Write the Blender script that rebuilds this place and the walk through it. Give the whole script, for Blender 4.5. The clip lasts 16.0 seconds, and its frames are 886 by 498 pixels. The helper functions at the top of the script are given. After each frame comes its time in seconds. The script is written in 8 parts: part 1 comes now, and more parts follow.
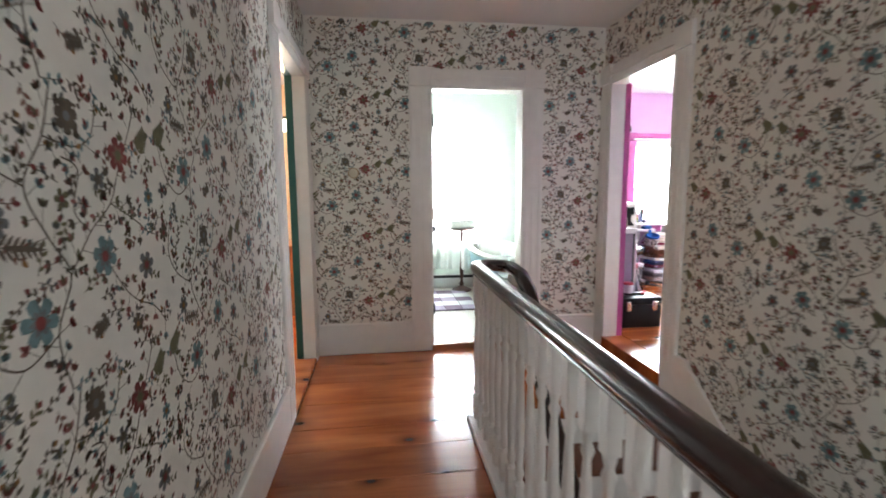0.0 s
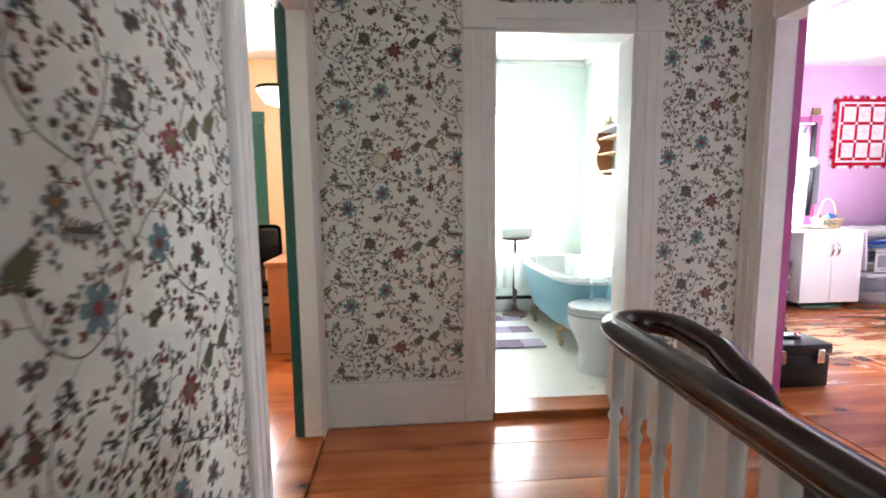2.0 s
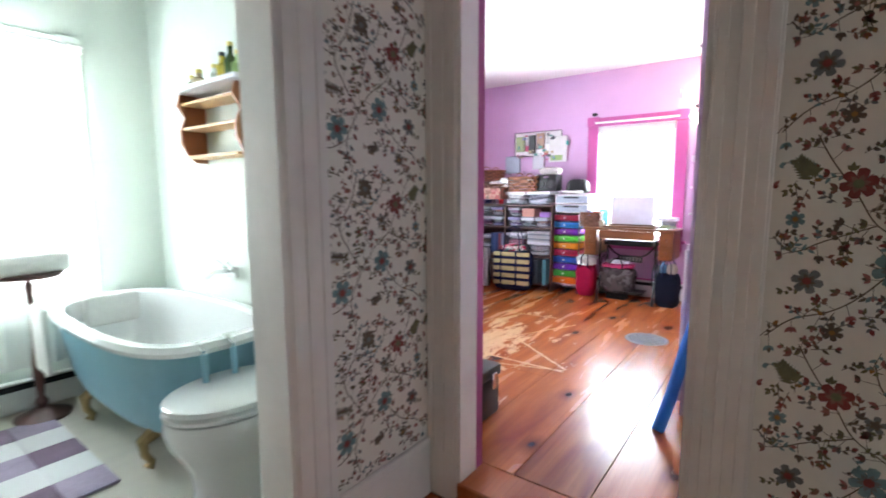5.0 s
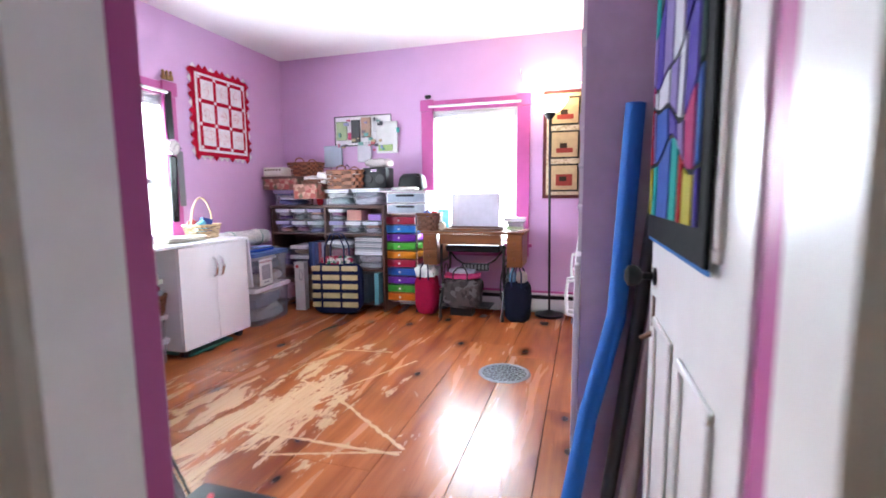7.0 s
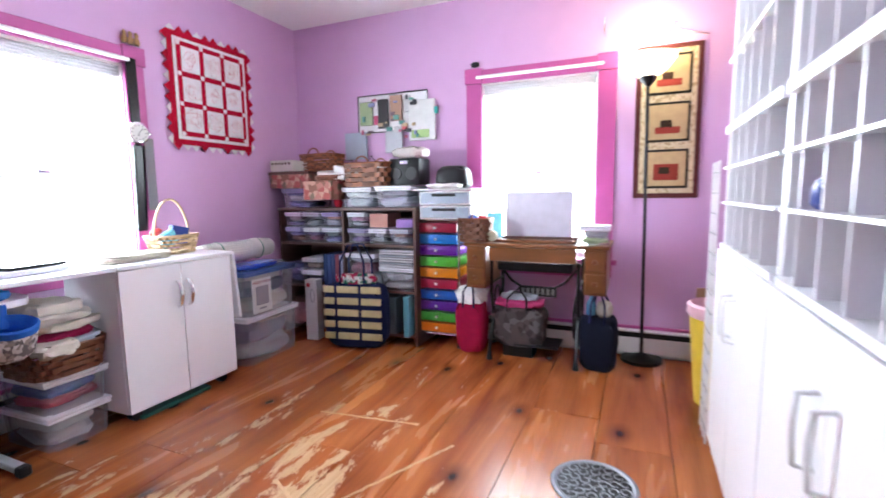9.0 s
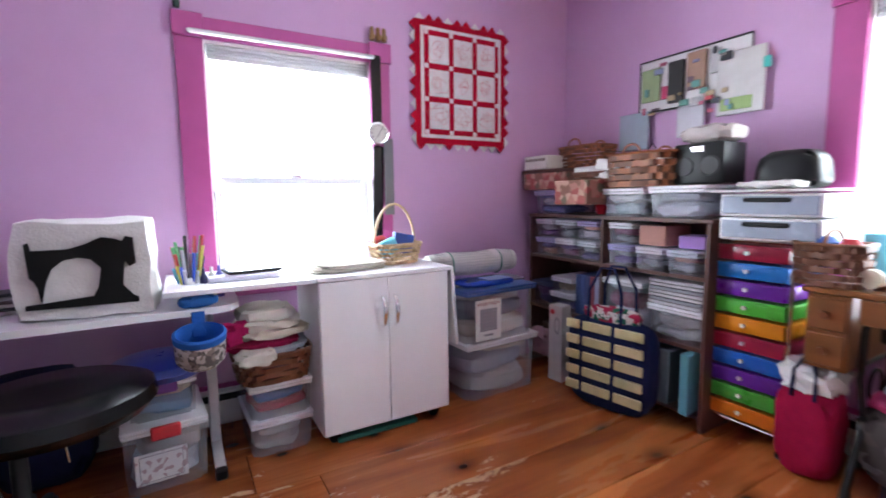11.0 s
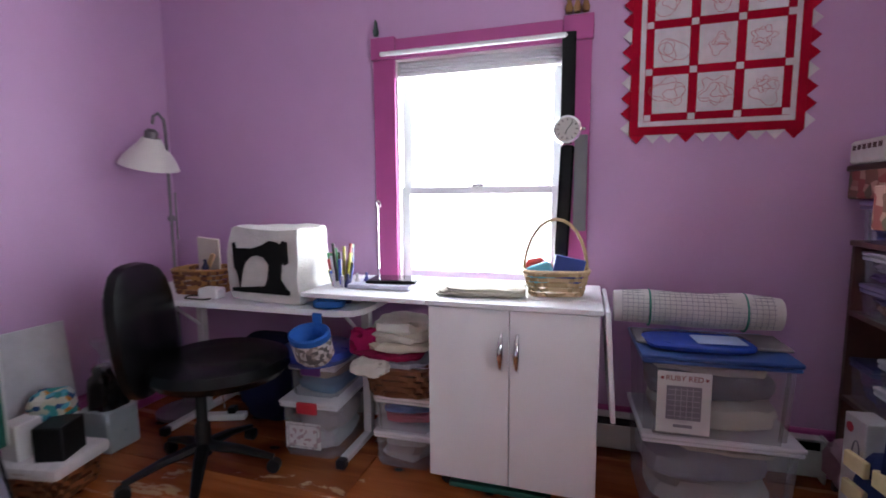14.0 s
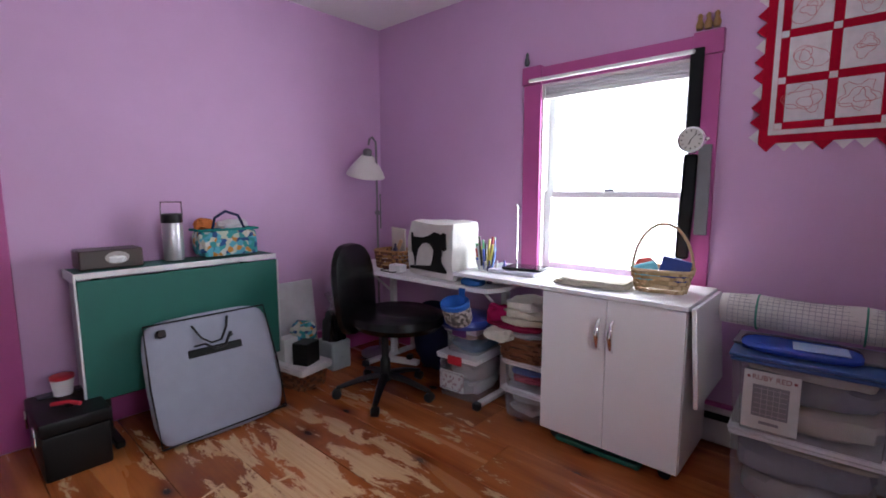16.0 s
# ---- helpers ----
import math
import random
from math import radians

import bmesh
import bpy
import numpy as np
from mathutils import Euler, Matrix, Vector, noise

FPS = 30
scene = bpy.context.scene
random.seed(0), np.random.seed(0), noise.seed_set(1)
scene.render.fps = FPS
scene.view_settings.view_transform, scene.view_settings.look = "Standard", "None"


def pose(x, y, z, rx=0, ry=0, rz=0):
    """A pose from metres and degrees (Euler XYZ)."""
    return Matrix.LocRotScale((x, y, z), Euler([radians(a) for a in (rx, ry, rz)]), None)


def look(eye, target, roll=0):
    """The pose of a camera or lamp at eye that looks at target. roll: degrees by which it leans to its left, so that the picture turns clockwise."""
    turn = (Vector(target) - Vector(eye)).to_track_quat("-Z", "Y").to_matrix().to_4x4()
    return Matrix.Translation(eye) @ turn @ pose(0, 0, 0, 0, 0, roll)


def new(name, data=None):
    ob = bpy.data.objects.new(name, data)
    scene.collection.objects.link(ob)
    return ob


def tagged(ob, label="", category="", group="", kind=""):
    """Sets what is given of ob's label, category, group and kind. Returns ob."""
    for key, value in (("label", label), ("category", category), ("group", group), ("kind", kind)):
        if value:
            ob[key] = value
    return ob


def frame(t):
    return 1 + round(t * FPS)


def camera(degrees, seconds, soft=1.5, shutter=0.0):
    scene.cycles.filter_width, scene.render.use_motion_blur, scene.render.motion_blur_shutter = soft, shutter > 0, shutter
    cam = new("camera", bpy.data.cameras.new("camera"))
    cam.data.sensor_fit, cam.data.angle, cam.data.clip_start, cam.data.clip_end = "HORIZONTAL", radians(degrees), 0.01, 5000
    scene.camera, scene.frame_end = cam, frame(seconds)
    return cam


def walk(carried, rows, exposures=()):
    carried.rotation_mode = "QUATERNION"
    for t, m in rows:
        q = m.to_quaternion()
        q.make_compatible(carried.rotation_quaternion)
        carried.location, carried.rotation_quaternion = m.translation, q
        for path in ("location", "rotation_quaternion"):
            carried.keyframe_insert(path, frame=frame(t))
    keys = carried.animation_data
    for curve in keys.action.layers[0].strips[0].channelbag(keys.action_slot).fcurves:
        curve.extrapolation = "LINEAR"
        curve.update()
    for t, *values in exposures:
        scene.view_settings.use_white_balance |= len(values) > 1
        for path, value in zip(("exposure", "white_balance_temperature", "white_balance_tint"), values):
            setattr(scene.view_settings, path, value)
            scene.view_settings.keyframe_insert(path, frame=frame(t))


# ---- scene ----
cam = camera(87.7, 16.0, 1.7, 0.5)
PATH = [
    (0, (-0.054, -0.137, 1.276), (0.209, 1.83, 1.029), -0.4),
    (1.5, (-0.109, 0.776, 1.231), (-0.012, 2.761, 1.003), -0.6),
    (2.5, (-0.127, 1.355, 1.251), (0.206, 3.313, 1.014), -0.4),
    (3, (-0.14, 1.639, 1.234), (0.473, 3.529, 1.003), -0.0),
    (3.5, (-0.077, 1.816, 1.269), (0.771, 3.609, 1.013), -0.2),
    (4, (0.027, 2.02, 1.239), (1.158, 3.652, 1.0), -0.2),
    (4.5, (0.135, 2.155, 1.253), (1.525, 3.573, 1.012), -0.4),
    (5, (0.318, 2.364, 1.239), (1.915, 3.542, 0.991), -0.2),
    (5.2, (0.4, 2.376, 1.237), (2.047, 3.485, 0.989), -0.3),
    (7.3, (1.529, 2.806, 1.16), (3.438, 3.353, 0.923), -0.5),
    (7.5, (1.629, 2.856, 1.164), (3.539, 3.398, 0.923), -0.5),
    (8, (1.87, 2.928, 1.162), (3.778, 3.477, 0.92), -0.7),
    (8.2, (1.964, 2.952, 1.162), (3.871, 3.505, 0.921), -0.7),
    (10.3, (2.936, 3.176, 1.187), (4.296, 4.624, 0.96), -1.0),
    (10.5, (3.002, 3.206, 1.189), (4.263, 4.742, 0.962), -1.0),
    (11, (3.195, 3.287, 1.191), (4.183, 5.012, 0.97), -0.7),
    (11.5, (3.332, 3.346, 1.21), (4.029, 5.208, 0.995), -0.6),
    (12, (3.496, 3.381, 1.225), (3.924, 5.322, 1.004), -0.4),
    (12.5, (3.66, 3.449, 1.226), (3.841, 5.427, 0.994), -0.3),
    (13, (3.838, 3.551, 1.238), (3.786, 5.537, 1.001), -0.2),
    (13.5, (4.034, 3.588, 1.244), (3.737, 5.552, 1.009), -0.3),
    (14, (4.261, 3.561, 1.248), (3.674, 5.46, 1.03), -0.4),
    (14.5, (4.378, 3.438, 1.271), (3.583, 5.259, 1.048), -0.2),
    (15, (4.476, 3.327, 1.277), (3.46, 5.036, 1.059), 0.3),
    (15.5, (4.678, 3.303, 1.298), (3.441, 4.858, 1.065), 0.0),
    (16, (4.779, 3.274, 1.307), (3.455, 4.753, 1.059), -0.1),
]
EXPOSURES = [(0, 1.25, 6400, 7), (1.5, 1.3, 6350, 7), (3, 1.2, 6350, 7), (4, 1.0, 6300, 6), (5.2, 0.6, 6200, 6), (7.3, 0.5, 6050, 4), (8.2, 0.5, 6050, 4), (10.3, 0.02, 6150, 5), (11, -0.1, 6150, 6), (12.5, -0.38, 6250, 7), (14, -0.88, 6350, 10), (15, -1.1, 6400, 11), (16, -1.0, 6400, 11)]
walk(cam, [(t, look(eye, target, roll)) for t, eye, target, roll in PATH], EXPOSURES)

# ---- world and lights ----
world = bpy.data.worlds.new("world")
scene.world = world
world.use_nodes = True
wn, wl = world.node_tree.nodes, world.node_tree.links
sky = wn.new("ShaderNodeTexSky")
sky.sky_type, sky.sun_disc, sky.sun_elevation, sky.sun_rotation = "NISHITA", False, radians(40), radians(200)
wl.new(sky.outputs[0], wn["Background"].inputs[0])
wn["Background"].inputs[1].default_value = 0.12
sun = new("sun", bpy.data.lights.new("sun", "SUN"))
sun.data.energy, sun.data.angle, sun.data.color = 0.8, radians(15), (1, 0.96, 0.9)
sun.matrix_world = look((0, 0, 20), (-6, 14, 0))


def area(name, x, y, z, target, w, h, power, color=(0.93, 0.97, 1.0)):
    lamp = new(name, bpy.data.lights.new(name, "AREA"))
    lamp.data.shape, lamp.data.size, lamp.data.size_y = "RECTANGLE", w, h
    lamp.data.energy, lamp.data.color = power, color
    lamp.matrix_world = look((x, y, z), target)
    return lamp


def bulb(name, x, y, z, power, color, radius=0.05):
    lamp = new(name, bpy.data.lights.new(name, "POINT"))
    lamp.data.energy, lamp.data.color, lamp.data.shadow_soft_size = power, color, radius
    lamp.location = (x, y, z)
    return lamp


area("daylight_sewing_north", 3.75, 5.93, 1.32, (3.75, 0, 1.1), 0.74, 1.0, 66, (0.86, 0.93, 1.0))
area("daylight_sewing_east", 5.8, 3.7, 1.3, (0, 3.7, 1.0), 0.76, 1.1, 60, (0.86, 0.93, 1.0))
area("daylight_bath", 0.82, 5.92, 1.35, (0.82, 0, 1.2), 0.85, 1.4, 100)
area("daylight_office", -1.95, 5.95, 1.35, (-1.95, 0, 1.2), 0.75, 1.1, 75)
# Added fill to brighten the hall; the closed south wall has no window
area("daylight_stair", 0.95, -2.4, 1.6, (0.6, 5, 1.2), 1.3, 1.3, 9)
bulb("lamp_torchiere", 5.44, 3.01, 2.02, 9, (1.0, 0.72, 0.42))
bulb("lamp_office", -0.88, 4.03, 1.98, 15, (1.0, 0.72, 0.45))

# ---- materials ----


def mat(name, color, rough=0.5, metal=0.0, noise_scale=0, noise_amt=0.15, bump=0.0, bump_scale=60, coat=0.0, trans=0.0, alpha=1.0, emit=0.0, stretch=(1, 1, 1), rand=0.0):
    m = bpy.data.materials.new(name)
    m.use_nodes = True
    nt = m.node_tree
    n, l = nt.nodes, nt.links
    b = n["Principled BSDF"]
    b.inputs["Base Color"].default_value = (*color, 1)
    b.inputs["Roughness"].default_value = rough
    b.inputs["Metallic"].default_value = metal
    b.inputs["Coat Weight"].default_value = coat
    b.inputs["Coat Roughness"].default_value = 0.08
    b.inputs["Transmission Weight"].default_value = trans
    b.inputs["Alpha"].default_value = alpha
    if emit:
        b.inputs["Emission Color"].default_value = (*color, 1)
        b.inputs["Emission Strength"].default_value = emit
    tc = n.new("ShaderNodeTexCoord")
    mp = n.new("ShaderNodeMapping")
    mp.inputs["Scale"].default_value = stretch
    l.new(tc.outputs["Object"], mp.inputs[0])
    if noise_scale:
        t1 = n.new("ShaderNodeTexNoise")
        t1.inputs["Scale"].default_value = noise_scale
        t1.inputs["Detail"].default_value = 6
        l.new(mp.outputs[0], t1.inputs["Vector"])
        t2 = n.new("ShaderNodeTexNoise")
        t2.inputs["Scale"].default_value = noise_scale * 0.13
        l.new(mp.outputs[0], t2.inputs["Vector"])
        add = n.new("ShaderNodeMath")
        add.operation = "ADD"
        l.new(t1.outputs[0], add.inputs[0])
        l.new(t2.outputs[0], add.inputs[1])
        mr = n.new("ShaderNodeMapRange")
        mr.inputs["From Min"].default_value, mr.inputs["From Max"].default_value = 0.6, 1.4
        mr.inputs["To Min"].default_value, mr.inputs["To Max"].default_value = 1 - noise_amt, 1 + noise_amt
        l.new(add.outputs[0], mr.inputs["Value"])
        src = mr.outputs[0]
        if rand:
            oi = n.new("ShaderNodeObjectInfo")
            r2 = n.new("ShaderNodeMapRange")
            r2.inputs["To Min"].default_value, r2.inputs["To Max"].default_value = 1 - rand, 1 + rand
            l.new(oi.outputs["Random"], r2.inputs["Value"])
            mu = n.new("ShaderNodeMath")
            mu.operation = "MULTIPLY"
            l.new(src, mu.inputs[0])
            l.new(r2.outputs[0], mu.inputs[1])
            src = mu.outputs[0]
        vm = n.new("ShaderNodeVectorMath")
        vm.operation = "SCALE"
        vm.inputs[0].default_value = color
        l.new(src, vm.inputs["Scale"])
        l.new(vm.outputs[0], b.inputs["Base Color"])
        rr = n.new("ShaderNodeMapRange")
        rr.inputs["To Min"].default_value, rr.inputs["To Max"].default_value = max(0.02, rough - 0.08), min(1, rough + 0.08)
        l.new(t1.outputs[0], rr.inputs["Value"])
        l.new(rr.outputs[0], b.inputs["Roughness"])
    if bump:
        t3 = n.new("ShaderNodeTexNoise")
        t3.inputs["Scale"].default_value = bump_scale
        t3.inputs["Detail"].default_value = 4
        l.new(mp.outputs[0], t3.inputs["Vector"])
        bp = n.new("ShaderNodeBump")
        bp.inputs["Strength"].default_value = bump
        bp.inputs["Distance"].default_value = 0.003
        l.new(t3.outputs[0], bp.inputs["Height"])
        l.new(bp.outputs[0], b.inputs["Normal"])
    return m


def wood_floor(name, dark, light, axis_x=True, scratched=False, gloss=0.16):
    m = bpy.data.materials.new(name)
    m.use_nodes = True
    n, l = m.node_tree.nodes, m.node_tree.links
    b = n["Principled BSDF"]
    tc = n.new("ShaderNodeTexCoord")
    oi = n.new("ShaderNodeObjectInfo")
    off = n.new("ShaderNodeVectorMath")
    off.operation = "SCALE"
    off.inputs[0].default_value = (7.0, 3.0, 5.0)
    l.new(oi.outputs["Random"], off.inputs["Scale"])
    ad = n.new("ShaderNodeVectorMath")
    ad.operation = "ADD"
    l.new(tc.outputs["Object"], ad.inputs[0])
    l.new(off.outputs[0], ad.inputs[1])
    def stretched(sx, sy, scale, detail, distortion=0.0, rough=0.5):
        mp = n.new("ShaderNodeMapping")
        mp.inputs["Scale"].default_value = (sx, sy, 1) if axis_x else (sy, sx, 1)
        l.new(ad.outputs[0], mp.inputs[0])
        t = n.new("ShaderNodeTexNoise")
        t.inputs["Scale"].default_value, t.inputs["Detail"].default_value = scale, detail
        t.inputs["Distortion"].default_value, t.inputs["Roughness"].default_value = distortion, rough
        l.new(mp.outputs[0], t.inputs["Vector"])
        return t

    def mixed(kind, a, b, f):
        x = n.new("ShaderNodeMix")
        x.data_type, x.blend_type = "RGBA", kind
        for sock, v in (("A", a), ("B", b), ("Factor", f)):
            if isinstance(v, (tuple, float, int)):
                x.inputs[sock].default_value = v
            else:
                l.new(v, x.inputs[sock])
        return x.outputs["Result"]

    def ranged(v, a, b, c, d):
        r = n.new("ShaderNodeMapRange")
        r.inputs["From Min"].default_value, r.inputs["From Max"].default_value = a, b
        r.inputs["To Min"].default_value, r.inputs["To Max"].default_value = c, d
        l.new(v, r.inputs["Value"])
        return r.outputs[0]

    g = stretched(0.5, 4.0, 2.0, 4, 0.6)
    fine = stretched(1.2, 34.0, 2.4, 5, 0.4)
    blotch = stretched(1.0, 1.6, 1.7, 3, 0.3)
    ramp = n.new("ShaderNodeValToRGB")
    ramp.color_ramp.elements[0].position, ramp.color_ramp.elements[1].position = 0.30, 0.72
    ramp.color_ramp.elements[0].color, ramp.color_ramp.elements[1].color = (*dark, 1), (*light, 1)
    l.new(g.outputs[0], ramp.inputs[0])
    base = mixed("MULTIPLY", ramp.outputs[0], (0.62, 0.48, 0.42, 1), ranged(fine.outputs[0], 0.5, 0.72, 0.0, 0.45))
    base = mixed("MULTIPLY", base, (0.60, 0.42, 0.36, 1), ranged(blotch.outputs[0], 0.52, 0.75, 0.0, 0.7))
    # knots with a dark ring of swirled grain
    mk = n.new("ShaderNodeMapping")
    mk.inputs["Scale"].default_value = (2.2, 3.6, 1) if axis_x else (3.6, 2.2, 1)
    l.new(ad.outputs[0], mk.inputs[0])
    v = n.new("ShaderNodeTexVoronoi")
    v.voronoi_dimensions = "2D"
    v.inputs["Scale"].default_value = 0.62
    l.new(mk.outputs[0], v.inputs["Vector"])
    base = mixed("MIX", base, (dark[0] * 0.55, dark[1] * 0.5, dark[2] * 0.5, 1), ranged(v.outputs["Distance"], 0.05, 0.16, 0.75, 0.0))
    kx = n.new("ShaderNodeMix")
    kx.data_type = "RGBA"
    kx.inputs["A"].default_value = (0.035, 0.010, 0.005, 1)
    l.new(ranged(v.outputs["Distance"], 0.02, 0.05, 0.0, 1.0), kx.inputs["Factor"])
    l.new(base, kx.inputs["B"])
    # plank to plank tone
    tone = n.new("ShaderNodeMapRange")
    tone.inputs["To Min"].default_value, tone.inputs["To Max"].default_value = 0.78, 1.18
    l.new(oi.outputs["Random"], tone.inputs["Value"])
    sc = n.new("ShaderNodeVectorMath")
    sc.operation = "SCALE"
    l.new(kx.outputs["Result"], sc.inputs[0])
    l.new(tone.outputs[0], sc.inputs["Scale"])
    col = sc.outputs[0]
    ro = n.new("ShaderNodeMapRange")
    ro.inputs["To Min"].default_value, ro.inputs["To Max"].default_value = gloss - 0.05, gloss + 0.12
    l.new(g.outputs[0], ro.inputs["Value"])
    rough = ro.outputs[0]
    if scratched:
        ms = n.new("ShaderNodeMapping")
        ms.inputs["Scale"].default_value = (0.75, 2.1, 1)
        l.new(ad.outputs[0], ms.inputs[0])
        s1 = n.new("ShaderNodeTexNoise")
        s1.inputs["Scale"].default_value, s1.inputs["Detail"].default_value, s1.inputs["Roughness"].default_value, s1.inputs["Distortion"].default_value = 3.0, 10, 0.7, 0.4
        l.new(ms.outputs[0], s1.inputs["Vector"])
        # worn area: soft ellipse round the middle of the room's west half
        sub = n.new("ShaderNodeVectorMath")
        sub.operation = "SUBTRACT"
        sub.inputs[1].default_value = (3.15, 4.32, 0)
        l.new(tc.outputs["Object"], sub.inputs[0])
        dv = n.new("ShaderNodeVectorMath")
        dv.operation = "DIVIDE"
        dv.inputs[1].default_value = (1.3, 0.78, 1000)
        l.new(sub.outputs[0], dv.inputs[0])
        ln = n.new("ShaderNodeVectorMath")
        ln.operation = "LENGTH"
        l.new(dv.outputs[0], ln.inputs[0])
        fall = n.new("ShaderNodeMapRange")
        fall.inputs["From Min"].default_value, fall.inputs["From Max"].default_value = 0.3, 1.5
        fall.inputs["To Min"].default_value, fall.inputs["To Max"].default_value = 0.04, -0.16
        l.new(ln.outputs["Value"], fall.inputs["Value"])
        sm = n.new("ShaderNodeMath")
        sm.operation = "ADD"
        l.new(s1.outputs[0], sm.inputs[0])
        l.new(fall.outputs[0], sm.inputs[1])
        th = n.new("ShaderNodeMapRange")
        th.inputs["From Min"].default_value, th.inputs["From Max"].default_value = 0.525, 0.545
        l.new(sm.outputs[0], th.inputs["Value"])
        bx = n.new("ShaderNodeMix")
        bx.data_type = "RGBA"
        l.new(mixed("MIX", (0.60, 0.39, 0.21, 1), (0.48, 0.27, 0.12, 1), ranged(fine.outputs[0], 0.4, 0.7, 0.0, 1.0)), bx.inputs["B"])
        l.new(th.outputs[0], bx.inputs["Factor"])
        l.new(col, bx.inputs["A"])
        col = bx.outputs["Result"]
        rx = n.new("ShaderNodeMix")
        rx.inputs["B"].default_value = 0.55
        l.new(th.outputs[0], rx.inputs["Factor"])
        l.new(rough, rx.inputs["A"])
        rough = rx.outputs["Result"]
    l.new(col, b.inputs["Base Color"])
    l.new(rough, b.inputs["Roughness"])
    bp = n.new("ShaderNodeBump")
    bp.inputs["Strength"].default_value, bp.inputs["Distance"].default_value = 0.12, 0.003
    l.new(g.outputs[0], bp.inputs["Height"])
    l.new(bp.outputs[0], b.inputs["Normal"])
    return m


PAPER = mat("wallpaper_ground", (0.80, 0.78, 0.73), 0.7, noise_scale=40, noise_amt=0.04, bump=0.08, bump_scale=300)
TRIM = mat("white_gloss_trim_paint", (0.80, 0.78, 0.76), 0.35, noise_scale=14, noise_amt=0.06, bump=0.12, bump_scale=30)
PINK = mat("orchid_wall_paint", (0.56, 0.345, 0.56), 0.6, noise_scale=6, noise_amt=0.04, bump=0.15, bump_scale=180)
MAGENTA = mat("magenta_trim_paint", (0.42, 0.075, 0.26), 0.45, noise_scale=10, noise_amt=0.08, bump=0.12, bump_scale=30)
PLASTER = mat("white_ceiling_plaster", (0.80, 0.79, 0.79), 0.8, noise_scale=3, noise_amt=0.03, bump=0.2, bump_scale=90)
BATHWALL = mat("pale_mint_wall_paint", (0.70, 0.76, 0.70), 0.6, noise_scale=6, noise_amt=0.03, bump=0.12, bump_scale=150)
PEACH = mat("peach_wall_paint", (0.78, 0.60, 0.42), 0.6, noise_scale=6, noise_amt=0.04, bump=0.12, bump_scale=150)
GREENTRIM = mat("dark_green_trim_paint", (0.02, 0.10, 0.085), 0.4, noise_scale=12, noise_amt=0.1, bump=0.1)
HALLWOOD = wood_floor("hall_pine_boards", (0.27, 0.062, 0.017), (0.50, 0.165, 0.045), gloss=0.14)
SEWWOOD = wood_floor("worn_pine_boards", (0.21, 0.046, 0.013), (0.50, 0.172, 0.046), scratched=True, gloss=0.22)
OFFWOOD = HALLWOOD
STEPWOOD = mat("brown_painted_tread", (0.16, 0.05, 0.02), 0.35, noise_scale=18, noise_amt=0.3, stretch=(1, 8, 1))
RAILWOOD = mat("dark_mahogany_varnish", (0.024, 0.008, 0.0055), 0.24, noise_scale=25, noise_amt=0.3, stretch=(8, 1, 1), coat=0.25)
VINYL = mat("pale_vinyl_floor", (0.66, 0.62, 0.54), 0.3, noise_scale=3, noise_amt=0.09, stretch=(1, 3, 1))
WHITE = mat("white_melamine", (0.82, 0.82, 0.85), 0.35, noise_scale=8, noise_amt=0.02)
WHITEP = mat("white_plastic", (0.78, 0.78, 0.78), 0.4, noise_scale=20, noise_amt=0.04)
BLACKP = mat("black_plastic", (0.006, 0.006, 0.007), 0.42)
LEATHER = mat("black_vinyl_leather", (0.004, 0.004, 0.005), 0.27, bump=0.03, bump_scale=260)
for m_ in (BLACKP, LEATHER):
    m_.node_tree.nodes["Principled BSDF"].inputs["Specular IOR Level"].default_value = 0.28
CHROME = mat("chrome", (0.75, 0.75, 0.76), 0.15, metal=1.0)
IRON = mat("black_cast_iron", (0.012, 0.012, 0.013), 0.35, metal=0.4, noise_scale=40, noise_amt=0.3, bump=0.2)
OAK = mat("golden_oak", (0.19, 0.070, 0.022), 0.35, noise_scale=20, noise_amt=0.3, stretch=(1, 0.15, 1))
DARKWOOD = mat("dark_brown_shelf_wood", (0.085, 0.035, 0.025), 0.5, noise_scale=18, noise_amt=0.3, stretch=(1, 0.2, 1))
GLOW = mat("overcast_sky_glow", (0.95, 0.98, 1.0), 1.0, emit=7.0)
GLASS = mat("window_glass", (1, 1, 1), 0.02, trans=1.0)
GREEN = mat("green_board", (0.011, 0.115, 0.09), 0.55, noise_scale=9, noise_amt=0.1, bump=0.1)
GREY = mat("grey_nylon", (0.27, 0.28, 0.35), 0.6, noise_scale=15, noise_amt=0.08, bump=0.3, bump_scale=25)
CLEAR = mat("clear_storage_plastic", (0.50, 0.53, 0.60), 0.2, noise_scale=9, noise_amt=0.1, alpha=0.26)
ENAMEL = mat("white_enamel", (0.82, 0.84, 0.84), 0.1, coat=0.5)
TUBBLUE = mat("pale_blue_tub_paint", (0.20, 0.38, 0.47), 0.35, noise_scale=10, noise_amt=0.1)

# ---- geometry helpers ----


def box(bm, x0, x1, y0, y1, z0, z1, bev=0.0, seg=1):
    r = bmesh.ops.create_cube(bm, size=1)
    vs = r["verts"]
    for v in vs:
        v.co = Vector(((x0 + x1) / 2 + v.co.x * (x1 - x0), (y0 + y1) / 2 + v.co.y * (y1 - y0), (z0 + z1) / 2 + v.co.z * (z1 - z0)))
    if bev:
        es = list({e for v in vs for e in v.link_edges})
        bmesh.ops.bevel(bm, geom=es, offset=bev, segments=seg, affect="EDGES", profile=0.5)
    return bm


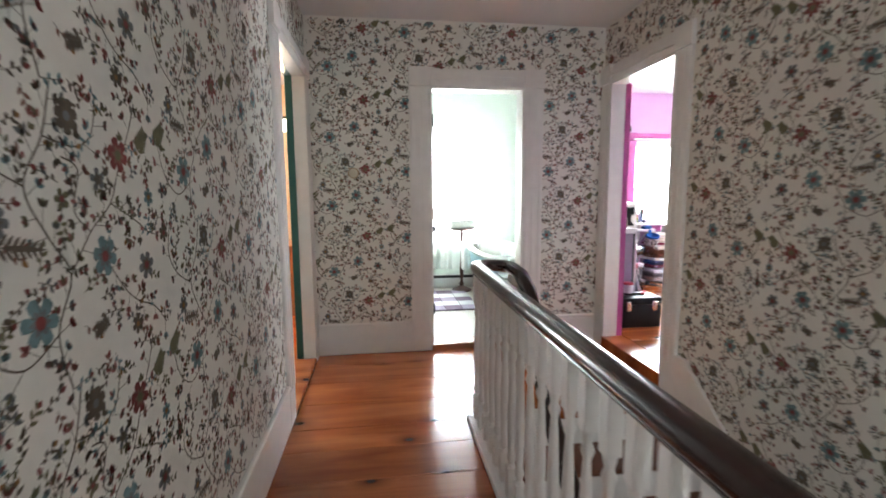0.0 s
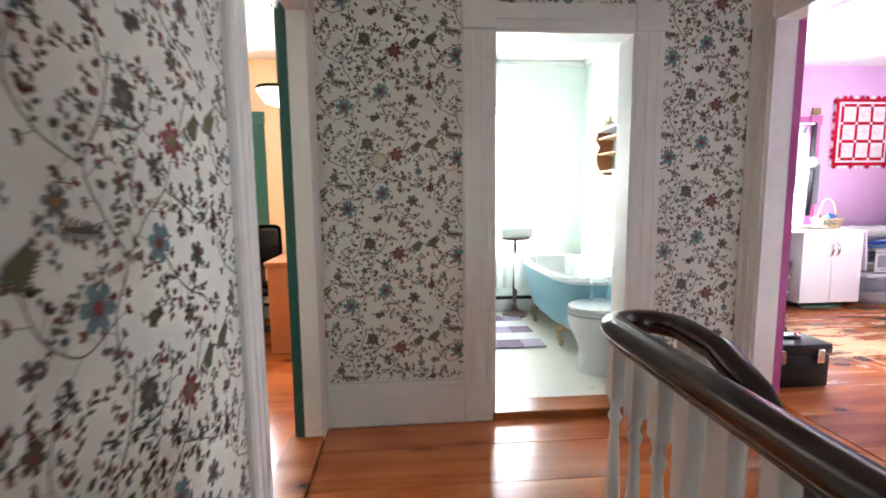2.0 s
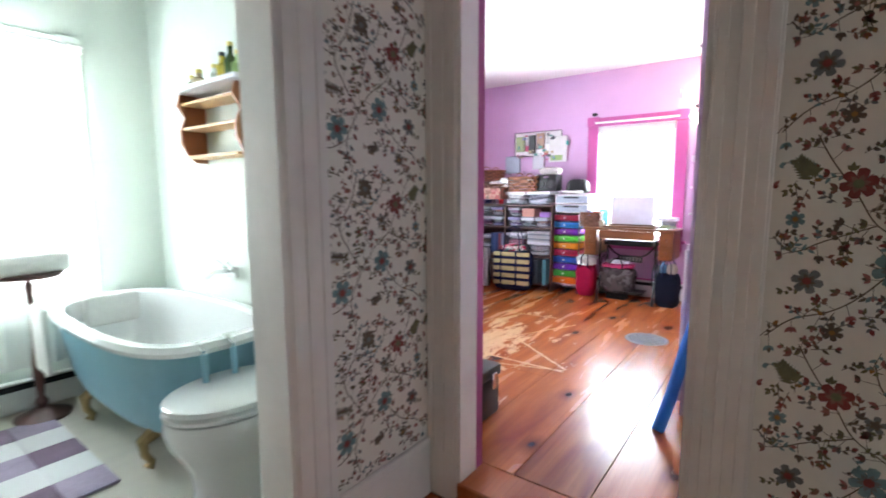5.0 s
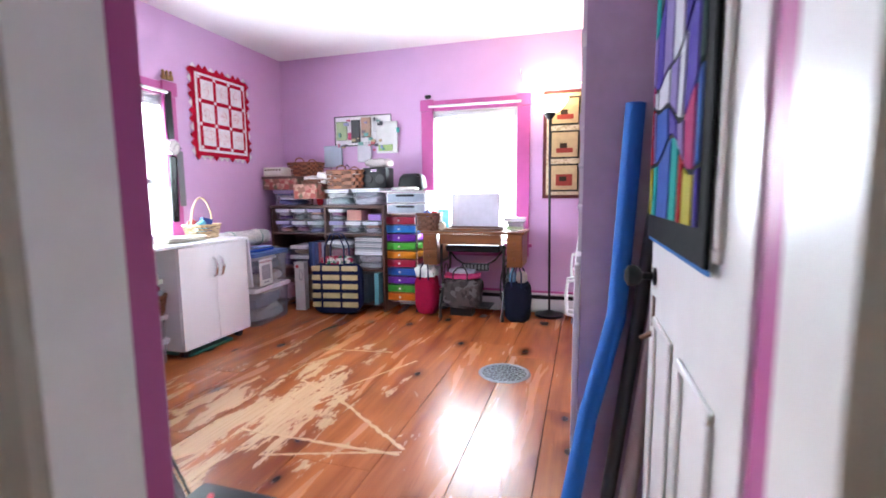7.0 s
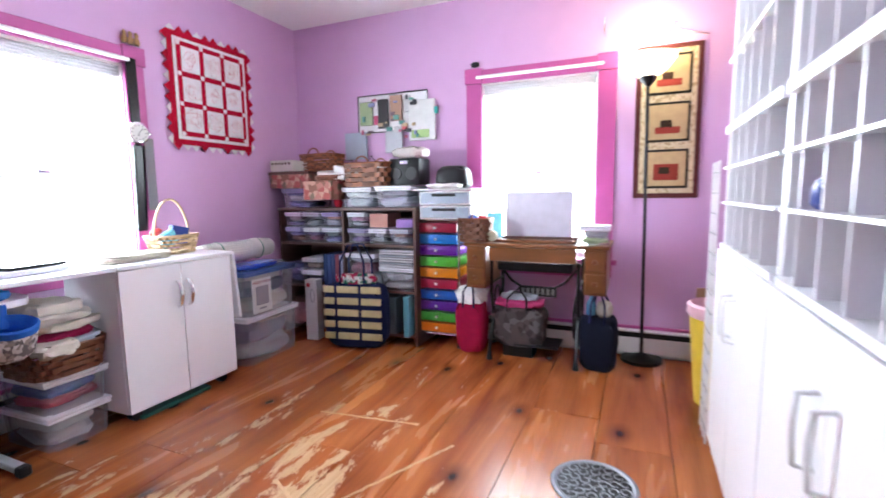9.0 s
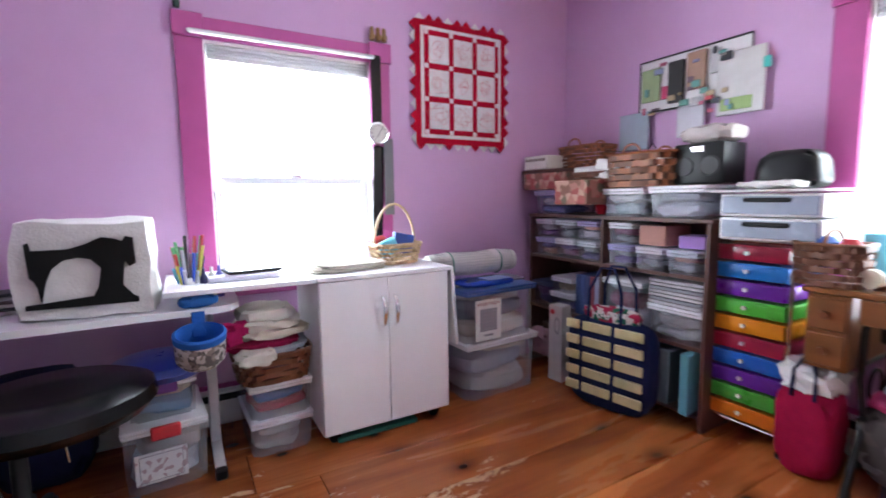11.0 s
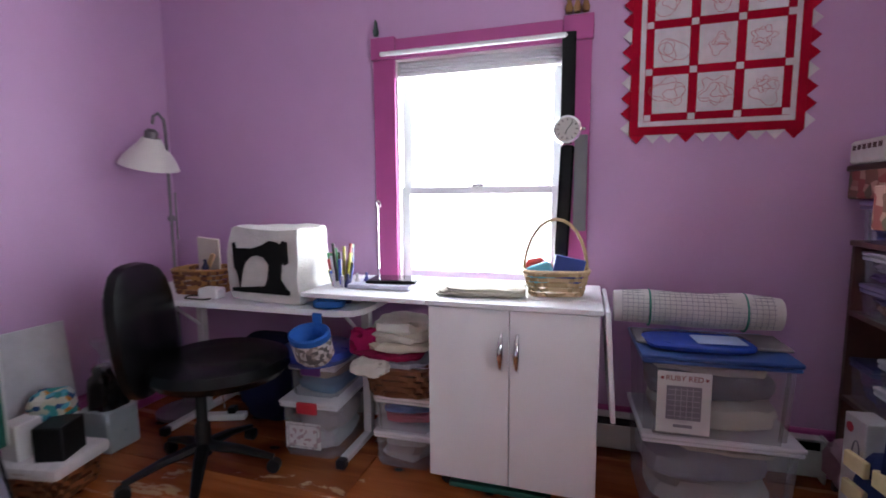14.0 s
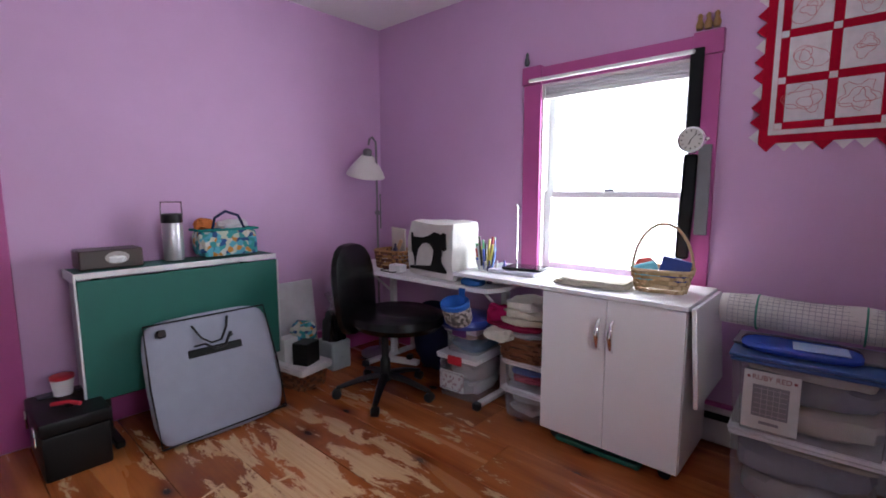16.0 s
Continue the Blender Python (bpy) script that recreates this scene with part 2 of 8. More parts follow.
def B(x0, x1, y0, y1, z0, z1, bev=0.0, seg=1):
    return box(bmesh.new(), x0, x1, y0, y1, z0, z1, bev, seg)


def lathe(profile, seg=20, cx=0.0, cy=0.0, bm=None, sx=1.0, sy=1.0, cap=True):
    bm = bm or bmesh.new()
    rings = []
    for r, z in profile:
        rings.append([bm.verts.new((cx + r * sx * math.cos(2 * math.pi * k / seg), cy + r * sy * math.sin(2 * math.pi * k / seg), z)) for k in range(seg)])
    for a, b in zip(rings, rings[1:]):
        for k in range(seg):
            bm.faces.new((a[k], a[(k + 1) % seg], b[(k + 1) % seg], b[k]))
    if cap:
        bm.faces.new(rings[0][::-1])
        bm.faces.new(rings[-1])
    return bm


def tube(pts, r, seg=8, bm=None, closed=False, flat=1.0):
    """A round bar along points; flat squeezes it upright."""
    bm = bm or bmesh.new()
    pts = [Vector(p) for p in pts]
    rings = []
    count = len(pts)
    for i, p in enumerate(pts):
        a = pts[i - 1] if (i or closed) else p
        b = pts[(i + 1) % count] if (i < count - 1 or closed) else p
        d = (b - a).normalized()
        if i == 0:
            up = Vector((0, 0, 1)) if abs(d.z) < 0.95 else Vector((1, 0, 0))
            u = d.cross(up).normalized()
        else:
            u = (last - d * last.dot(d)).normalized()
        last = u
        w = u.cross(d)
        rad = r[i] if isinstance(r, (list, tuple)) else r
        rings.append([bm.verts.new(p + u * rad * math.cos(2 * math.pi * k / seg) + w * rad * flat * math.sin(2 * math.pi * k / seg)) for k in range(seg)])
    pairs = list(zip(rings, rings[1:])) + ([(rings[-1], rings[0])] if closed else [])
    for a, b in pairs:
        for k in range(seg):
            bm.faces.new((a[k], a[(k + 1) % seg], b[(k + 1) % seg], b[k]))
    if not closed:
        bm.faces.new(rings[0][::-1])
        bm.faces.new(rings[-1])
    return bm


def prism(poly, z0, z1, bm=None):
    """A flat outline in x and y, raised from z0 to z1."""
    bm = bm or bmesh.new()
    lo = [bm.verts.new((x, y, z0)) for x, y in poly]
    hi = [bm.verts.new((x, y, z1)) for x, y in poly]
    bm.faces.new(lo[::-1])
    bm.faces.new(hi)
    for k in range(len(poly)):
        j = (k + 1) % len(poly)
        bm.faces.new((lo[k], lo[j], hi[j], hi[k]))
    return bm


def upright(bm):
    """Turns a prism's outline from x, y to x, z; its thickness then runs along y."""
    for v in bm.verts:
        v.co = Vector((v.co.x, v.co.z, v.co.y))
    return bm


def turned(bm, m):
    bmesh.ops.transform(bm, matrix=m, verts=bm.verts)
    return bm


def mesh(name, bm, material, smooth=False):
    bmesh.ops.recalc_face_normals(bm, faces=bm.faces)
    me = bpy.data.meshes.new(name)
    bm.to_mesh(me)
    bm.free()
    for mm in material if isinstance(material, (list, tuple)) else [material]:
        me.materials.append(mm)
    if smooth:
        me.shade_smooth()
        me.set_sharp_from_angle(angle=radians(38))
    return me


def part(name, bm, material, parent, label="", smooth=True, kind=""):
    ob = new(name, mesh(name, bm, material, smooth))
    ob.parent = parent
    return tagged(ob, label, kind=kind)


def thing(name, x, y, z, rz, label, category, group=""):
    ob = new(name)
    ob.matrix_world = pose(x, y, z, 0, 0, rz)
    ob.empty_display_size = 0.1
    return tagged(ob, label, category, group)


def single(name, bm, material, x, y, z, rz, label, category, group="", smooth=True):
    ob = new(name, mesh(name, bm, material, smooth))
    ob.matrix_world = pose(x, y, z, 0, 0, rz)
    return tagged(ob, label, category, group)


def setting(name, bm, material, label="", smooth=False):
    return tagged(new(name, mesh(name, bm, material, smooth)), label, kind="structure")


FP = 0.09  # height of the sewing room's floor
TOP = 2.55


def wall_x(name, x0, x1, y0, y1, z0, z1, holes, material, label):
    """A wall that runs along y, with holes (y0, y1, z0, z1)."""
    bm = bmesh.new()
    y = y0
    for a, b, c, d in sorted(holes):
        box(bm, x0, x1, y, a, z0, z1)
        if c > z0:
            box(bm, x0, x1, a, b, z0, c)
        if d < z1:
            box(bm, x0, x1, a, b, d, z1)
        y = b
    box(bm, x0, x1, y, y1, z0, z1)
    return setting(name, bm, material, label)


def wall_y(name, y0, y1, x0, x1, z0, z1, holes, material, label):
    bm = bmesh.new()
    x = x0
    for a, b, c, d in sorted(holes):
        box(bm, x, a, y0, y1, z0, z1)
        if c > z0:
            box(bm, a, b, y0, y1, z0, c)
        if d < z1:
            box(bm, a, b, y0, y1, d, z1)
        x = b
    box(bm, x, x1, y0, y1, z0, z1)
    return setting(name, bm, material, label)


# ---- shell ----
DOOR_B = (0.335, 1.08, -0.05, 2.07)
DOOR_P = (2.54, 3.335, -0.05, 2.10)
DOOR_O = (2.47, 3.33, -0.05, 2.10)
wall_y("wall_north_hall", 3.48, 3.55, -0.58, 1.74, -0.1, TOP, [DOOR_B], PAPER, "cream wallpaper with red and teal trailing flowers")
wall_y("wall_bath_south", 3.552, 3.62, -0.58, 1.84, -0.1, TOP, [DOOR_B], BATHWALL, "pale mint painted plaster wall")
wall_x("wall_west_hall", -0.65, -0.58, -2.6, 3.62, -0.1, TOP, [DOOR_O], PAPER, "cream wallpaper with red and teal trailing flowers")
wall_x("wall_office_east", -0.687, -0.652, -0.5, 5.76, -0.1, TOP, [DOOR_O], PEACH, "peach painted plaster wall")
wall_x("wall_east_hall", 1.74, 1.84, -2.6, 3.55, -2.8, TOP, [DOOR_P], PAPER, "cream wallpaper with red and teal trailing flowers")
wall_x("wall_sewing_west", 1.842, 1.885, 1.6, 5.76, -0.1, TOP, [DOOR_P], PINK, "orchid pink painted plaster wall")
wall_y("wall_sewing_north", 5.755, 5.9, 1.885, 5.76, -0.1, TOP, [(3.34, 4.16, 0.84, 1.93)], PINK, "orchid pink painted plaster wall")
wall_x("wall_sewing_east", 5.615, 5.76, 1.6, 5.755, -0.1, TOP, [(3.30, 4.10, 0.72, 1.95)], PINK, "orchid pink painted plaster wall")
wall_y("wall_sewing_south", 1.9, 2.0, 1.885, 5.615, -0.1, TOP, [], PINK, "orchid pink painted plaster wall")
wall_y("wall_bath_north", 5.70, 5.9, -0.65, 1.84, -0.1, TOP, [(0.42, 1.22, 0.62, 2.03)], BATHWALL, "pale mint painted plaster wall")
wall_x("wall_bath_east", 1.68, 1.84, 3.62, 5.70, -0.1, TOP, [], BATHWALL, "pale mint painted plaster wall")
wall_x("wall_bath_west", -0.65, -0.58, 3.62, 5.70, -0.1, TOP, [], BATHWALL, "pale mint painted plaster wall")
wall_y("wall_office_north", 5.76, 5.9, -4.2, -0.652, -0.1, TOP, [(-2.35, -1.6, 0.75, 1.95)], PEACH, "peach painted plaster wall")
wall_x("wall_office_west", -4.3, -4.2, -0.5, 5.9, -0.1, TOP, [], PEACH, "peach painted plaster wall")
wall_y("wall_office_south", -0.6, -0.5, -4.3, -0.65, -0.1, TOP, [], PEACH, "peach painted plaster wall")
wall_y("wall_hall_south", -2.7, -2.6, -0.65, 1.84, -2.8, TOP, [], PAPER, "cream wallpaper with red and teal trailing flowers")
wall_x("wall_stair_west", 0.40, 0.46, -1.4, 2.26, -2.8, -0.1, [], PAPER, "cream plaster wall under the landing")
setting("ceiling", B(-4.3, 5.8, -2.7, 6.0, TOP, TOP + 0.1), PLASTER, "white plaster ceiling")
setting("floor_lower", B(-0.7, 1.9, -2.7, 3.5, -2.9, -2.8), HALLWOOD, "brown board floor below the stairs")
setting("subfloor_hall", B(-0.65, 0.46, -2.6, 3.48, -0.1, -0.02), STEPWOOD, "dark floor under the boards")
setting("subfloor_landing", B(0.46, 1.74, 2.29, 3.48, -0.1, -0.02), STEPWOOD, "dark floor under the boards")
setting("subfloor_sewing", B(1.842, 5.7, 1.9, 5.76, -0.02, FP - 0.02), STEPWOOD, "dark floor under the boards")
setting("floor_bath", B(-0.6, 1.72, 3.6, 5.75, -0.1, 0.04), VINYL, "pale grey-beige wood-look vinyl floor")
setting("floor_office", B(-4.25, -0.60, -0.55, 5.8, -0.1, 0.02), OFFWOOD, "orange pine board floor")
setting("backdrop_north", B(-9, 14, 9.0, 9.02, -3, 6), GLOW, "blank white overcast sky")
setting("backdrop_east", B(9.0, 9.02, -6, 13, -3, 6), GLOW, "blank white overcast sky")

# ---- trim, doors, stairs ----


def casing(name, axis, face, out, a0, a1, w, ztop, material, label, z0=0.0, base_z=0.0, fluted=True, sill=False):
    """Door or window casing on a wall face. axis 'x': the wall runs along x and face is its y."""
    root = thing(name, 0, 0, 0, 0, "", "")
    tagged(root, label, kind="structure")

    def strip(nm, u0, u1, z0_, z1_, t):
        lo, hi = (face, face + out * t) if out > 0 else (face + out * t, face)
        bm = bmesh.new()
        if axis == "x":
            box(bm, u0, u1, lo, hi, z0_, z1_, 0.003)
        else:
            box(bm, lo, hi, u0, u1, z0_, z1_, 0.003)
        return bm

    for s0, s1 in ((a0 - w, a0), (a1, a1 + w)):
        part("side_board", strip("s", s0, s1, z0, ztop, 0.018), material, root)
        if fluted:
            for k in (0.14, 0.5, 0.86):
                c = s0 + (s1 - s0) * k
                part("bead", strip("b", c - 0.014, c + 0.014, z0 + 0.2, ztop - 0.01, 0.0225), material, root)
        part("corner_block", strip("c", s0 - 0.006, s1 + 0.006, ztop, ztop + w * 0.9, 0.032), material, root)
    part("head_board", strip("h", a0 + 0.006, a1 - 0.006, ztop, ztop + w * 0.82, 0.018), material, root)
    if fluted:
        part("head_bead", strip("h", a0 + 0.006, a1 - 0.006, ztop + w * 0.3, ztop + w * 0.5, 0.026), material, root)
    if sill:
        part("sill_board", strip("s", a0 - w - 0.03, a1 + w + 0.03, z0 - 0.03, z0, 0.05), material, root)
        part("apron", strip("a", a0 - w, a1 + w, z0 - 0.12, z0 - 0.032, 0.018), material, root)
    return root


casing("bath_door_trim", "x", 3.48, -1, 0.335, 1.08, 0.155, 2.07, TRIM, "white fluted door trim with corner blocks")
casing("sewing_door_trim_hall", "y", 1.74, -1, 2.54, 3.335, 0.15, 2.10, TRIM, "white fluted door trim with corner blocks")
casing("sewing_door_trim_room", "y", 1.885, 1, 2.525, 3.35, 0.16, 2.10, MAGENTA, "magenta painted door trim", fluted=False, z0=FP)
casing("office_door_trim_hall", "y", -0.58, 1, 2.47, 3.33, 0.14, 2.10, TRIM, "white fluted door trim with corner blocks")
casing("office_door_trim_room", "y", -0.687, -1, 2.47, 3.33, 0.12, 2.10, GREENTRIM, "dark green painted door trim", fluted=False)
casing("window_trim_north", "x", 5.755, -1, 3.345, 4.155, 0.115, 1.93, MAGENTA, "magenta painted window trim", z0=0.84, fluted=False, sill=True)
casing("window_trim_east", "y", 5.615, -1, 3.305, 4.095, 0.115, 1.95, MAGENTA, "magenta painted window trim", z0=0.72, fluted=False, sill=True)
casing("window_trim_bath", "x", 5.70, -1, 0.42, 1.22, 0.09, 2.03, BATHWALL, "pale mint painted window trim", z0=0.62, fluted=False, sill=True)
casing("window_trim_office", "x", 5.76, -1, -2.35, -1.6, 0.12, 1.95, GREENTRIM, "dark green painted window trim", z0=0.75, fluted=False, sill=True)


def lining(name, x0, x1, y0, y1, z0, z1, axis, material, label):
    root = thing(name, 0, 0, 0, 0, "", "")
    tagged(root, label, kind="structure")
    if axis == "y":
        part("jamb", B(x0, x1, y0, y0 + 0.014, z0, z1), material, root)
        part("jamb", B(x0, x1, y1 - 0.014, y1, z0, z1), material, root)
        part("head", B(x0, x1, y0 + 0.014, y1 - 0.014, z1 - 0.014, z1), material, root)
    else:
        part("jamb", B(x0, x0 + 0.014, y0, y1, z0, z1), material, root)
        part("jamb", B(x1 - 0.014, x1, y0, y1, z0, z1), material, root)
        part("head", B(x0 + 0.014, x1 - 0.014, y0, y1, z1 - 0.014, z1), material, root)
    return root


lining("bath_door_lining", 0.335, 1.08, 3.465, 3.63, 0.045, 2.07, "x", TRIM, "white painted door lining with chipped edges")
lining("sewing_door_lining", 1.725, 1.842, 2.54, 3.335, FP, 2.10, "y", TRIM, "white painted door lining with chipped edges")
lining("sewing_door_lining_room", 1.843, 1.888, 2.54, 3.335, FP, 2.10, "y", MAGENTA, "magenta painted door lining")
lining("office_door_lining", -0.652, -0.565, 2.47, 3.33, 0.03, 2.10, "y", TRIM, "white painted door lining")
lining("office_door_lining_room", -0.689, -0.654, 2.47, 3.33, 0.03, 2.10, "y", GREENTRIM, "dark green painted door lining")
lining("north_window_lining", 3.34, 4.16, 5.757, 5.9, 0.84, 1.93, "x", TRIM, "white painted window lining")
lining("east_window_lining", 5.617, 5.76, 3.30, 4.10, 0.72, 1.95, "y", TRIM, "white painted window lining")
lining("bath_window_lining", 0.42, 1.22, 5.702, 5.9, 0.62, 2.03, "x", TRIM, "white painted window lining")
lining("office_window_lining", -2.35, -1.6, 5.762, 5.9, 0.75, 1.95, "x", GREENTRIM, "dark green painted window lining")

setting("threshold_bath", B(0.335, 1.08, 3.455, 3.63, -0.01, 0.045, 0.006), HALLWOOD, "worn red-brown wooden threshold")
setting("threshold_sewing", B(1.715, 1.90, 2.54, 3.335, -0.01, FP, 0.006), HALLWOOD, "worn red-brown wooden threshold")
setting("threshold_office", B(-0.73, -0.56, 2.47, 3.33, -0.01, 0.035, 0.006), HALLWOOD, "worn red-brown wooden threshold")


def skirt_x(name, x0, x1, face, out, h, material, label, z=0.0):
    bm = bmesh.new()
    a, b = sorted((face, face + out * 0.018))
    box(bm, x0, x1, a, b, z, z + h - 0.03, 0.002)
    a, b = sorted((face, face + out * 0.024))
    box(bm, x0, x1, a, b, z + h - 0.03, z + h, 0.006)
    return setting(name, bm, material, label)


def skirt_y(name, y0, y1, face, out, h, material, label, z=0.0):
    bm = bmesh.new()
    a, b = sorted((face, face + out * 0.018))
    box(bm, a, b, y0, y1, z, z + h - 0.03, 0.002)
    a, b = sorted((face, face + out * 0.024))
    box(bm, a, b, y0, y1, z + h - 0.03, z + h, 0.006)
    return setting(name, bm, material, label)


skirt_x("baseboard_hall_north", -0.56, 0.18, 3.48, -1, 0.245, TRIM, "tall white painted baseboard")
skirt_x("baseboard_hall_north", 1.235, 1.715, 3.48, -1, 0.245, TRIM, "tall white painted baseboard")
skirt_y("baseboard_hall_west", -2.6, 2.325, -0.58, 1, 0.245, TRIM, "tall white painted baseboard")
skirt_y("baseboard_hall_east", 2.27, 2.385, 1.74, -1, 0.27, TRIM, "tall white painted baseboard")
skirt_x("baseboard_sewing_north", 1.885, 5.615, 5.755, -1, 0.2, MAGENTA, "magenta painted baseboard", FP)
skirt_y("baseboard_sewing_west", 3.52, 5.73, 1.885, 1, 0.2, MAGENTA, "magenta painted baseboard", FP)
skirt_y("baseboard_sewing_east", 2.0, 5.73, 5.615, -1, 0.2, MAGENTA, "magenta painted baseboard", FP)
skirt_x("baseboard_bath", -0.58, 1.68, 5.70, -1, 0.12, BATHWALL, "pale mint baseboard", 0.04)
skirt_y("crown_bath_east", 3.62, 5.68, 1.68, -1, 0.05, TRIM, "thin white ceiling moulding", TOP - 0.055)
skirt_x("crown_bath_north", -0.58, 1.655, 5.70, -1, 0.05, TRIM, "thin white ceiling moulding", TOP - 0.055)

# stairs down towards the south
stairs = tagged(thing("stairs", 0, 0, 0, 0, "", ""), "white risers with brown painted treads going down", kind="structure")
for k in range(11):
    zt, yf = -0.19 * (k + 1), 2.29 - 0.25 * k
    part("riser", B(0.46, 1.72, yf - 0.02, yf, zt + 0.002, zt + 0.158), TRIM, stairs)
    part("tread", B(0.46, 1.72, yf - 0.30, yf - 0.002, zt - 0.03, zt, 0.01), STEPWOOD, stairs)
part("landing_nosing", B(0.47, 1.738, 2.262, 2.295, -0.032, 0.002, 0.01), HALLWOOD, stairs)
side = prism([(2.40, 0.27), (2.22, 0.2), (-0.6, 0.2 - 2.14), (-0.6, -0.35 - 2.14), (2.22, -0.35), (2.40, -0.1)], 0, 0.02)
for v in side.verts:
    v.co = Vector((1.72 + v.co.z, v.co.x, v.co.y))
part("wall_string", side, TRIM, stairs)
part("landing_fascia", B(0.36, 0.46, -1.6, 2.26, -0.34, -0.022, 0.004), TRIM, stairs)
part("landing_curb", B(0.40, 0.50, -1.6, 2.285, -0.02, 0.03, 0.006), TRIM, stairs)

# balustrade
balustrade = thing("balustrade", 0.45, 2.3, 0, 0, "white balusters under a dark varnished curving handrail", "balustrade")
rail = [(0.0, -3.6, 0.87), (0.0, -0.9, 0.87), (0.0, -0.12, 0.87)]
for k in range(0, 10):
    a = math.pi - math.pi * k / 9
    rail.append((0.095 + 0.095 * math.cos(a), -0.06 + 0.095 * math.sin(a), 0.873 - 0.001 * k))
rail += [(0.192, -0.2, 0.855), (0.194, -0.32, 0.80), (0.195, -0.41, 0.71), (0.196, -0.46, 0.58), (0.196, -0.52, 0.44), (0.196, -0.66, 0.3), (0.196, -1.0, 0.04), (0.196, -2.2, -0.87)]
part("handrail", tube(rail, 0.040, 18, flat=0.84), RAILWOOD, balustrade, "dark varnished mahogany handrail")
part("rail_fillet", tube([(p[0], p[1], p[2] - 0.03) for p in rail[:5]], 0.026, 10, flat=0.6), RAILWOOD, balustrade, "dark varnished moulding under the handrail")
for k in range(27):
    bm = bmesh.new()
    y = -0.055 - 0.112 * k
    box(bm, -0.02, 0.02, y - 0.02, y + 0.02, 0.03, 0.16, 0.002)
    box(bm, -0.02, 0.02, y - 0.02, y + 0.02, 0.68, 0.845, 0.002)
    lathe([(0.019, 0.16), (0.011, 0.175), (0.02, 0.2), (0.0135, 0.225), (0.017, 0.3), (0.0195, 0.4), (0.0145, 0.54), (0.011, 0.6), (0.019, 0.625), (0.012, 0.645), (0.019, 0.68)], 10, 0, y, bm)
    part("baluster", bm, TRIM, balustrade)
for k in range(6):
    y = -0.2 - 0.25 * k
    bm = bmesh.new()
    zb = -0.19 * (k + 1)
    zr = 0.80 if k == 0 else 0.44 - 0.19 * k
    box(bm, 0.175, 0.215, y - 0.02, y + 0.02, zb, max(zb + 0.2, zr), 0.002)
    part("stair_baluster", bm, TRIM, balustrade)
part("end_post", B(0.165, 0.225, -0.12, -0.06, 0.0, 0.85, 0.004), TRIM, balustrade)


def door_leaf(name, hx, hy, rz, z0, h, w, material, label, hand=1):
    """A panelled door, hinged at its origin, that runs along its own x."""
    d = thing(name, hx, hy, z0, rz, label, "door")
    part("leaf", B(0.004, w, -0.017, 0.017, 0.01, h, 0.003), material, d)
    for a, b in ((0.11, w / 2 - 0.04), (w / 2 + 0.04, w - 0.11)):
        for c, e in ((0.18, 0.78), (0.98, h - 0.16)):
            for s in (-1, 1):
                bm = bmesh.new()
                yy = s * 0.0175
                for u0, u1, v0, v1 in ((a, b, c, c + 0.02), (a, b, e - 0.02, e), (a, a + 0.02, c + 0.02, e - 0.02), (b - 0.02, b, c + 0.02, e - 0.02)):
                    box(bm, u0, u1, min(yy, yy + s * 0.009), max(yy, yy + s * 0.009), v0, v1, 0.003)
                part("panel_moulding", bm, material, d)
    for s in (-1, 1):
        k = turned(lathe([(0.022, 0), (0.022, 0.005), (0.009, 0.008), (0.009, 0.03), (0.02, 0.036), (0.028, 0.05), (0.026, 0.064), (0.012, 0.072)], 14), pose(w - 0.07, s * 0.017, 0.87, -90 * s))
        part("door_knob", k, BLACKP, d, "black porcelain door knob")
        part("key_plate", B(w - 0.085, w - 0.055, min(s * 0.017, s * 0.021), max(s * 0.017, s * 0.021), 0.74, 0.82, 0.001), STEPWOOD, d, "tarnished brass keyhole plate")
    for z in (0.2, 1.0, h - 0.25):
        part("hinge", lathe([(0.008, z), (0.008, z + 0.09)], 8, 0.0, -0.02), BLACKP, d, "black hinge barrel")
    return d


door_leaf("bath_door", 0.352, 3.64, 88, 0.05, 2.0, 0.70, TRIM, "white panelled door standing open in the bathroom")
door_leaf("sewing_door", 1.93, 2.53, 0, FP, 2.0, 0.74, TRIM, "white panelled door standing open with hanging quilt")
door_leaf("office_door", -0.745, 2.46, 182, 0.035, 2.03, 0.70, GREENTRIM, "dark green panelled door standing open")


def sash_window(name, axis, u0, u1, z0, z1, d0, material, label, mid=None):
    """A double-hung window in the plane u, z; d0 is the depth of its outer sash."""
    root = tagged(thing(name, 0, 0, 0, 0, "", ""), label, kind="structure")

    def put(nm, a, b, c, d, e, f, m):
        bm = B(a, b, e, f, c, d, 0.002) if axis == "x" else B(e, f, a, b, c, d, 0.002)
        return part(nm, bm, m, root)

    mid = mid or (z0 + z1) / 2
    for nm, a, b, dd in (("upper_sash", mid - 0.015, z1, d0 + 0.035), ("lower_sash", z0, mid + 0.02, d0)):
        s = part(nm, (B(u0, u0 + 0.04, dd, dd + 0.03, a, b) if axis == "x" else B(dd, dd + 0.03, u0, u0 + 0.04, a, b)), material, root)
        for q in ((u1 - 0.04, u1, a, b), (u0 + 0.041, u1 - 0.041, a, a + 0.035), (u0 + 0.041, u1 - 0.041, b - 0.035, b)):
            bm = B(q[0], q[1], dd, dd + 0.03, q[2], q[3], 0.002) if axis == "x" else B(dd, dd + 0.03, q[0], q[1], q[2], q[3], 0.002)
            part("rail", bm, material, s)
    put("sash_lock", (u0 + u1) / 2 - 0.03, (u0 + u1) / 2 + 0.03, mid + 0.02, mid + 0.035, d0, d0 + 0.02, CHROME)
    return root


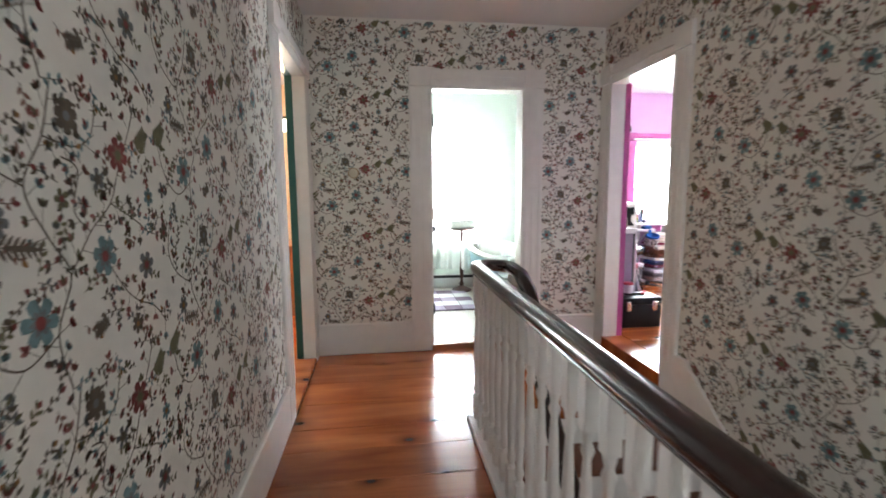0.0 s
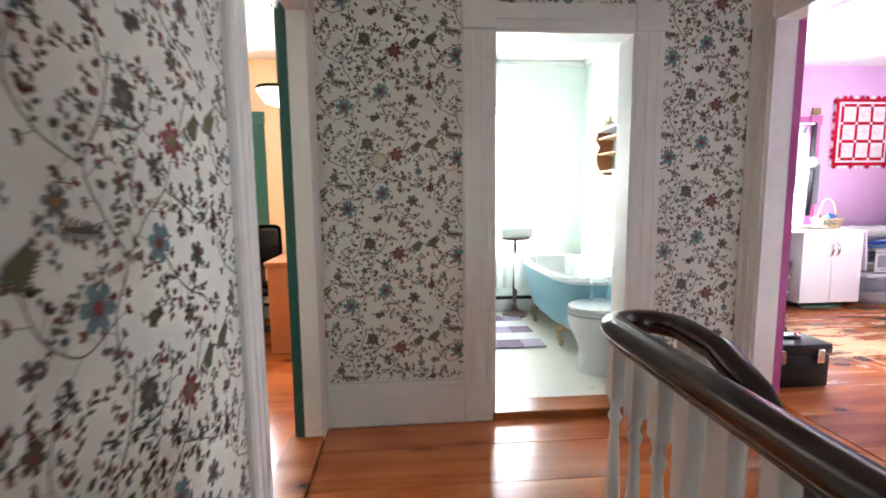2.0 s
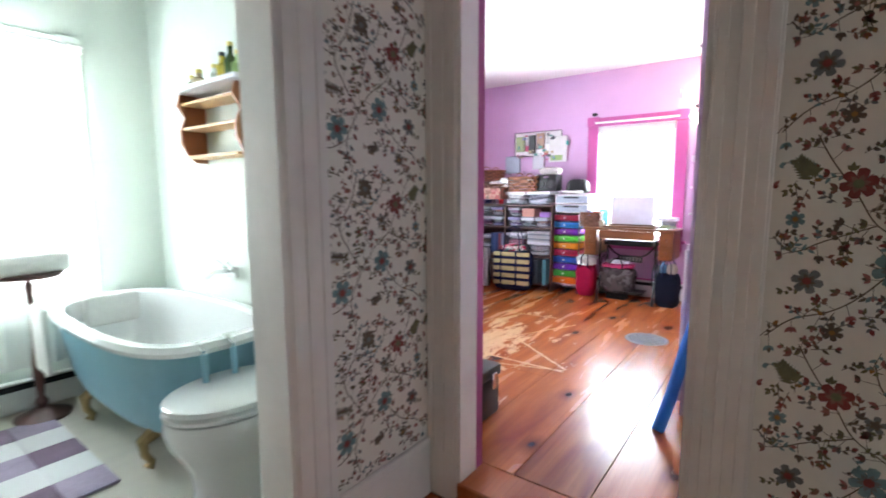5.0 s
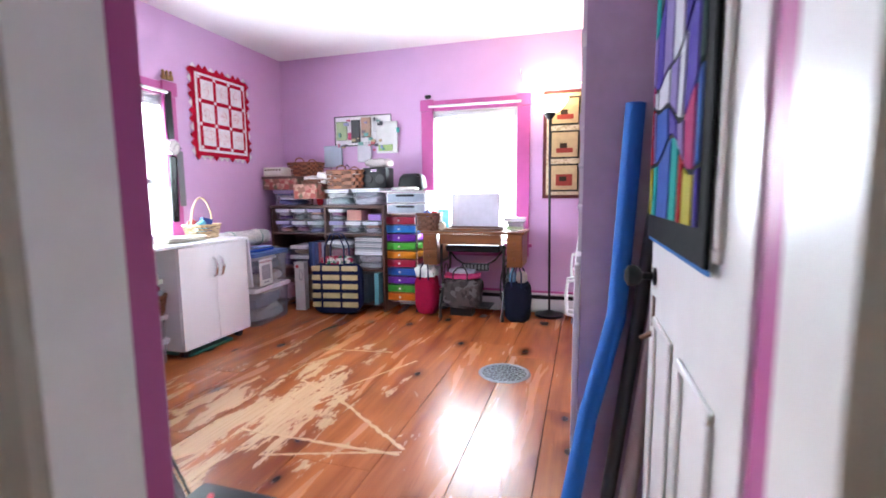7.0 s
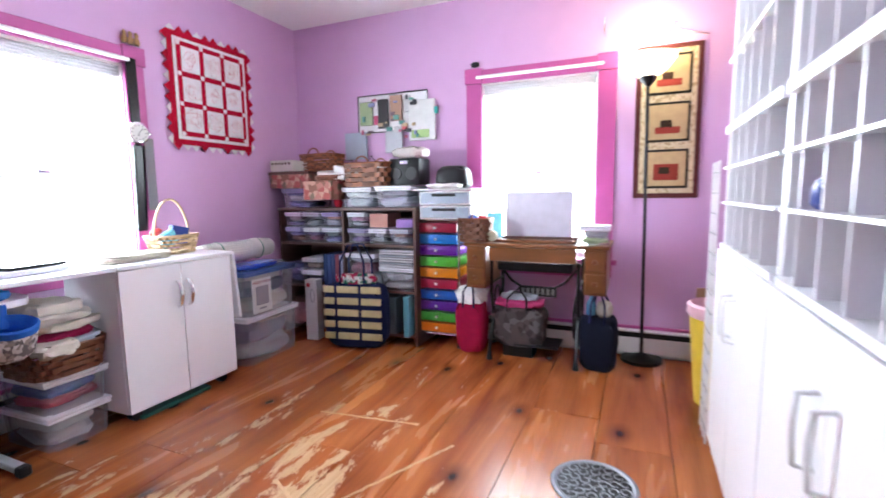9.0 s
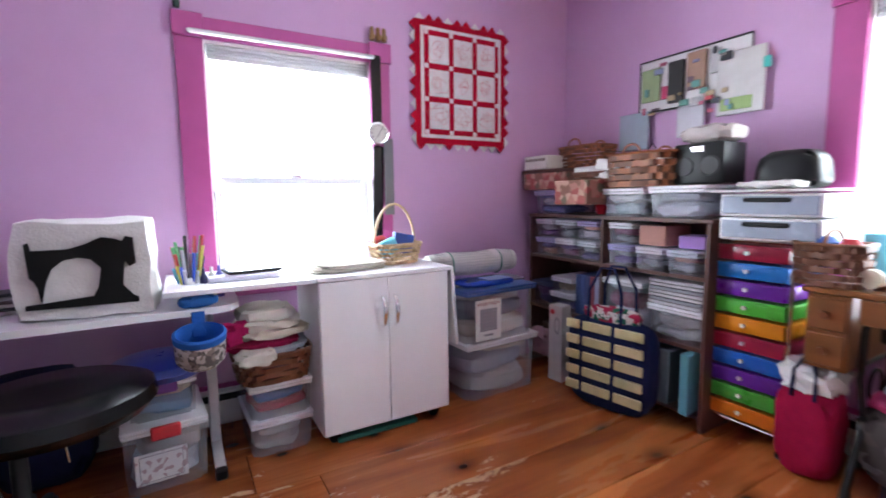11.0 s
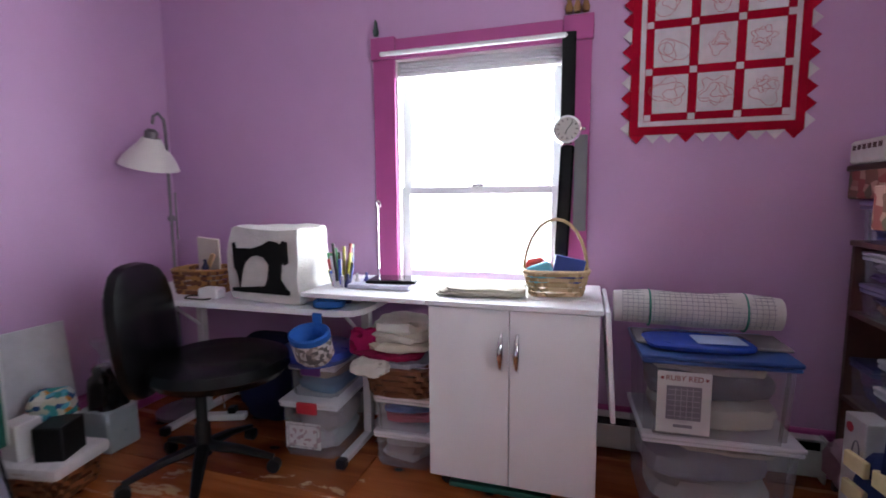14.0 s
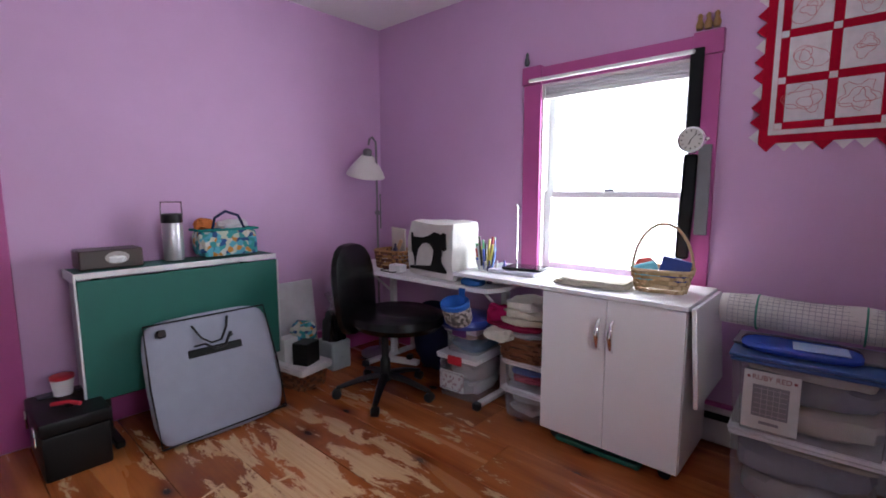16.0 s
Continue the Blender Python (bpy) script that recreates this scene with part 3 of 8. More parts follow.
VINYLW = mat("white_vinyl_sash", (0.78, 0.80, 0.82), 0.35)
sash_window("window_north", "x", 3.355, 4.145, 0.845, 1.915, 5.80, VINYLW, "white double-hung window with bright overcast light", 1.285)
sash_window("window_east", "y", 3.315, 4.085, 0.725, 1.935, 5.66, VINYLW, "white double-hung window with bright overcast light", 1.29)
sash_window("window_bath", "x", 0.435, 1.205, 0.625, 2.015, 5.78, VINYLW, "white double-hung window behind sheer curtain")
sash_window("window_office", "x", -2.335, -1.615, 0.755, 1.935, 5.80, GREENTRIM, "dark green double-hung window")


def blind(name, axis, u0, u1, ztop, d, label, drop=0.1):
    root = thing(name, 0, 0, 0, 0, label, "blind")
    SH = mat(name + "_cloth", (0.86, 0.86, 0.88), 0.8, trans=0.5)
    for k in range(3):
        a, b = ztop - 0.016 * (k + 1), ztop - 0.016 * k - 0.0003
        part("pleat", (B(u0, u1, d, d + 0.03, a, b, 0.004) if axis == "x" else B(d, d + 0.03, u0, u1, a, b, 0.004)), SH, root)
    # strip added behind the pleats to block light through their gaps
    part("backing", (B(u0, u1, d + 0.031, d + 0.035, ztop - 0.048, ztop, 0.001) if axis == "x" else B(d + 0.031, d + 0.035, u0, u1, ztop - 0.048, ztop, 0.001)), SH, root)
    part("bottom_rail", (B(u0, u1, d - 0.002, d + 0.03, ztop - 0.07, ztop - 0.0485, 0.004) if axis == "x" else B(d - 0.002, d + 0.03, u0, u1, ztop - 0.07, ztop - 0.0485, 0.004)), WHITEP, root)
    return root


blind("raised_blind", "x", 3.36, 4.14, 1.915, 5.762, "white cellular blind pulled up in the window")
blind("raised_blind", "y", 3.32, 4.08, 1.935, 5.622, "white cellular blind pulled up in the window")


def curtain_rod(name, p0, p1, label):
    root = thing(name, 0, 0, 0, 0, label, "curtain rod")
    part("rod", tube([p0, p1], 0.011, 10), WHITEP, root)
    back = (0, 0.05, 0) if p0[1] == p1[1] else (0.05, 0, 0)
    for p in (p0, p1):
        part("bracket", tube([p, tuple(a + b for a, b in zip(p, back))], 0.009, 8), CHROME, root)


curtain_rod("curtain_rod", (3.29, 5.70, 1.945), (4.16, 5.70, 1.945), "white curtain rod across the window head")
curtain_rod("curtain_rod", (5.56, 3.27, 1.985), (5.56, 4.12, 1.985), "white curtain rod across the window head")

# heaters along the walls
HEATER = mat("off_white_heater_enamel", (0.62, 0.62, 0.60), 0.4, noise_scale=12, noise_amt=0.06)


def heater(x, y, z, rz, length, label):
    root = thing("baseboard_heater", x, y, z, rz, label, "heater", "baseboard heaters")
    part("cover", B(0, length, -0.05, -0.044, 0.03, 0.135, 0.002), HEATER, root)
    part("top", B(0, length, -0.05, 0, 0.17, 0.182, 0.003), HEATER, root)
    # Fins as one black block, raised so the slot's shade is coloured in
    part("fin_pack", B(0.01, length - 0.01, -0.04, -0.004, 0.04, 0.167), BLACKP, root, "black block for heating fins and slot shade")
    part("back", B(0, length, -0.004, -0.001, 0, 0.17), HEATER, root)
    part("end_cap", B(-0.012, 0, -0.055, 0, 0, 0.185, 0.003), HEATER, root)
    part("end_cap", B(length, length + 0.012, -0.055, 0, 0, 0.185, 0.003), HEATER, root)


heater(-0.4, 5.675, 0.04, 0, 1.75, "off-white baseboard heater under the bathroom window")
heater(2.3, 5.73, FP, 0, 2.9, "off-white baseboard heater behind the cabinet")
heater(5.59, 5.3, FP, -90, 3.0, "off-white baseboard heater along the pink wall")
heater(-3.9, 5.75, 0.02, 0, 3.0, "off-white baseboard heater under the office window")

# ---- bathroom ----
tub = thing("clawfoot_bathtub", 1.30, 4.92, 0.04, 90, "pale blue clawfoot bathtub with white enamel interior", "bathtub")


def tub_ring(bm, half_l, half_w, z, taper=0.0, seg=32, power=3.2):
    ring = []
    for k in range(seg):
        a = 2 * math.pi * k / seg
        c, s = math.cos(a), math.sin(a)
        px = math.copysign(abs(c) ** (2 / power), c) * half_l
        py = math.copysign(abs(s) ** (2 / power), s) * half_w
        ring.append(bm.verts.new((px, py, z)))
    return ring


def ring_skin(levels, seg=32, power=3.2, cap_first=True, cap_last=False, bm=None):
    bm = bm or bmesh.new()
    rings = [tub_ring(bm, l, w, z, seg=seg, power=power) for l, w, z in levels]
    for a, b in zip(rings, rings[1:]):
        for k in range(seg):
            bm.faces.new((a[k], a[(k + 1) % seg], b[(k + 1) % seg], b[k]))
    if cap_first:
        bm.faces.new(rings[0][::-1])
    if cap_last:
        bm.faces.new(rings[-1])
    return bm


part("shell", ring_skin([(0.56, 0.2, 0.15), (0.62, 0.25, 0.18), (0.66, 0.285, 0.28), (0.69, 0.31, 0.45), (0.70, 0.32, 0.545)]), TUBBLUE, tub, "pale blue painted outer shell")
part("basin", ring_skin([(0.5, 0.17, 0.19), (0.58, 0.23, 0.24), (0.63, 0.27, 0.4), (0.66, 0.29, 0.55), (0.67, 0.295, 0.585)]), ENAMEL, tub, "white enamel basin")
part("rim", ring_skin([(0.665, 0.293, 0.585), (0.69, 0.31, 0.60), (0.735, 0.345, 0.598), (0.745, 0.355, 0.575), (0.735, 0.345, 0.553), (0.70, 0.315, 0.548)], cap_first=False), ENAMEL, tub, "white rolled enamel rim")
CLAW = mat("aged_brass_claw", (0.30, 0.22, 0.11), 0.35, metal=0.8, noise_scale=30, noise_amt=0.3)
for sx in (-0.42, 0.3):
    for sy in (-1, 1):
        f = tube([(sx, sy * 0.2, 0.17), (sx, sy * 0.255, 0.14), (sx, sy * 0.25, 0.08), (sx, sy * 0.225, 0.04), (sx, sy * 0.24, 0.018)], [0.035, 0.028, 0.018, 0.018, 0.024], 8)
        part("claw_foot", f, CLAW, tub, "aged brass claw foot")
faucet = thing("tub_faucet", 1.62, 4.83, 0.80, 0, "chrome wall faucet over the bathtub", "faucet")
part("backplate", B(0.03, 0.055, -0.06, 0.06, -0.03, 0.03, 0.006), CHROME, faucet)
part("spout", tube([(0.04, 0, 0), (-0.05, 0, 0.01), (-0.1, 0, -0.02)], 0.012, 10), CHROME, faucet)
for s in (-1, 1):
    part("lever", tube([(0.03, s * 0.045, 0.0), (0.0, s * 0.05, 0.05), (-0.02, s * 0.055, 0.07)], 0.009, 8), CHROME, faucet)
tubset = thing("tub_taps", 1.22, 4.215, 0.62, 180, "chrome taps with supply pipes at the tub rim", "tap")
for k in (-0.06, 0.06):
    part("pipe", tube([(k, 0.07, -0.01), (k, 0.075, -0.58)], 0.013, 8), TUBBLUE, tubset, "blue painted supply pipe")
    part("cross_handle", tube([(k - 0.03, 0.03, 0.035), (k + 0.03, 0.03, 0.035)], 0.007, 6), CHROME, tubset)
    part("stem", tube([(k, 0.03, 0.035), (k, 0.03, 0.015), (k, 0.07, 0.0)], 0.008, 8), CHROME, tubset)
TERRY = mat("white_terry_cloth", (0.74, 0.74, 0.72), 0.95, noise_scale=40, noise_amt=0.06, bump=0.7, bump_scale=180)
single("bath_towel", B(0.925, 0.947, 5.28, 5.52, 0.32, 0.66, 0.008, 2), TERRY, 0, 0, 0, 0, "white towel hanging over the tub rim", "towel")
single("bath_pillow", B(-0.14, 0.14, -0.03, 0.03, -0.09, 0.09, 0.02, 3), TERRY, 1.3, 5.52, 0.56, 0, "white bath pillow inside the tub", "bath pillow")

toilet = thing("toilet", 1.285, 4.03, 0.04, 90, "white ceramic toilet with closed lid", "toilet")
# runs along its own y from the tank (-) to the bowl (+); the bowl points west
bowl = bmesh.new()
rings = []
for l, w, z, cy in ((0.232, 0.135, 0.0, 0.03), (0.228, 0.132, 0.03, 0.03), (0.205, 0.118, 0.10, 0.04), (0.205, 0.12, 0.18, 0.05), (0.225, 0.145, 0.24, 0.06), (0.252, 0.178, 0.31, 0.07), (0.262, 0.192, 0.36, 0.07), (0.255, 0.188, 0.395, 0.07)):
    rings.append([bowl.verts.new((w * math.cos(2 * math.pi * k / 28), cy + l * math.sin(2 * math.pi * k / 28), z)) for k in range(28)])
for a, b in zip(rings, rings[1:]):
    for k in range(28):
        bowl.faces.new((a[k], a[(k + 1) % 28], b[(k + 1) % 28], b[k]))
bowl.faces.new(rings[-1])
bowl.faces.new(rings[0][::-1])
part("bowl", bowl, ENAMEL, toilet)
for nm, z0, z1, g in (("seat", 0.402, 0.424, 1.02), ("lid", 0.430, 0.458, 1.01)):
    bm = lathe([(0.95 * g, z0), (1.0 * g, z0 + 0.004), (1.0 * g, z1 - 0.006), (0.93 * g, z1)], 30, 0, 0.07, sx=0.19, sy=0.255)
    part(nm, bm, ENAMEL, toilet, "white toilet " + nm)
part("tank", B(-0.2, 0.2, -0.42, -0.24, 0.40, 0.72, 0.03, 3), ENAMEL, toilet)
part("tank_lid", B(-0.21, 0.21, -0.43, -0.23, 0.722, 0.75, 0.008, 2), ENAMEL, toilet)
part("pedestal_back", B(-0.09, 0.09, -0.30, -0.05, 0.0, 0.40, 0.02, 2), ENAMEL, toilet)

stand = thing("pedestal_stand", 0.935, 5.50, 0.04, 0, "dark wooden pedestal stand holding a folded towel", "stand")
STANDW = mat("dark_turned_wood", (0.09, 0.035, 0.03), 0.35, noise_scale=20, noise_amt=0.3)
part("column", lathe([(0.02, 0.05), (0.03, 0.09), (0.016, 0.12), (0.022, 0.2), (0.026, 0.3), (0.017, 0.42), (0.012, 0.6), (0.02, 0.72), (0.012, 0.74), (0.02, 0.755)], 14), STANDW, stand)
part("base", lathe([(0.12, 0.0), (0.125, 0.015), (0.09, 0.03), (0.05, 0.05), (0.03, 0.06)], 20, sx=1, sy=1), STANDW, stand)
part("tray", lathe([(0.05, 0.755), (0.14, 0.765), (0.15, 0.785), (0.14, 0.785)], 24), STANDW, stand)
single("folded_towel", B(-0.165, 0.165, -0.10, 0.10, 0.0, 0.10, 0.035, 3), TERRY, 0.935, 5.50, 0.826, 8, "folded white towel on the pedestal stand", "towel")

# checked bath rug
RUGW, RUGP, RUGL = mat("rug_white", (0.70, 0.70, 0.70), 0.95, bump=0.8, bump_scale=160), mat("rug_purple", (0.20, 0.14, 0.20), 0.95, bump=0.8, bump_scale=160, noise_scale=60), mat("rug_lilac", (0.36, 0.30, 0.40), 0.95, bump=0.8, bump_scale=160, noise_scale=60)
rug = thing("bath_rug", 0.69, 4.98, 0.042, 0, "white rug with purple checks on vinyl floor", "rug")
for i in range(3):
    for j in range(5):
        m = RUGW if j % 2 else (RUGP if (i + j // 2) % 2 else RUGL)
        part("patch", B(-0.27 + 0.18 * i, -0.092 + 0.18 * i, -0.47 + 0.188 * j, -0.284 + 0.188 * j, 0, 0.013, 0.003), m, rug, {RUGW: "white patch", RUGP: "purple patch", RUGL: "lilac patch"}[m])

# wall shelf with bottles
SHELFWOOD = mat("orange_pine_shelf", (0.36, 0.13, 0.05), 0.4, noise_scale=14, noise_amt=0.2, stretch=(1, 0.2, 1))
LIGHTPINE = mat("light_pine_dowel", (0.62, 0.38, 0.18), 0.45, noise_scale=14, noise_amt=0.12)
ws = thing("wall_shelf", 1.678, 4.76, 1.40, 0, "pine wall shelf with white top and rails", "shelf")
for y in (-0.277, 0.277):
    o = [(0, 0), (0, 0.36), (-0.13, 0.36), (-0.15, 0.3), (-0.11, 0.24), (-0.14, 0.17), (-0.14, 0.1), (-0.1, 0.03), (-0.06, 0)]
    part("side_panel", upright(prism(o, y - 0.009, y + 0.009)), SHELFWOOD, ws)
for z in (0.02, 0.17, 0.3):
    part("shelf_board", B(-0.13, -0.002, -0.267, 0.267, z, z + 0.015, 0.002), LIGHTPINE, ws, "light pine shelf board")
part("shelf_top", B(-0.17, 0, -0.34, 0.34, 0.362, 0.385, 0.003), WHITE, ws, "white painted top shelf")


def bottle(x, y, z, r, h, color, label, cap=(0.7, 0.6, 0.2)):
    b = thing("bottle", x, y, z, 0, label, "bottle")
    part("glass_body", lathe([(r * 0.9, 0), (r, 0.01), (r, h * 0.6), (r * 0.45, h * 0.75), (r * 0.4, h)], 12), mat("bottle_glass", color, 0.1, noise_scale=6), b)
    part("cap", lathe([(r * 0.5, h), (r * 0.5, h + 0.02)], 10), mat("bottle_cap", cap, 0.4), b)


bottle(1.60, 4.53, 1.786, 0.035, 0.11, (0.35, 0.5, 0.2), "green glass bottle on the white shelf")
bottle(1.60, 4.60, 1.786, 0.03, 0.16, (0.06, 0.10, 0.03), "dark green bottle on the white shelf")
bottle(1.59, 4.66, 1.786, 0.03, 0.12, (0.6, 0.45, 0.05), "yellow liquid bottle on the white shelf", (0.05, 0.05, 0.05))
bottle(1.60, 4.76, 1.786, 0.03, 0.08, (0.7, 0.75, 0.7), "pale glass jar on the white shelf")
bottle(1.60, 4.92, 1.786, 0.035, 0.08, (0.55, 0.45, 0.3), "amber glass jar on the white shelf")
bottle(1.60, 5.00, 1.786, 0.025, 0.06, (0.5, 0.5, 0.4), "small glass jar on the white shelf")

# sheer curtain
SHEER = mat("sheer_white_curtain", (0.86, 0.90, 0.87), 0.9, alpha=0.72, bump=0.3)
SHEER.node_tree.nodes["Principled BSDF"].inputs["Transmission Weight"].default_value = 0.0
cur = bmesh.new()
NX = 44
rows_ = []
for z in (0.30, 0.7, 1.2, 1.7, 2.02, 2.06):
    rows_.append([cur.verts.new((0.36 + 0.90 * k / NX, 5.60 + 0.012 * math.sin(k * 1.3) + 0.006 * math.sin(k * 0.7 + z), z)) for k in range(NX + 1)])
for a, b in zip(rows_, rows_[1:]):
    for k in range(NX):
        cur.faces.new((a[k], a[k + 1], b[k + 1], b[k]))
sheer = thing("sheer_curtain", 0, 0, 0, 0, "sheer white curtain over the bathroom window", "curtain")
part("cloth", cur, SHEER, sheer)
part("curtain_rod", tube([(0.32, 5.60, 2.05), (1.30, 5.60, 2.05)], 0.009, 8), WHITEP, sheer, "white curtain rod")
for x in (0.34, 1.28):
    part("rod_bracket", tube([(x, 5.60, 2.05), (x, 5.70, 2.05)], 0.007, 8), WHITEP, sheer)

# ---- hall things ----
sw = thing("dimmer_knob", -0.255, 3.478, 1.42, 0, "round cream dimmer knob on floral wallpaper", "dimmer")
part("knob", turned(lathe([(0.034, 0), (0.034, 0.004), (0.028, 0.01), (0.027, 0.03), (0.018, 0.036)], 20), pose(0, 0, 0, 90)), mat("cream_dial", (0.66, 0.60, 0.50), 0.4), sw)
part("rim", turned(lathe([(0.041, 0), (0.040, 0.003)], 24), pose(0, 0, 0, 90)), mat("brass_ring", (0.45, 0.33, 0.2), 0.3, metal=0.7), sw, "brass ring")

# ---- office room ----
DESKW = mat("orange_veneer", (0.50, 0.19, 0.07), 0.4, noise_scale=10, noise_amt=0.12, stretch=(1, 0.2, 1))
desk = thing("office_desk", -1.98, 5.40, 0.02, 0, "orange wood veneer desk under the window", "desk")
part("desktop", B(-0.75, 0.50, -0.24, 0.24, 0.70, 0.73, 0.004), DESKW, desk)
part("front_apron", B(-0.70, 0.48, -0.22, -0.20, 0.575, 0.698, 0.002), DESKW, desk)
part("back_panel", B(-0.70, 0.48, 0.18, 0.20, 0.38, 0.698, 0.002), STEPWOOD, desk, "dark brown back panel")
for x in (-0.72, -0.02):
    part("side_panel", B(x, x + 0.02, -0.19, 0.17, 0, 0.698, 0.002), DESKW, desk)
unit = thing("office_side_unit", -1.02, 4.92, 0.02, 0, "orange wood veneer side cabinet beside the desk", "cabinet")
part("body", B(-0.18, 0.18, -0.26, 0.26, 0.0, 0.70, 0.003), DESKW, unit)
part("top", B(-0.20, 0.20, -0.28, 0.28, 0.702, 0.725, 0.004), DESKW, unit)
ochair = thing("office_chair", -1.38, 5.02, 0.02, 195, "black office chair behind the desk", "chair")
part("backrest", B(-0.2, 0.2, -0.24, -0.19, 0.62, 0.98, 0.06, 4), LEATHER, ochair)
part("seat", B(-0.23, 0.23, -0.2, 0.24, 0.42, 0.49, 0.04, 3), LEATHER, ochair)
part("back_stem", tube([(0, -0.24, 0.7), (0, -0.26, 0.45), (0, 0, 0.4)], 0.018, 8), BLACKP, ochair)
part("column", lathe([(0.03, 0.08), (0.03, 0.42)], 12), BLACKP, ochair)
for k in range(5):
    a = 2 * math.pi * k / 5
    part("base_leg", tube([(0, 0, 0.1), (0.28 * math.cos(a), 0.28 * math.sin(a), 0.07)], [0.025, 0.015], 8), BLACKP, ochair)
    part("caster", turned(lathe([(0.028, -0.02), (0.028, 0.02)], 12), pose(0.28 * math.cos(a), 0.28 * math.sin(a), 0.03, 90, 0, math.degrees(a))), BLACKP, ochair)
sp = thing("speaker", -2.15, 5.42, 0.75, 10, "small black speaker on the desk", "speaker")
part("case", B(-0.06, 0.06, -0.07, 0.07, 0, 0.14, 0.01, 2), BLACKP, sp)
single("black_bag", B(-0.2, 0.2, -0.13, 0.13, 0, 0.36, 0.09, 3), LEATHER, -1.72, 5.25, 0.02, 20, "slumped black bag on the floor beside desk", "bag")
sc = thing("ceiling_lamp", -0.88, 4.03, TOP - 0.02, 0, "glass bowl ceiling lamp glowing warm", "ceiling lamp")
part("canopy", lathe([(0.06, 0.0), (0.06, 0.019)], 16), BLACKP, sc)
part("stem", lathe([(0.01, -0.62), (0.01, 0.019)], 8), BLACKP, sc)
part("bowl", lathe([(0.02, -0.74), (0.08, -0.72), (0.125, -0.66), (0.13, -0.64)], 20, cap=False), mat("lit_frosted_glass", (1.0, 0.85, 0.62), 0.5, emit=3.0), sc, "lit frosted glass bowl")
part("band", lathe([(0.133, -0.65), (0.133, -0.63)], 20, cap=False), BLACKP, sc, "dark metal band")

# ---- sewing room things ----
PALE = {}


def tint(name, c, rough=0.6, **k):
    key = (name, c)
    if key not in PALE:
        PALE[key] = mat(name, c, rough, noise_scale=k.pop("ns", 18), noise_amt=k.pop("na", 0.12), **k)
    return PALE[key]


def cloth(name, c):
    m = tint(name, c, 0.9, bump=0.5, bump_scale=90, ns=25, na=0.15)
    m.node_tree.nodes["Principled BSDF"].inputs["Specular IOR Level"].default_value = 0.12
    return m


def soft_box(w, d, h, bev, wob=0.01, seed=1, cuts=4, taper=0.0):
    """A sagging cloth block: w along x, d along y, h up, from z = 0."""
    bm = bmesh.new()
    bmesh.ops.create_cube(bm, size=1)
    bmesh.ops.subdivide_edges(bm, edges=bm.edges[:], cuts=cuts, use_grid_fill=True)
    for v in bm.verts:
        x, y, z = v.co * 2
        k = 1 - 0.12 * min(bev, 1.6) * (abs(x) ** 4 * abs(y) ** 4 + abs(x) ** 4 * abs(z) ** 4 + abs(y) ** 4 * abs(z) ** 4)
        n = noise.noise_vector(Vector((x * 1.7 + seed * 3.1, y * 1.7, z * 1.7 + seed)))
        t = 1 - taper * (z + 1) / 2
        v.co = Vector((x * w / 2 * k * t, y * d / 2 * k * t, (z * k + 1) * h / 2)) + n * wob
    bm.verts.ensure_lookup_table()
    return bm


def clear_bin(name, x, y, z, rz, w, d, h, lid, inside, label, group="", latch=None, seed=1):
    """A see-through storage bin; w along x, d along y; its front is at -y."""
    b = thing(name, x, y, z, rz, label, "storage bin", group)
    bm = bmesh.new()
    t = 0.004
    lo = [bm.verts.new((sx * w * 0.475, sy * d * 0.475, 0)) for sx, sy in ((-1, -1), (1, -1), (1, 1), (-1, 1))]
    hi = [bm.verts.new((sx * w * 0.5, sy * d * 0.5, h)) for sx, sy in ((-1, -1), (1, -1), (1, 1), (-1, 1))]
    bm.faces.new(lo[::-1])
    for k in range(4):
        bm.faces.new((lo[k], lo[(k + 1) % 4], hi[(k + 1) % 4], hi[k]))
    bmesh.ops.bevel(bm, geom=[e for e in bm.edges if abs(e.verts[0].co.z - e.verts[1].co.z) > h / 2], offset=min(w, d) * 0.08, segments=2, affect="EDGES")
    part("tub", bm, CLEAR, b)
    rng = random.Random(seed)
    level, k = 0.01, 0
    while level < h * 0.86:
        hh = min(h * rng.uniform(0.30, 0.52), h * 0.92 - level)
        c = inside[k % len(inside)]
        part("contents", turned(soft_box(w * rng.uniform(0.74, 0.88), d * rng.uniform(0.74, 0.88), hh, 0.9, 0.014, seed + k, 4), pose(w * rng.uniform(-0.05, 0.05), 0, level, rng.uniform(-3, 3), rng.uniform(-5, 5), rng.uniform(-5, 5))), cloth("folded_contents", c), b, "folded things inside the bin")
        level += hh
        k += 1
    part("lid", B(-w * 0.518, w * 0.518, -d * 0.518, d * 0.518, h, h + 0.016, 0.006, 2), lid, b)
    part("lid_rim", B(-w * 0.508, w * 0.508, -d * 0.508, d * 0.508, h - 0.016, h - 0.001, 0.004), lid, b)
    if latch:
        part("latch", B(-0.05, 0.05, -d * 0.53 - 0.012, -d * 0.53 + 0.003, h - 0.035, h + 0.02, 0.006), latch, b, "coloured plastic latch")
    return b


WICKER = mat("woven_ash_splint", (0.27, 0.088, 0.03), 0.5, noise_scale=30, noise_amt=0.35)
WICKERL = mat("pale_woven_splint", (0.52, 0.38, 0.22), 0.5, noise_scale=30, noise_amt=0.3)
WICKERD = mat("brown_woven_splint", (0.17, 0.065, 0.032), 0.5, noise_scale=30, noise_amt=0.35)

# Darker copies of the splint colours, with the weave's shade put into them
PALESHADE = mat("pale_splint_weave_shade", (0.36, 0.25, 0.13), 0.6, noise_scale=30, noise_amt=0.3)
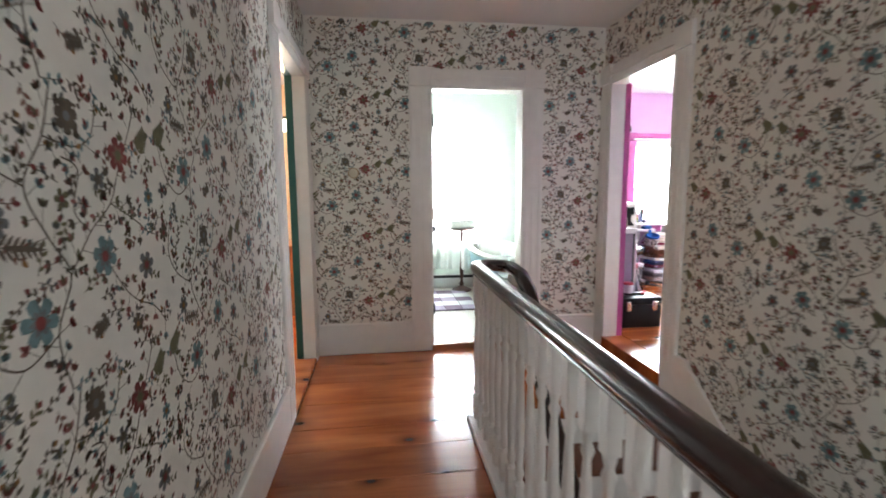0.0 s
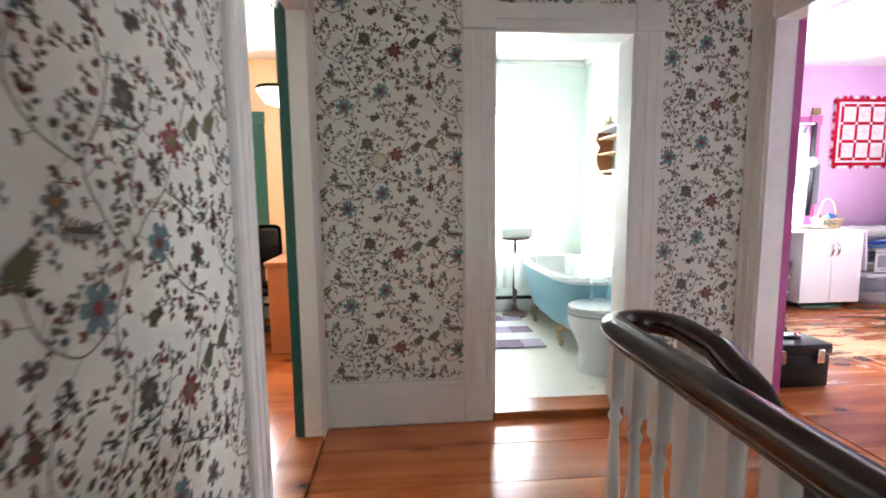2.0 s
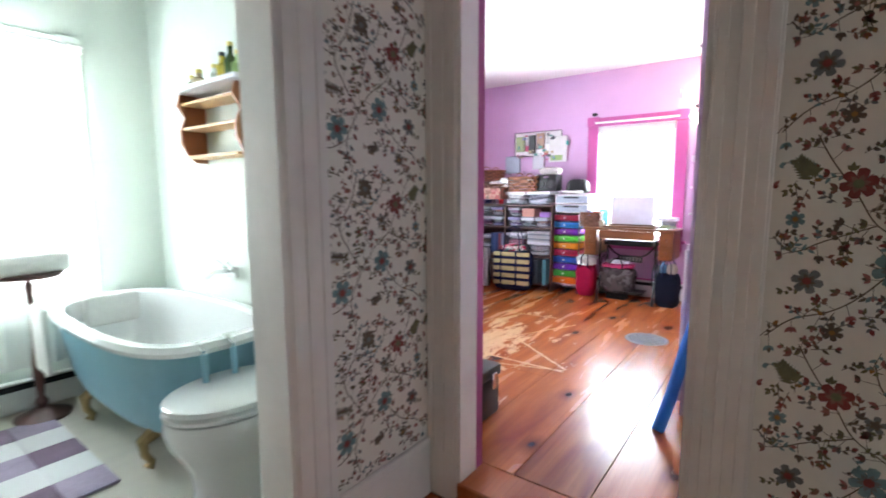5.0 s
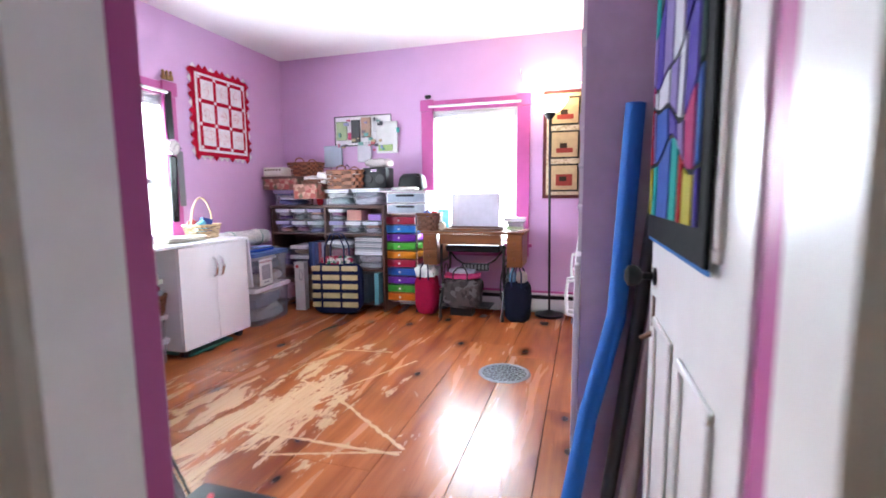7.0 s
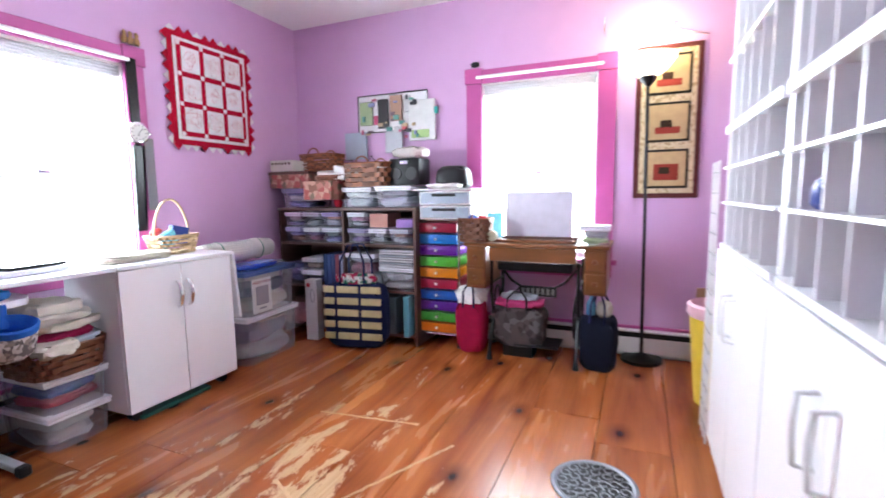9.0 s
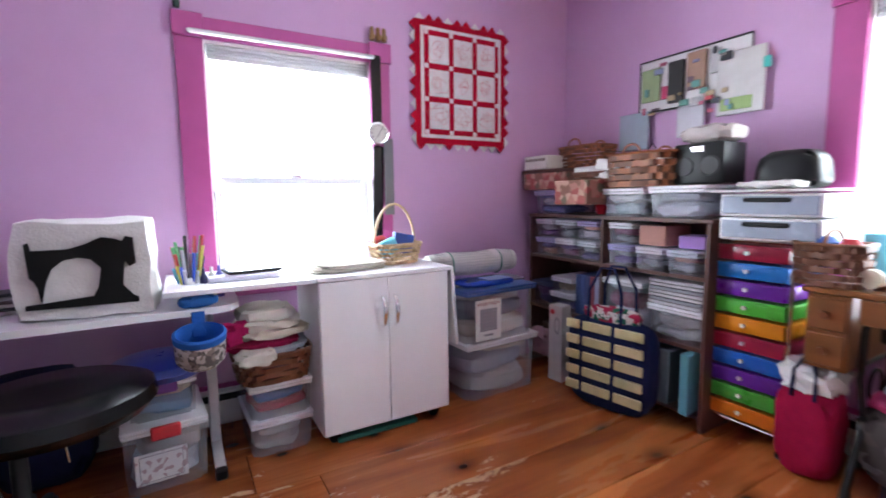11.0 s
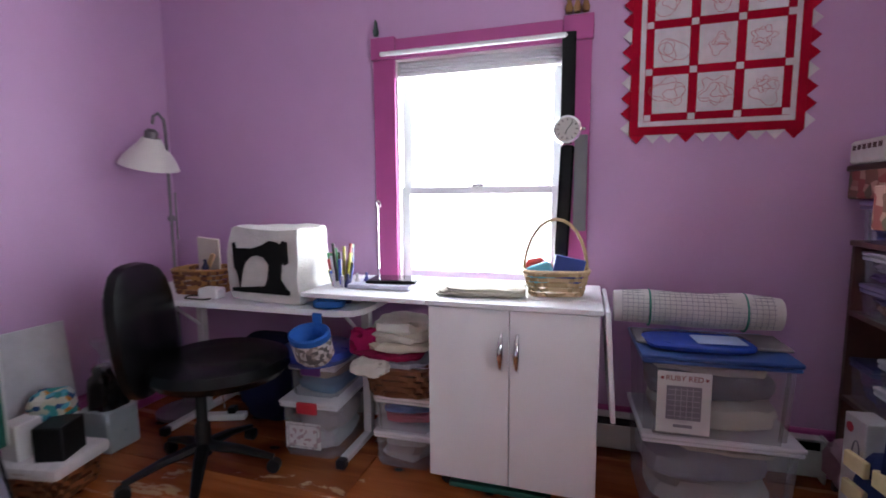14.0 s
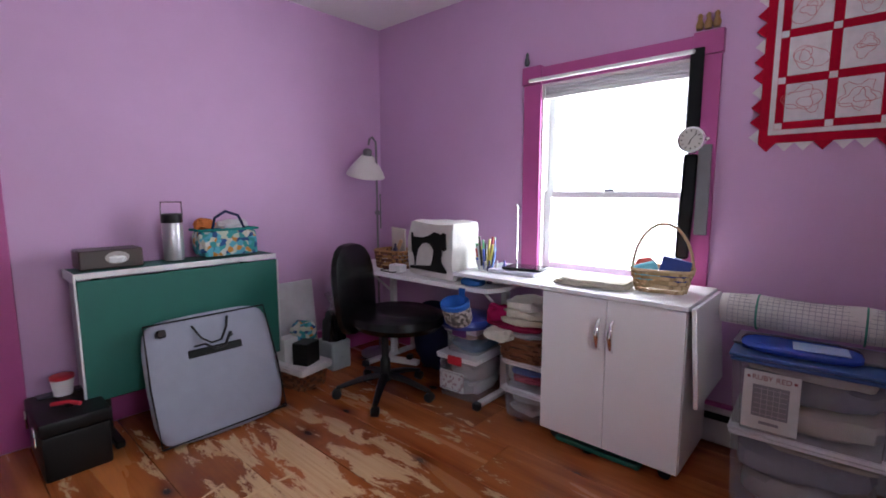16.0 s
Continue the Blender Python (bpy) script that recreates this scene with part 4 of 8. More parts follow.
BROWNSHADE = mat("brown_splint_weave_shade", (0.13, 0.045, 0.018), 0.6, noise_scale=30, noise_amt=0.3)


def basket(name, x, y, z, rz, w, d, h, material, label, handle=0.0, rows=5, around=26, flare=0.88, side_handles=False):
    """Splints woven in and out round upright ribs."""
    b = thing(name, x, y, z, rz, label, "basket")

    def edge(f, g, off):
        a = 2 * math.pi * f
        c, s = math.cos(a), math.sin(a)
        return (math.copysign(abs(c) ** 0.5, c) * (w / 2 * g + off), math.copysign(abs(s) ** 0.5, s) * (d / 2 * g + off))

    for r in range(rows):
        weave = bmesh.new()
        z0, z1 = h * r / rows + 0.001, h * (r + 1) / rows - 0.004
        n = around * 2
        ring = []
        for k in range(n):
            off = 0.006 * (1 if (k // 2 + r) % 2 else -1)
            g0 = flare + (1 - flare) * z0 / h
            g1 = flare + (1 - flare) * z1 / h
            ring.append((weave.verts.new((*edge(k / n, g0, off), z0)), weave.verts.new((*edge(k / n, g1, off), z1))))
        for k in range(n):
            q = ring[(k + 1) % n]
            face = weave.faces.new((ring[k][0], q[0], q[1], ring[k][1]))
            # every other splint face takes the shade-coloured copy
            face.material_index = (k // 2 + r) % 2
        part("woven_band", weave, [material, PALESHADE if material == WICKERL else BROWNSHADE], b)
    part("bottom", prism([edge(k / 24, flare, 0) for k in range(24)], 0, 0.008), material, b)
    part("rim", tube([(*edge(k / 32, 1.0, 0.002), h) for k in range(32)], 0.007, 6, closed=True), material, b)
    if handle:
        part("handle", tube([(w / 2 * math.cos(a), 0, h - 0.02 + handle * math.sin(a)) for a in np.linspace(0, math.pi, 15)], 0.007, 6), material, b)
    if side_handles:
        for s in (-1, 1):
            part("side_handle", tube([(s * w / 2, 0.05 * math.cos(a), h + 0.045 * math.sin(a)) for a in np.linspace(0, math.pi, 9)], 0.006, 6), material, b)
    return b


def leafy(m, cols, scale=18):
    """Gives a material a printed pattern of several colours."""
    n, l = m.node_tree.nodes, m.node_tree.links
    tc = n.new("ShaderNodeTexCoord")
    v = n.new("ShaderNodeTexVoronoi")
    v.inputs["Scale"].default_value = scale
    l.new(tc.outputs["Object"], v.inputs["Vector"])
    s = n.new("ShaderNodeSeparateColor")
    l.new(v.outputs["Color"], s.inputs[0])
    r = n.new("ShaderNodeValToRGB")
    r.color_ramp.interpolation = "CONSTANT"
    while len(r.color_ramp.elements) < len(cols):
        r.color_ramp.elements.new(0.5)
    for k, c in enumerate(cols):
        r.color_ramp.elements[k].position = k / len(cols)
        r.color_ramp.elements[k].color = (*c, 1)
    l.new(s.outputs[0], r.inputs[0])
    l.new(r.outputs[0], n["Principled BSDF"].inputs["Base Color"])
    return m


# white sewing cabinet
cab = thing("sewing_cabinet", 3.69, 5.207, FP, 0, "white melamine cabinet with two doors on casters", "cabinet")
part("side", B(0.0, 0.018, 0.02, 0.42, 0.06, 0.75), WHITE, cab)
part("side", B(0.612, 0.63, 0.02, 0.42, 0.06, 0.75), WHITE, cab)
part("bottom", B(0.018, 0.612, 0.02, 0.42, 0.06, 0.078), WHITE, cab)
part("back", B(0.018, 0.612, 0.405, 0.42, 0.078, 0.75), WHITE, cab)
part("top", B(-0.01, 0.64, -0.012, 0.47, 0.752, 0.772, 0.003), WHITE, cab)
part("leaf", B(-0.56, -0.012, -0.012, 0.47, 0.752, 0.772, 0.003), WHITE, cab, "white raised leaf")
part("leaf", turned(B(0, 0.018, 0.0, 0.44, -0.40, 0.0, 0.003), pose(0.645, 0.0, 0.765, 0, -4, 0)), WHITE, cab, "white folded-down leaf")
for x0, x1, hx in ((0.001, 0.3135, 0.285), (0.3165, 0.629, 0.345)):
    dd = part("door", B(x0, x1, 0.0, 0.018, 0.062, 0.748, 0.002), WHITE, cab)
    bow = tube([(hx, 0.0, 0.52), (hx, -0.024, 0.538), (hx, -0.036, 0.59), (hx, -0.024, 0.642), (hx, 0.0, 0.66)], [0.006, 0.009, 0.013, 0.009, 0.006], 10)
    part("door_handle", bow, CHROME, dd, "chrome bow handle")
for x in (0.06, 0.57):
    for y in (0.07, 0.37):
        c = part("caster", turned(lathe([(0.027, -0.02), (0.027, 0.02)], 14), pose(x, y, 0.028, 90)), BLACKP, cab, "black caster")
single("green_cutting_board", B(0, 0.40, 0, 0.35, 0, 0.022, 0.004), GREEN, 3.76, 5.24, FP, 0, "green flat board on the floor under cabinet", "board")

# things on the cabinet
bk = basket("handled_basket", 4.15, 5.45, 0.863, 10, 0.25, 0.19, 0.10, WICKERL, "pale wicker basket with arched handle on cabinet", handle=0.22, flare=0.8)
part("blue_box", turned(B(-0.05, 0.07, -0.01, 0.02, 0.05, 0.15, 0.002), pose(0.02, 0, 0, 0, 12, 0)), tint("blue_card", (0.02, 0.05, 0.25)), bk, "dark blue carton")
part("light_blue_pack", turned(B(-0.05, 0.05, -0.04, 0.0, 0.05, 0.13, 0.01), pose(-0.03, -0.01, 0, 0, -20, 0)), tint("light_blue_pack", (0.15, 0.5, 0.65)), bk, "light blue packet")
part("red_pack", turned(B(-0.04, 0.04, 0.0, 0.04, 0.06, 0.14, 0.015), pose(-0.06, 0.01, 0, 0, -8, 0)), tint("red_pack", (0.6, 0.06, 0.05)), bk, "red packet")
tb = thing("tablet_computer", 3.46, 5.42, 0.886, 8, "dark tablet computer lying on papers", "tablet")
part("case", B(-0.11, 0.11, -0.07, 0.08, 0, 0.012, 0.004), BLACKP, tb)
part("screen", B(-0.10, 0.10, -0.062, 0.072, 0.0125, 0.014), tint("screen_glass", (0.02, 0.02, 0.03), 0.06), tb)
single("notepad", B(-0.14, 0.14, -0.10, 0.10, 0, 0.020, 0.003), tint("lilac_paper", (0.62, 0.60, 0.72)), 3.42, 5.42, 0.864, 3, "lilac-white paper stack on the leaf", "papers")
fold = thing("folded_fabric", 3.86, 5.38, 0.864, 4, "folded cream fabric layers on the cabinet", "fabric")
for k in range(4):
    part("layer", turned(soft_box(0.36 - 0.015 * k, 0.20, 0.010, 1, 0.006, 20 + k, 6), pose(0.008 * k, 0, 0.008 * k)), cloth("cream_fabric", (0.52, 0.48, 0.40)), fold)

# desk
desk2 = thing("sewing_table", 2.0, 5.18, FP, 0, "long white table with metal legs", "table")
poly = [(0.02, 0.0), (1.28, 0.02), (1.35, 0.04), (1.385, 0.10), (1.39, 0.18), (1.39, 0.50), (0.02, 0.50)]
part("tabletop", prism(poly, 0.675, 0.70), WHITE, desk2)
TUBEW = tint("white_enamel_tube", (0.68, 0.68, 0.70), 0.35)
for x in (0.30, 1.28):
    part("leg", B(x - 0.02, x + 0.02, 0.30, 0.34, 0.03, 0.674, 0.003), TUBEW, desk2)
    f = part("foot", B(x - 0.02, x + 0.02, 0.06, 0.50, 0.012, 0.04, 0.004), TUBEW, desk2)
    part("foot_cap", B(x - 0.022, x + 0.022, 0.03, 0.07, 0.0, 0.042, 0.006), BLACKP, f, "black rubber foot cap")
    part("bracket", tube([(x, 0.30, 0.5), (x, 0.10, 0.67)], 0.008, 6), TUBEW, desk2)

# quilted machine cover with its black machine shape
cover = thing("machine_cover", 2.915, 5.36, 0.792, -4, "white quilted cover with black sewing machine appliqué", "machine cover")
QUILT = tint("dotted_white_quilting", (0.66, 0.65, 0.62), 0.9, bump=0.9, bump_scale=110)
part("quilted_body", soft_box(0.40, 0.24, 0.335, 0.22, 0.014, 9, 9, 0.04), QUILT, cover)
BLK = cloth("black_applique", (0.012, 0.012, 0.012))
shape = [(-0.14, 0.03), (-0.14, 0.045), (0.03, 0.06), (0.045, 0.09), (0.055, 0.15), (0.03, 0.18), (0.0, 0.187), (-0.04, 0.18), (-0.07, 0.155), (-0.085, 0.12), (-0.09, 0.10), (-0.10, 0.05), (-0.107, 0.10), (-0.115, 0.12), (-0.125, 0.13), (-0.13, 0.235), (-0.12, 0.24), (-0.115, 0.215), (-0.03, 0.215), (0.02, 0.23), (0.06, 0.25), (0.09, 0.245), (0.115, 0.235), (0.125, 0.25), (0.145, 0.245), (0.148, 0.16), (0.13, 0.15), (0.12, 0.17), (0.115, 0.15), (0.11, 0.09), (0.135, 0.055), (0.15, 0.045), (0.15, 0.03)]
part("machine_applique", upright(prism([(x * 1.08 - 0.01, z * 1.06 + 0.015) for x, z in shape], -0.131, -0.122)), BLK, cover, "black sewing machine shape", smooth=False)

# pens in a mug
cup = thing("pen_mug", 3.22, 5.38, 0.792, 0, "white mug crowded with pens and scissors", "pen holder")
part("mug", lathe([(0.035, 0), (0.038, 0.005), (0.038, 0.095), (0.035, 0.095), (0.034, 0.01)], 16, cap=False), WHITEP, cup)
rng = random.Random(12)
for k in range(38):
    a, ln = rng.uniform(0, 6.28), rng.uniform(0.12, 0.27)
    c = [(0.5, 0.05, 0.05), (0.05, 0.1, 0.5), (0.02, 0.02, 0.02), (0.6, 0.55, 0.1), (0.5, 0.5, 0.55), (0.1, 0.35, 0.15), (0.15, 0.45, 0.7)][k % 7]
    part("pen", tube([(0.02 * math.cos(a), 0.02 * math.sin(a), 0.01), (0.055 * math.cos(a), 0.05 * math.sin(a), ln)], 0.007, 6), tint("pen_barrel", c, 0.35), cup, "coloured pen")
for k in range(3):
    part("bottle", lathe([(0.016, 0), (0.016, 0.09), (0.006, 0.11), (0.006, 0.13)], 10, 0.05 + 0.03 * k, -0.03 + 0.03 * k), tint("bottle_plastic", [(0.02, 0.02, 0.1), (0.6, 0.6, 0.6), (0.1, 0.1, 0.4)][k], 0.3), cup, "small plastic bottle")
sp_ = thing("thread_stand", 3.34, 5.52, 0.79, 0, "thin chrome thread stand with hooked top", "thread stand")
part("rod", tube([(0, 0, 0.01), (0, 0, 0.42), (-0.004, -0.004, 0.44), (0.012, -0.012, 0.45), (0.028, -0.026, 0.435), (0.02, -0.02, 0.42)], 0.0035, 6), CHROME, sp_)
part("base", lathe([(0.03, 0), (0.028, 0.012)], 14), BLACKP, sp_)
single("pincushion", soft_box(0.13, 0.09, 0.045, 2, 0.006, 5), cloth("blue_satin", (0.03, 0.12, 0.35)), 3.24, 5.24, 0.792, 15, "blue cloth pincushion on the table edge", "pincushion")
hb = thing("hanging_thread_bag", 3.235, 5.135, 0.60, 0, "patterned thread catcher bag with blue lining", "bag")
tilt_ = pose(0, 0, 0, 20)
part("bag_body", turned(lathe([(0.01, 0.0), (0.062, 0.004), (0.082, 0.03), (0.084, 0.12), (0.078, 0.128)], 22, sy=0.8, cap=False), tilt_), leafy(tint("black_white_toile", (0.4, 0.38, 0.36), 0.9), [(0.45, 0.42, 0.40), (0.12, 0.11, 0.11), (0.55, 0.52, 0.50), (0.25, 0.22, 0.2)], 70), hb)
LINING = cloth("blue_lining", (0.03, 0.12, 0.42))
part("lining", turned(lathe([(0.086, 0.112), (0.087, 0.136), (0.078, 0.142), (0.070, 0.10), (0.062, 0.03), (0.01, 0.02)], 22, sy=0.8, cap=False), tilt_), LINING, hb, "bright blue lining")
part("strap", B(-0.022, 0.022, 0.012, 0.018, 0.10, 0.192, 0.002), LINING, hb, "blue hanging strap")

tray = basket("notions_basket", 2.44, 5.40, 0.79, 8, 0.27, 0.2, 0.12, tint("golden_splint", (0.42, 0.22, 0.07), 0.5), "golden wicker basket with notions on table", rows=5)
part("paper_pad", turned(B(-0.06, 0.06, 0.03, 0.045, 0.03, 0.27, 0.004), pose(0.0, 0, 0, 8, 6)), tint("cream_card", (0.62, 0.58, 0.50)), tray, "cream paper pad in plastic")
part("wood_tool", turned(B(-0.03, 0.0, -0.01, 0.005, 0.03, 0.21, 0.006), pose(-0.03, 0, 0, 0, 28)), tint("beech_tool", (0.5, 0.34, 0.18)), tray, "beech wood tool")
part("small_bottle", lathe([(0.018, 0.05), (0.018, 0.13), (0.008, 0.15), (0.008, 0.17)], 10, 0.04, -0.05), tint("dark_bottle", (0.03, 0.03, 0.08), 0.2), tray, "small dark bottle")
single("white_notions_box", B(-0.05, 0.05, -0.035, 0.035, 0, 0.05, 0.006), WHITEP, 2.60, 5.27, 0.792, 4, "small white plastic box on the table", "box")
single("black_cable_coil", tube([(0.07 * math.cos(a), 0.04 * math.sin(a), 0.006 + 0.002 * math.sin(3 * a)) for a in np.linspace(0, 6.28, 24)[:-1]], 0.004, 6, closed=True), BLACKP, 2.55, 5.24, 0.792, 0, "black cable coiled on the table", "cable")
mag = thing("magazine_pile", 2.62, 5.52, 0.792, 10, "pile of dark magazines behind the cover", "magazines")
for k in range(6):
    part("magazine", turned(B(-0.09, 0.09, -0.06, 0.06, 0.013 * k, 0.013 * k + 0.012, 0.002), pose(0, 0, 0, 0, 0, 7 * (k % 3) - 7)), tint("magazine", [(0.3, 0.28, 0.3), (0.05, 0.05, 0.06), (0.5, 0.45, 0.45), (0.12, 0.08, 0.1)][k % 4]), mag)

# lamp in the corner
gl = thing("gooseneck_lamp", 2.17, 5.47, FP, 0, "grey floor lamp with frosted glass bell shade", "floor lamp")
STEEL = mat("brushed_grey_steel", (0.22, 0.21, 0.22), 0.35, metal=0.8, noise_scale=30)
part("base", lathe([(0.14, 0), (0.14, 0.015), (0.05, 0.035), (0.02, 0.05)], 24), STEEL, gl)
part("pole", tube([(0, 0, 0.04), (0, 0, 1.50), (-0.005, 0, 1.57), (-0.03, -0.01, 1.605), (-0.055, -0.015, 1.59), (-0.06, -0.02, 1.55)], 0.008, 8), STEEL, gl)
part("joint", lathe([(0.018, 1.05), (0.018, 1.07), (0.012, 1.08)], 10), STEEL, gl)
part("second_pole", tube([(0.035, 0, 0.95), (0.035, 0, 1.2)], 0.006, 8), STEEL, gl)
part("socket", turned(lathe([(0.016, -0.05), (0.03, -0.035), (0.032, 0.02), (0.016, 0.035)], 12), pose(-0.062, -0.03, 1.49, 0, 12)), STEEL, gl)
part("shade", turned(lathe([(0.042, 0.01), (0.06, -0.02), (0.09, -0.055), (0.125, -0.105), (0.14, -0.14)], 24, cap=False), pose(-0.05, -0.04, 1.468, 4, 16)), mat("frosted_bell_glass", (0.62, 0.60, 0.56), 0.4, noise_scale=5, noise_amt=0.05), gl, "frosted white glass bell shade")

# task chair
ch = thing("task_chair", 2.74, 5.03, FP, -70, "black vinyl swivel chair on five casters", "chair")
lv = [(0.20, 0.40), (0.25, 0.415), (0.28, 0.45), (0.272, 0.49), (0.22, 0.512), (0.1, 0.504)]
part("seat", lathe([(r, z + 0.02) for r, z in lv], 30, 0, 0.09, sx=0.92, sy=1.0), LEATHER, ch)
bk_ = bmesh.new()
lathe([(0.05, -0.035), (0.16, -0.03), (0.2, -0.005), (0.195, 0.02), (0.15, 0.035), (0.05, 0.03)], 28, bm=bk_)
for v in bk_.verts:
    x, y, z = v.co
    rim_ = math.hypot(x, y) or 1.0
    squared = (abs(x / rim_) ** 3 + abs(y / rim_) ** 3) ** (-1 / 3) if rim_ > 0.01 else 1.0
    x, y = x * squared, y * squared
    v.co = Vector((x * 1.04, z * 1.3 - 0.22 - 0.12 * y + 0.35 * x * x, y * 1.36 + 0.635))
part("backrest", bk_, LEATHER, ch)
part("back_stem", tube([(0, -0.235, 0.66), (0, -0.25, 0.5), (0, -0.2, 0.40), (0, -0.05, 0.395)], 0.02, 8, flat=0.6), BLACKP, ch)
part("column", lathe([(0.035, 0.09), (0.03, 0.22), (0.022, 0.23), (0.022, 0.40)], 14), BLACKP, ch)
for k in range(5):
    a = 2 * math.pi * k / 5 + 0.3
    c, s = math.cos(a), math.sin(a)
    part("base_leg", tube([(0, 0, 0.13), (0.15 * c, 0.15 * s, 0.105), (0.29 * c, 0.29 * s, 0.065)], [0.03, 0.024, 0.016], 8, flat=0.7), BLACKP, ch)
    part("caster", turned(lathe([(0.02, -0.022), (0.028, -0.018), (0.028, 0.018), (0.02, 0.022)], 14), pose(0.29 * c, 0.29 * s, 0.029, 90, 0, math.degrees(a))), BLACKP, ch)
part("height_tag", tube([(0.03, 0.1, 0.40), (0.03, 0.11, 0.30)], 0.003, 6), CHROME, ch, "small metal tag on a cord")

# boxes under the table
WLID = tint("milky_lid", (0.74, 0.74, 0.79), 0.4)
REDL, PURL = tint("red_latch", (0.5, 0.02, 0.04), 0.4), tint("purple_latch", (0.12, 0.03, 0.20), 0.4)
clear_bin("clear_bin", 3.09, 5.44, FP, 4, 0.28, 0.36, 0.245, WLID, [(0.5, 0.5, 0.55), (0.4, 0.35, 0.36)], "large clear bin with red latch under table", "storage bins", REDL, 3)
single("printed_label", upright(prism([(-0.085, -0.06), (0.085, -0.06), (0.085, 0.06), (-0.085, 0.06)], -0.002, 0)), leafy(tint("printed_label", (0.6, 0.6, 0.62), 0.6), [(0.62, 0.62, 0.64), (0.62, 0.62, 0.64), (0.4, 0.3, 0.33), (0.65, 0.65, 0.66)], 60), 3.083, 5.243, FP + 0.11, 4, "white sheet printed with small marks on bin", "label")
mark = tint("grey_ink", (0.22, 0.21, 0.25))
single("label_border", tube([(-0.07, -0.004, -0.05), (0.07, -0.004, -0.05), (0.07, -0.004, 0.05), (-0.07, -0.004, 0.05)], 0.0018, 4, closed=True), mark, 3.083, 5.243, FP + 0.11, 4, "thin grey border line printed on the bin sheet", "label")
clear_bin("clear_bin", 3.09, 5.45, FP + 0.266, 4, 0.23, 0.30, 0.14, WLID, [(0.10, 0.2, 0.35), (0.5, 0.45, 0.4)], "small clear bin with purple latch under table", "storage bins", PURL, 5)
disc = thing("balance_cushion", 3.10, 5.36, FP + 0.425, 0, "round dark blue balance cushion on the bins", "cushion")
part("cushion_body", lathe([(0.06, 0.0), (0.15, 0.008), (0.172, 0.035), (0.165, 0.062), (0.1, 0.078), (0.03, 0.08)], 36), tint("blue_rubber", (0.03, 0.06, 0.34), 0.3), disc)
clear_bin("clear_bin", 3.53, 5.47, FP, 2, 0.26, 0.34, 0.145, WLID, [(0.45, 0.40, 0.38), (0.5, 0.5, 0.5)], "clear bin with white lid beside cabinet", "storage bins", None, 7)
clear_bin("clear_bin", 3.53, 5.47, FP + 0.164, 2, 0.26, 0.34, 0.14, WLID, [(0.4, 0.03, 0.08), (0.05, 0.1, 0.35), (0.6, 0.5, 0.4)], "clear bin of folded fabric beside cabinet", "storage bins", None, 8)
fb = basket("fabric_basket", 3.515, 5.42, FP + 0.325, 3, 0.32, 0.32, 0.13, WICKERD, "brown woven basket under folded cloth", rows=5)
lp = thing("folded_cloth_pile", 3.52, 5.40, FP + 0.46, 0, "cream and beige folded cloth heaped in basket", "cloth pile")
for k, (dx, dy, w, d, h, zz, c) in enumerate(((0, 0, 0.28, 0.3, 0.035, 0, (0.30, 0.32, 0.38)), (-0.05, -0.02, 0.30, 0.28, 0.03, 0.03, (0.22, 0.01, 0.05)), (0.0, 0.0, 0.29, 0.27, 0.045, 0.055, (0.56, 0.51, 0.42)), (-0.01, 0.01, 0.27, 0.25, 0.05, 0.09, (0.66, 0.62, 0.54)), (-0.02, 0.01, 0.23, 0.22, 0.065, 0.12, (0.72, 0.70, 0.64)), (-0.09, -0.17, 0.15, 0.11, 0.06, -0.02, (0.60, 0.56, 0.50)))):
    part("folded_cloth", turned(soft_box(w, d, h, 2, 0.014, 30 + k, 6), pose(dx, dy, zz, 0, 0, 8 * (k % 3) - 8)), cloth("folded_cloth", c), lp)
single("navy_suitcase", soft_box(0.34, 0.2, 0.46, 1.5, 0.01, 41, 5), cloth("navy_nylon", (0.012, 0.014, 0.05)), 2.68, 5.56, FP, 0, "navy fabric suitcase standing under the table", "suitcase")
single("red_ribbon_cloth", soft_box(0.14, 0.06, 0.12, 2, 0.02, 44, 5), cloth("crimson_cloth", (0.30, 0.01, 0.08)), 3.37, 5.32, 0.57, 20, "crimson cloth hanging at the table end", "cloth")

# bins right of the cabinet
BLUELID = tint("blue_lid", (0.035, 0.085, 0.26), 0.35)
clear_bin("clear_bin", 4.72, 5.47, FP, 3, 0.50, 0.36, 0.30, WLID, [(0.38, 0.36, 0.36), (0.25, 0.26, 0.33), (0.5, 0.47, 0.42), (0.42, 0.18, 0.16)], "big clear bin of folded fabric", "storage bins", None, 11)
clear_bin("clear_bin", 4.70, 5.45, FP + 0.322, 3, 0.48, 0.35, 0.275, BLUELID, [(0.5, 0.47, 0.42), (0.12, 0.12, 0.16), (0.55, 0.5, 0.45)], "big clear bin with blue lid and pattern sheet", "storage bins", None, 13)
sheet = thing("pattern_sheet", 4.60, 5.262, FP + 0.34, 2, "printed pattern sheet inside the clear bin", "paper")
part("paper", upright(prism([(-0.085, 0), (0.085, 0), (0.085, 0.22), (-0.085, 0.22)], -0.003, 0)), tint("white_paper", (0.62, 0.62, 0.62)), sheet)
part("printed_block", upright(prism([(-0.055, 0.05), (0.055, 0.05), (0.055, 0.17), (-0.055, 0.17)], -0.006, -0.0035)), tint("grey_ink", (0.22, 0.21, 0.25)), sheet, "dark printed block")
for k in range(4):
    u = -0.0275 + 0.0183 * k
    part("printed_line", upright(prism([(u - 0.001, 0.055), (u + 0.001, 0.055), (u + 0.001, 0.165), (u - 0.001, 0.165)], -0.0085, -0.0065)), tint("pale_grid", (0.40, 0.38, 0.42)), sheet)
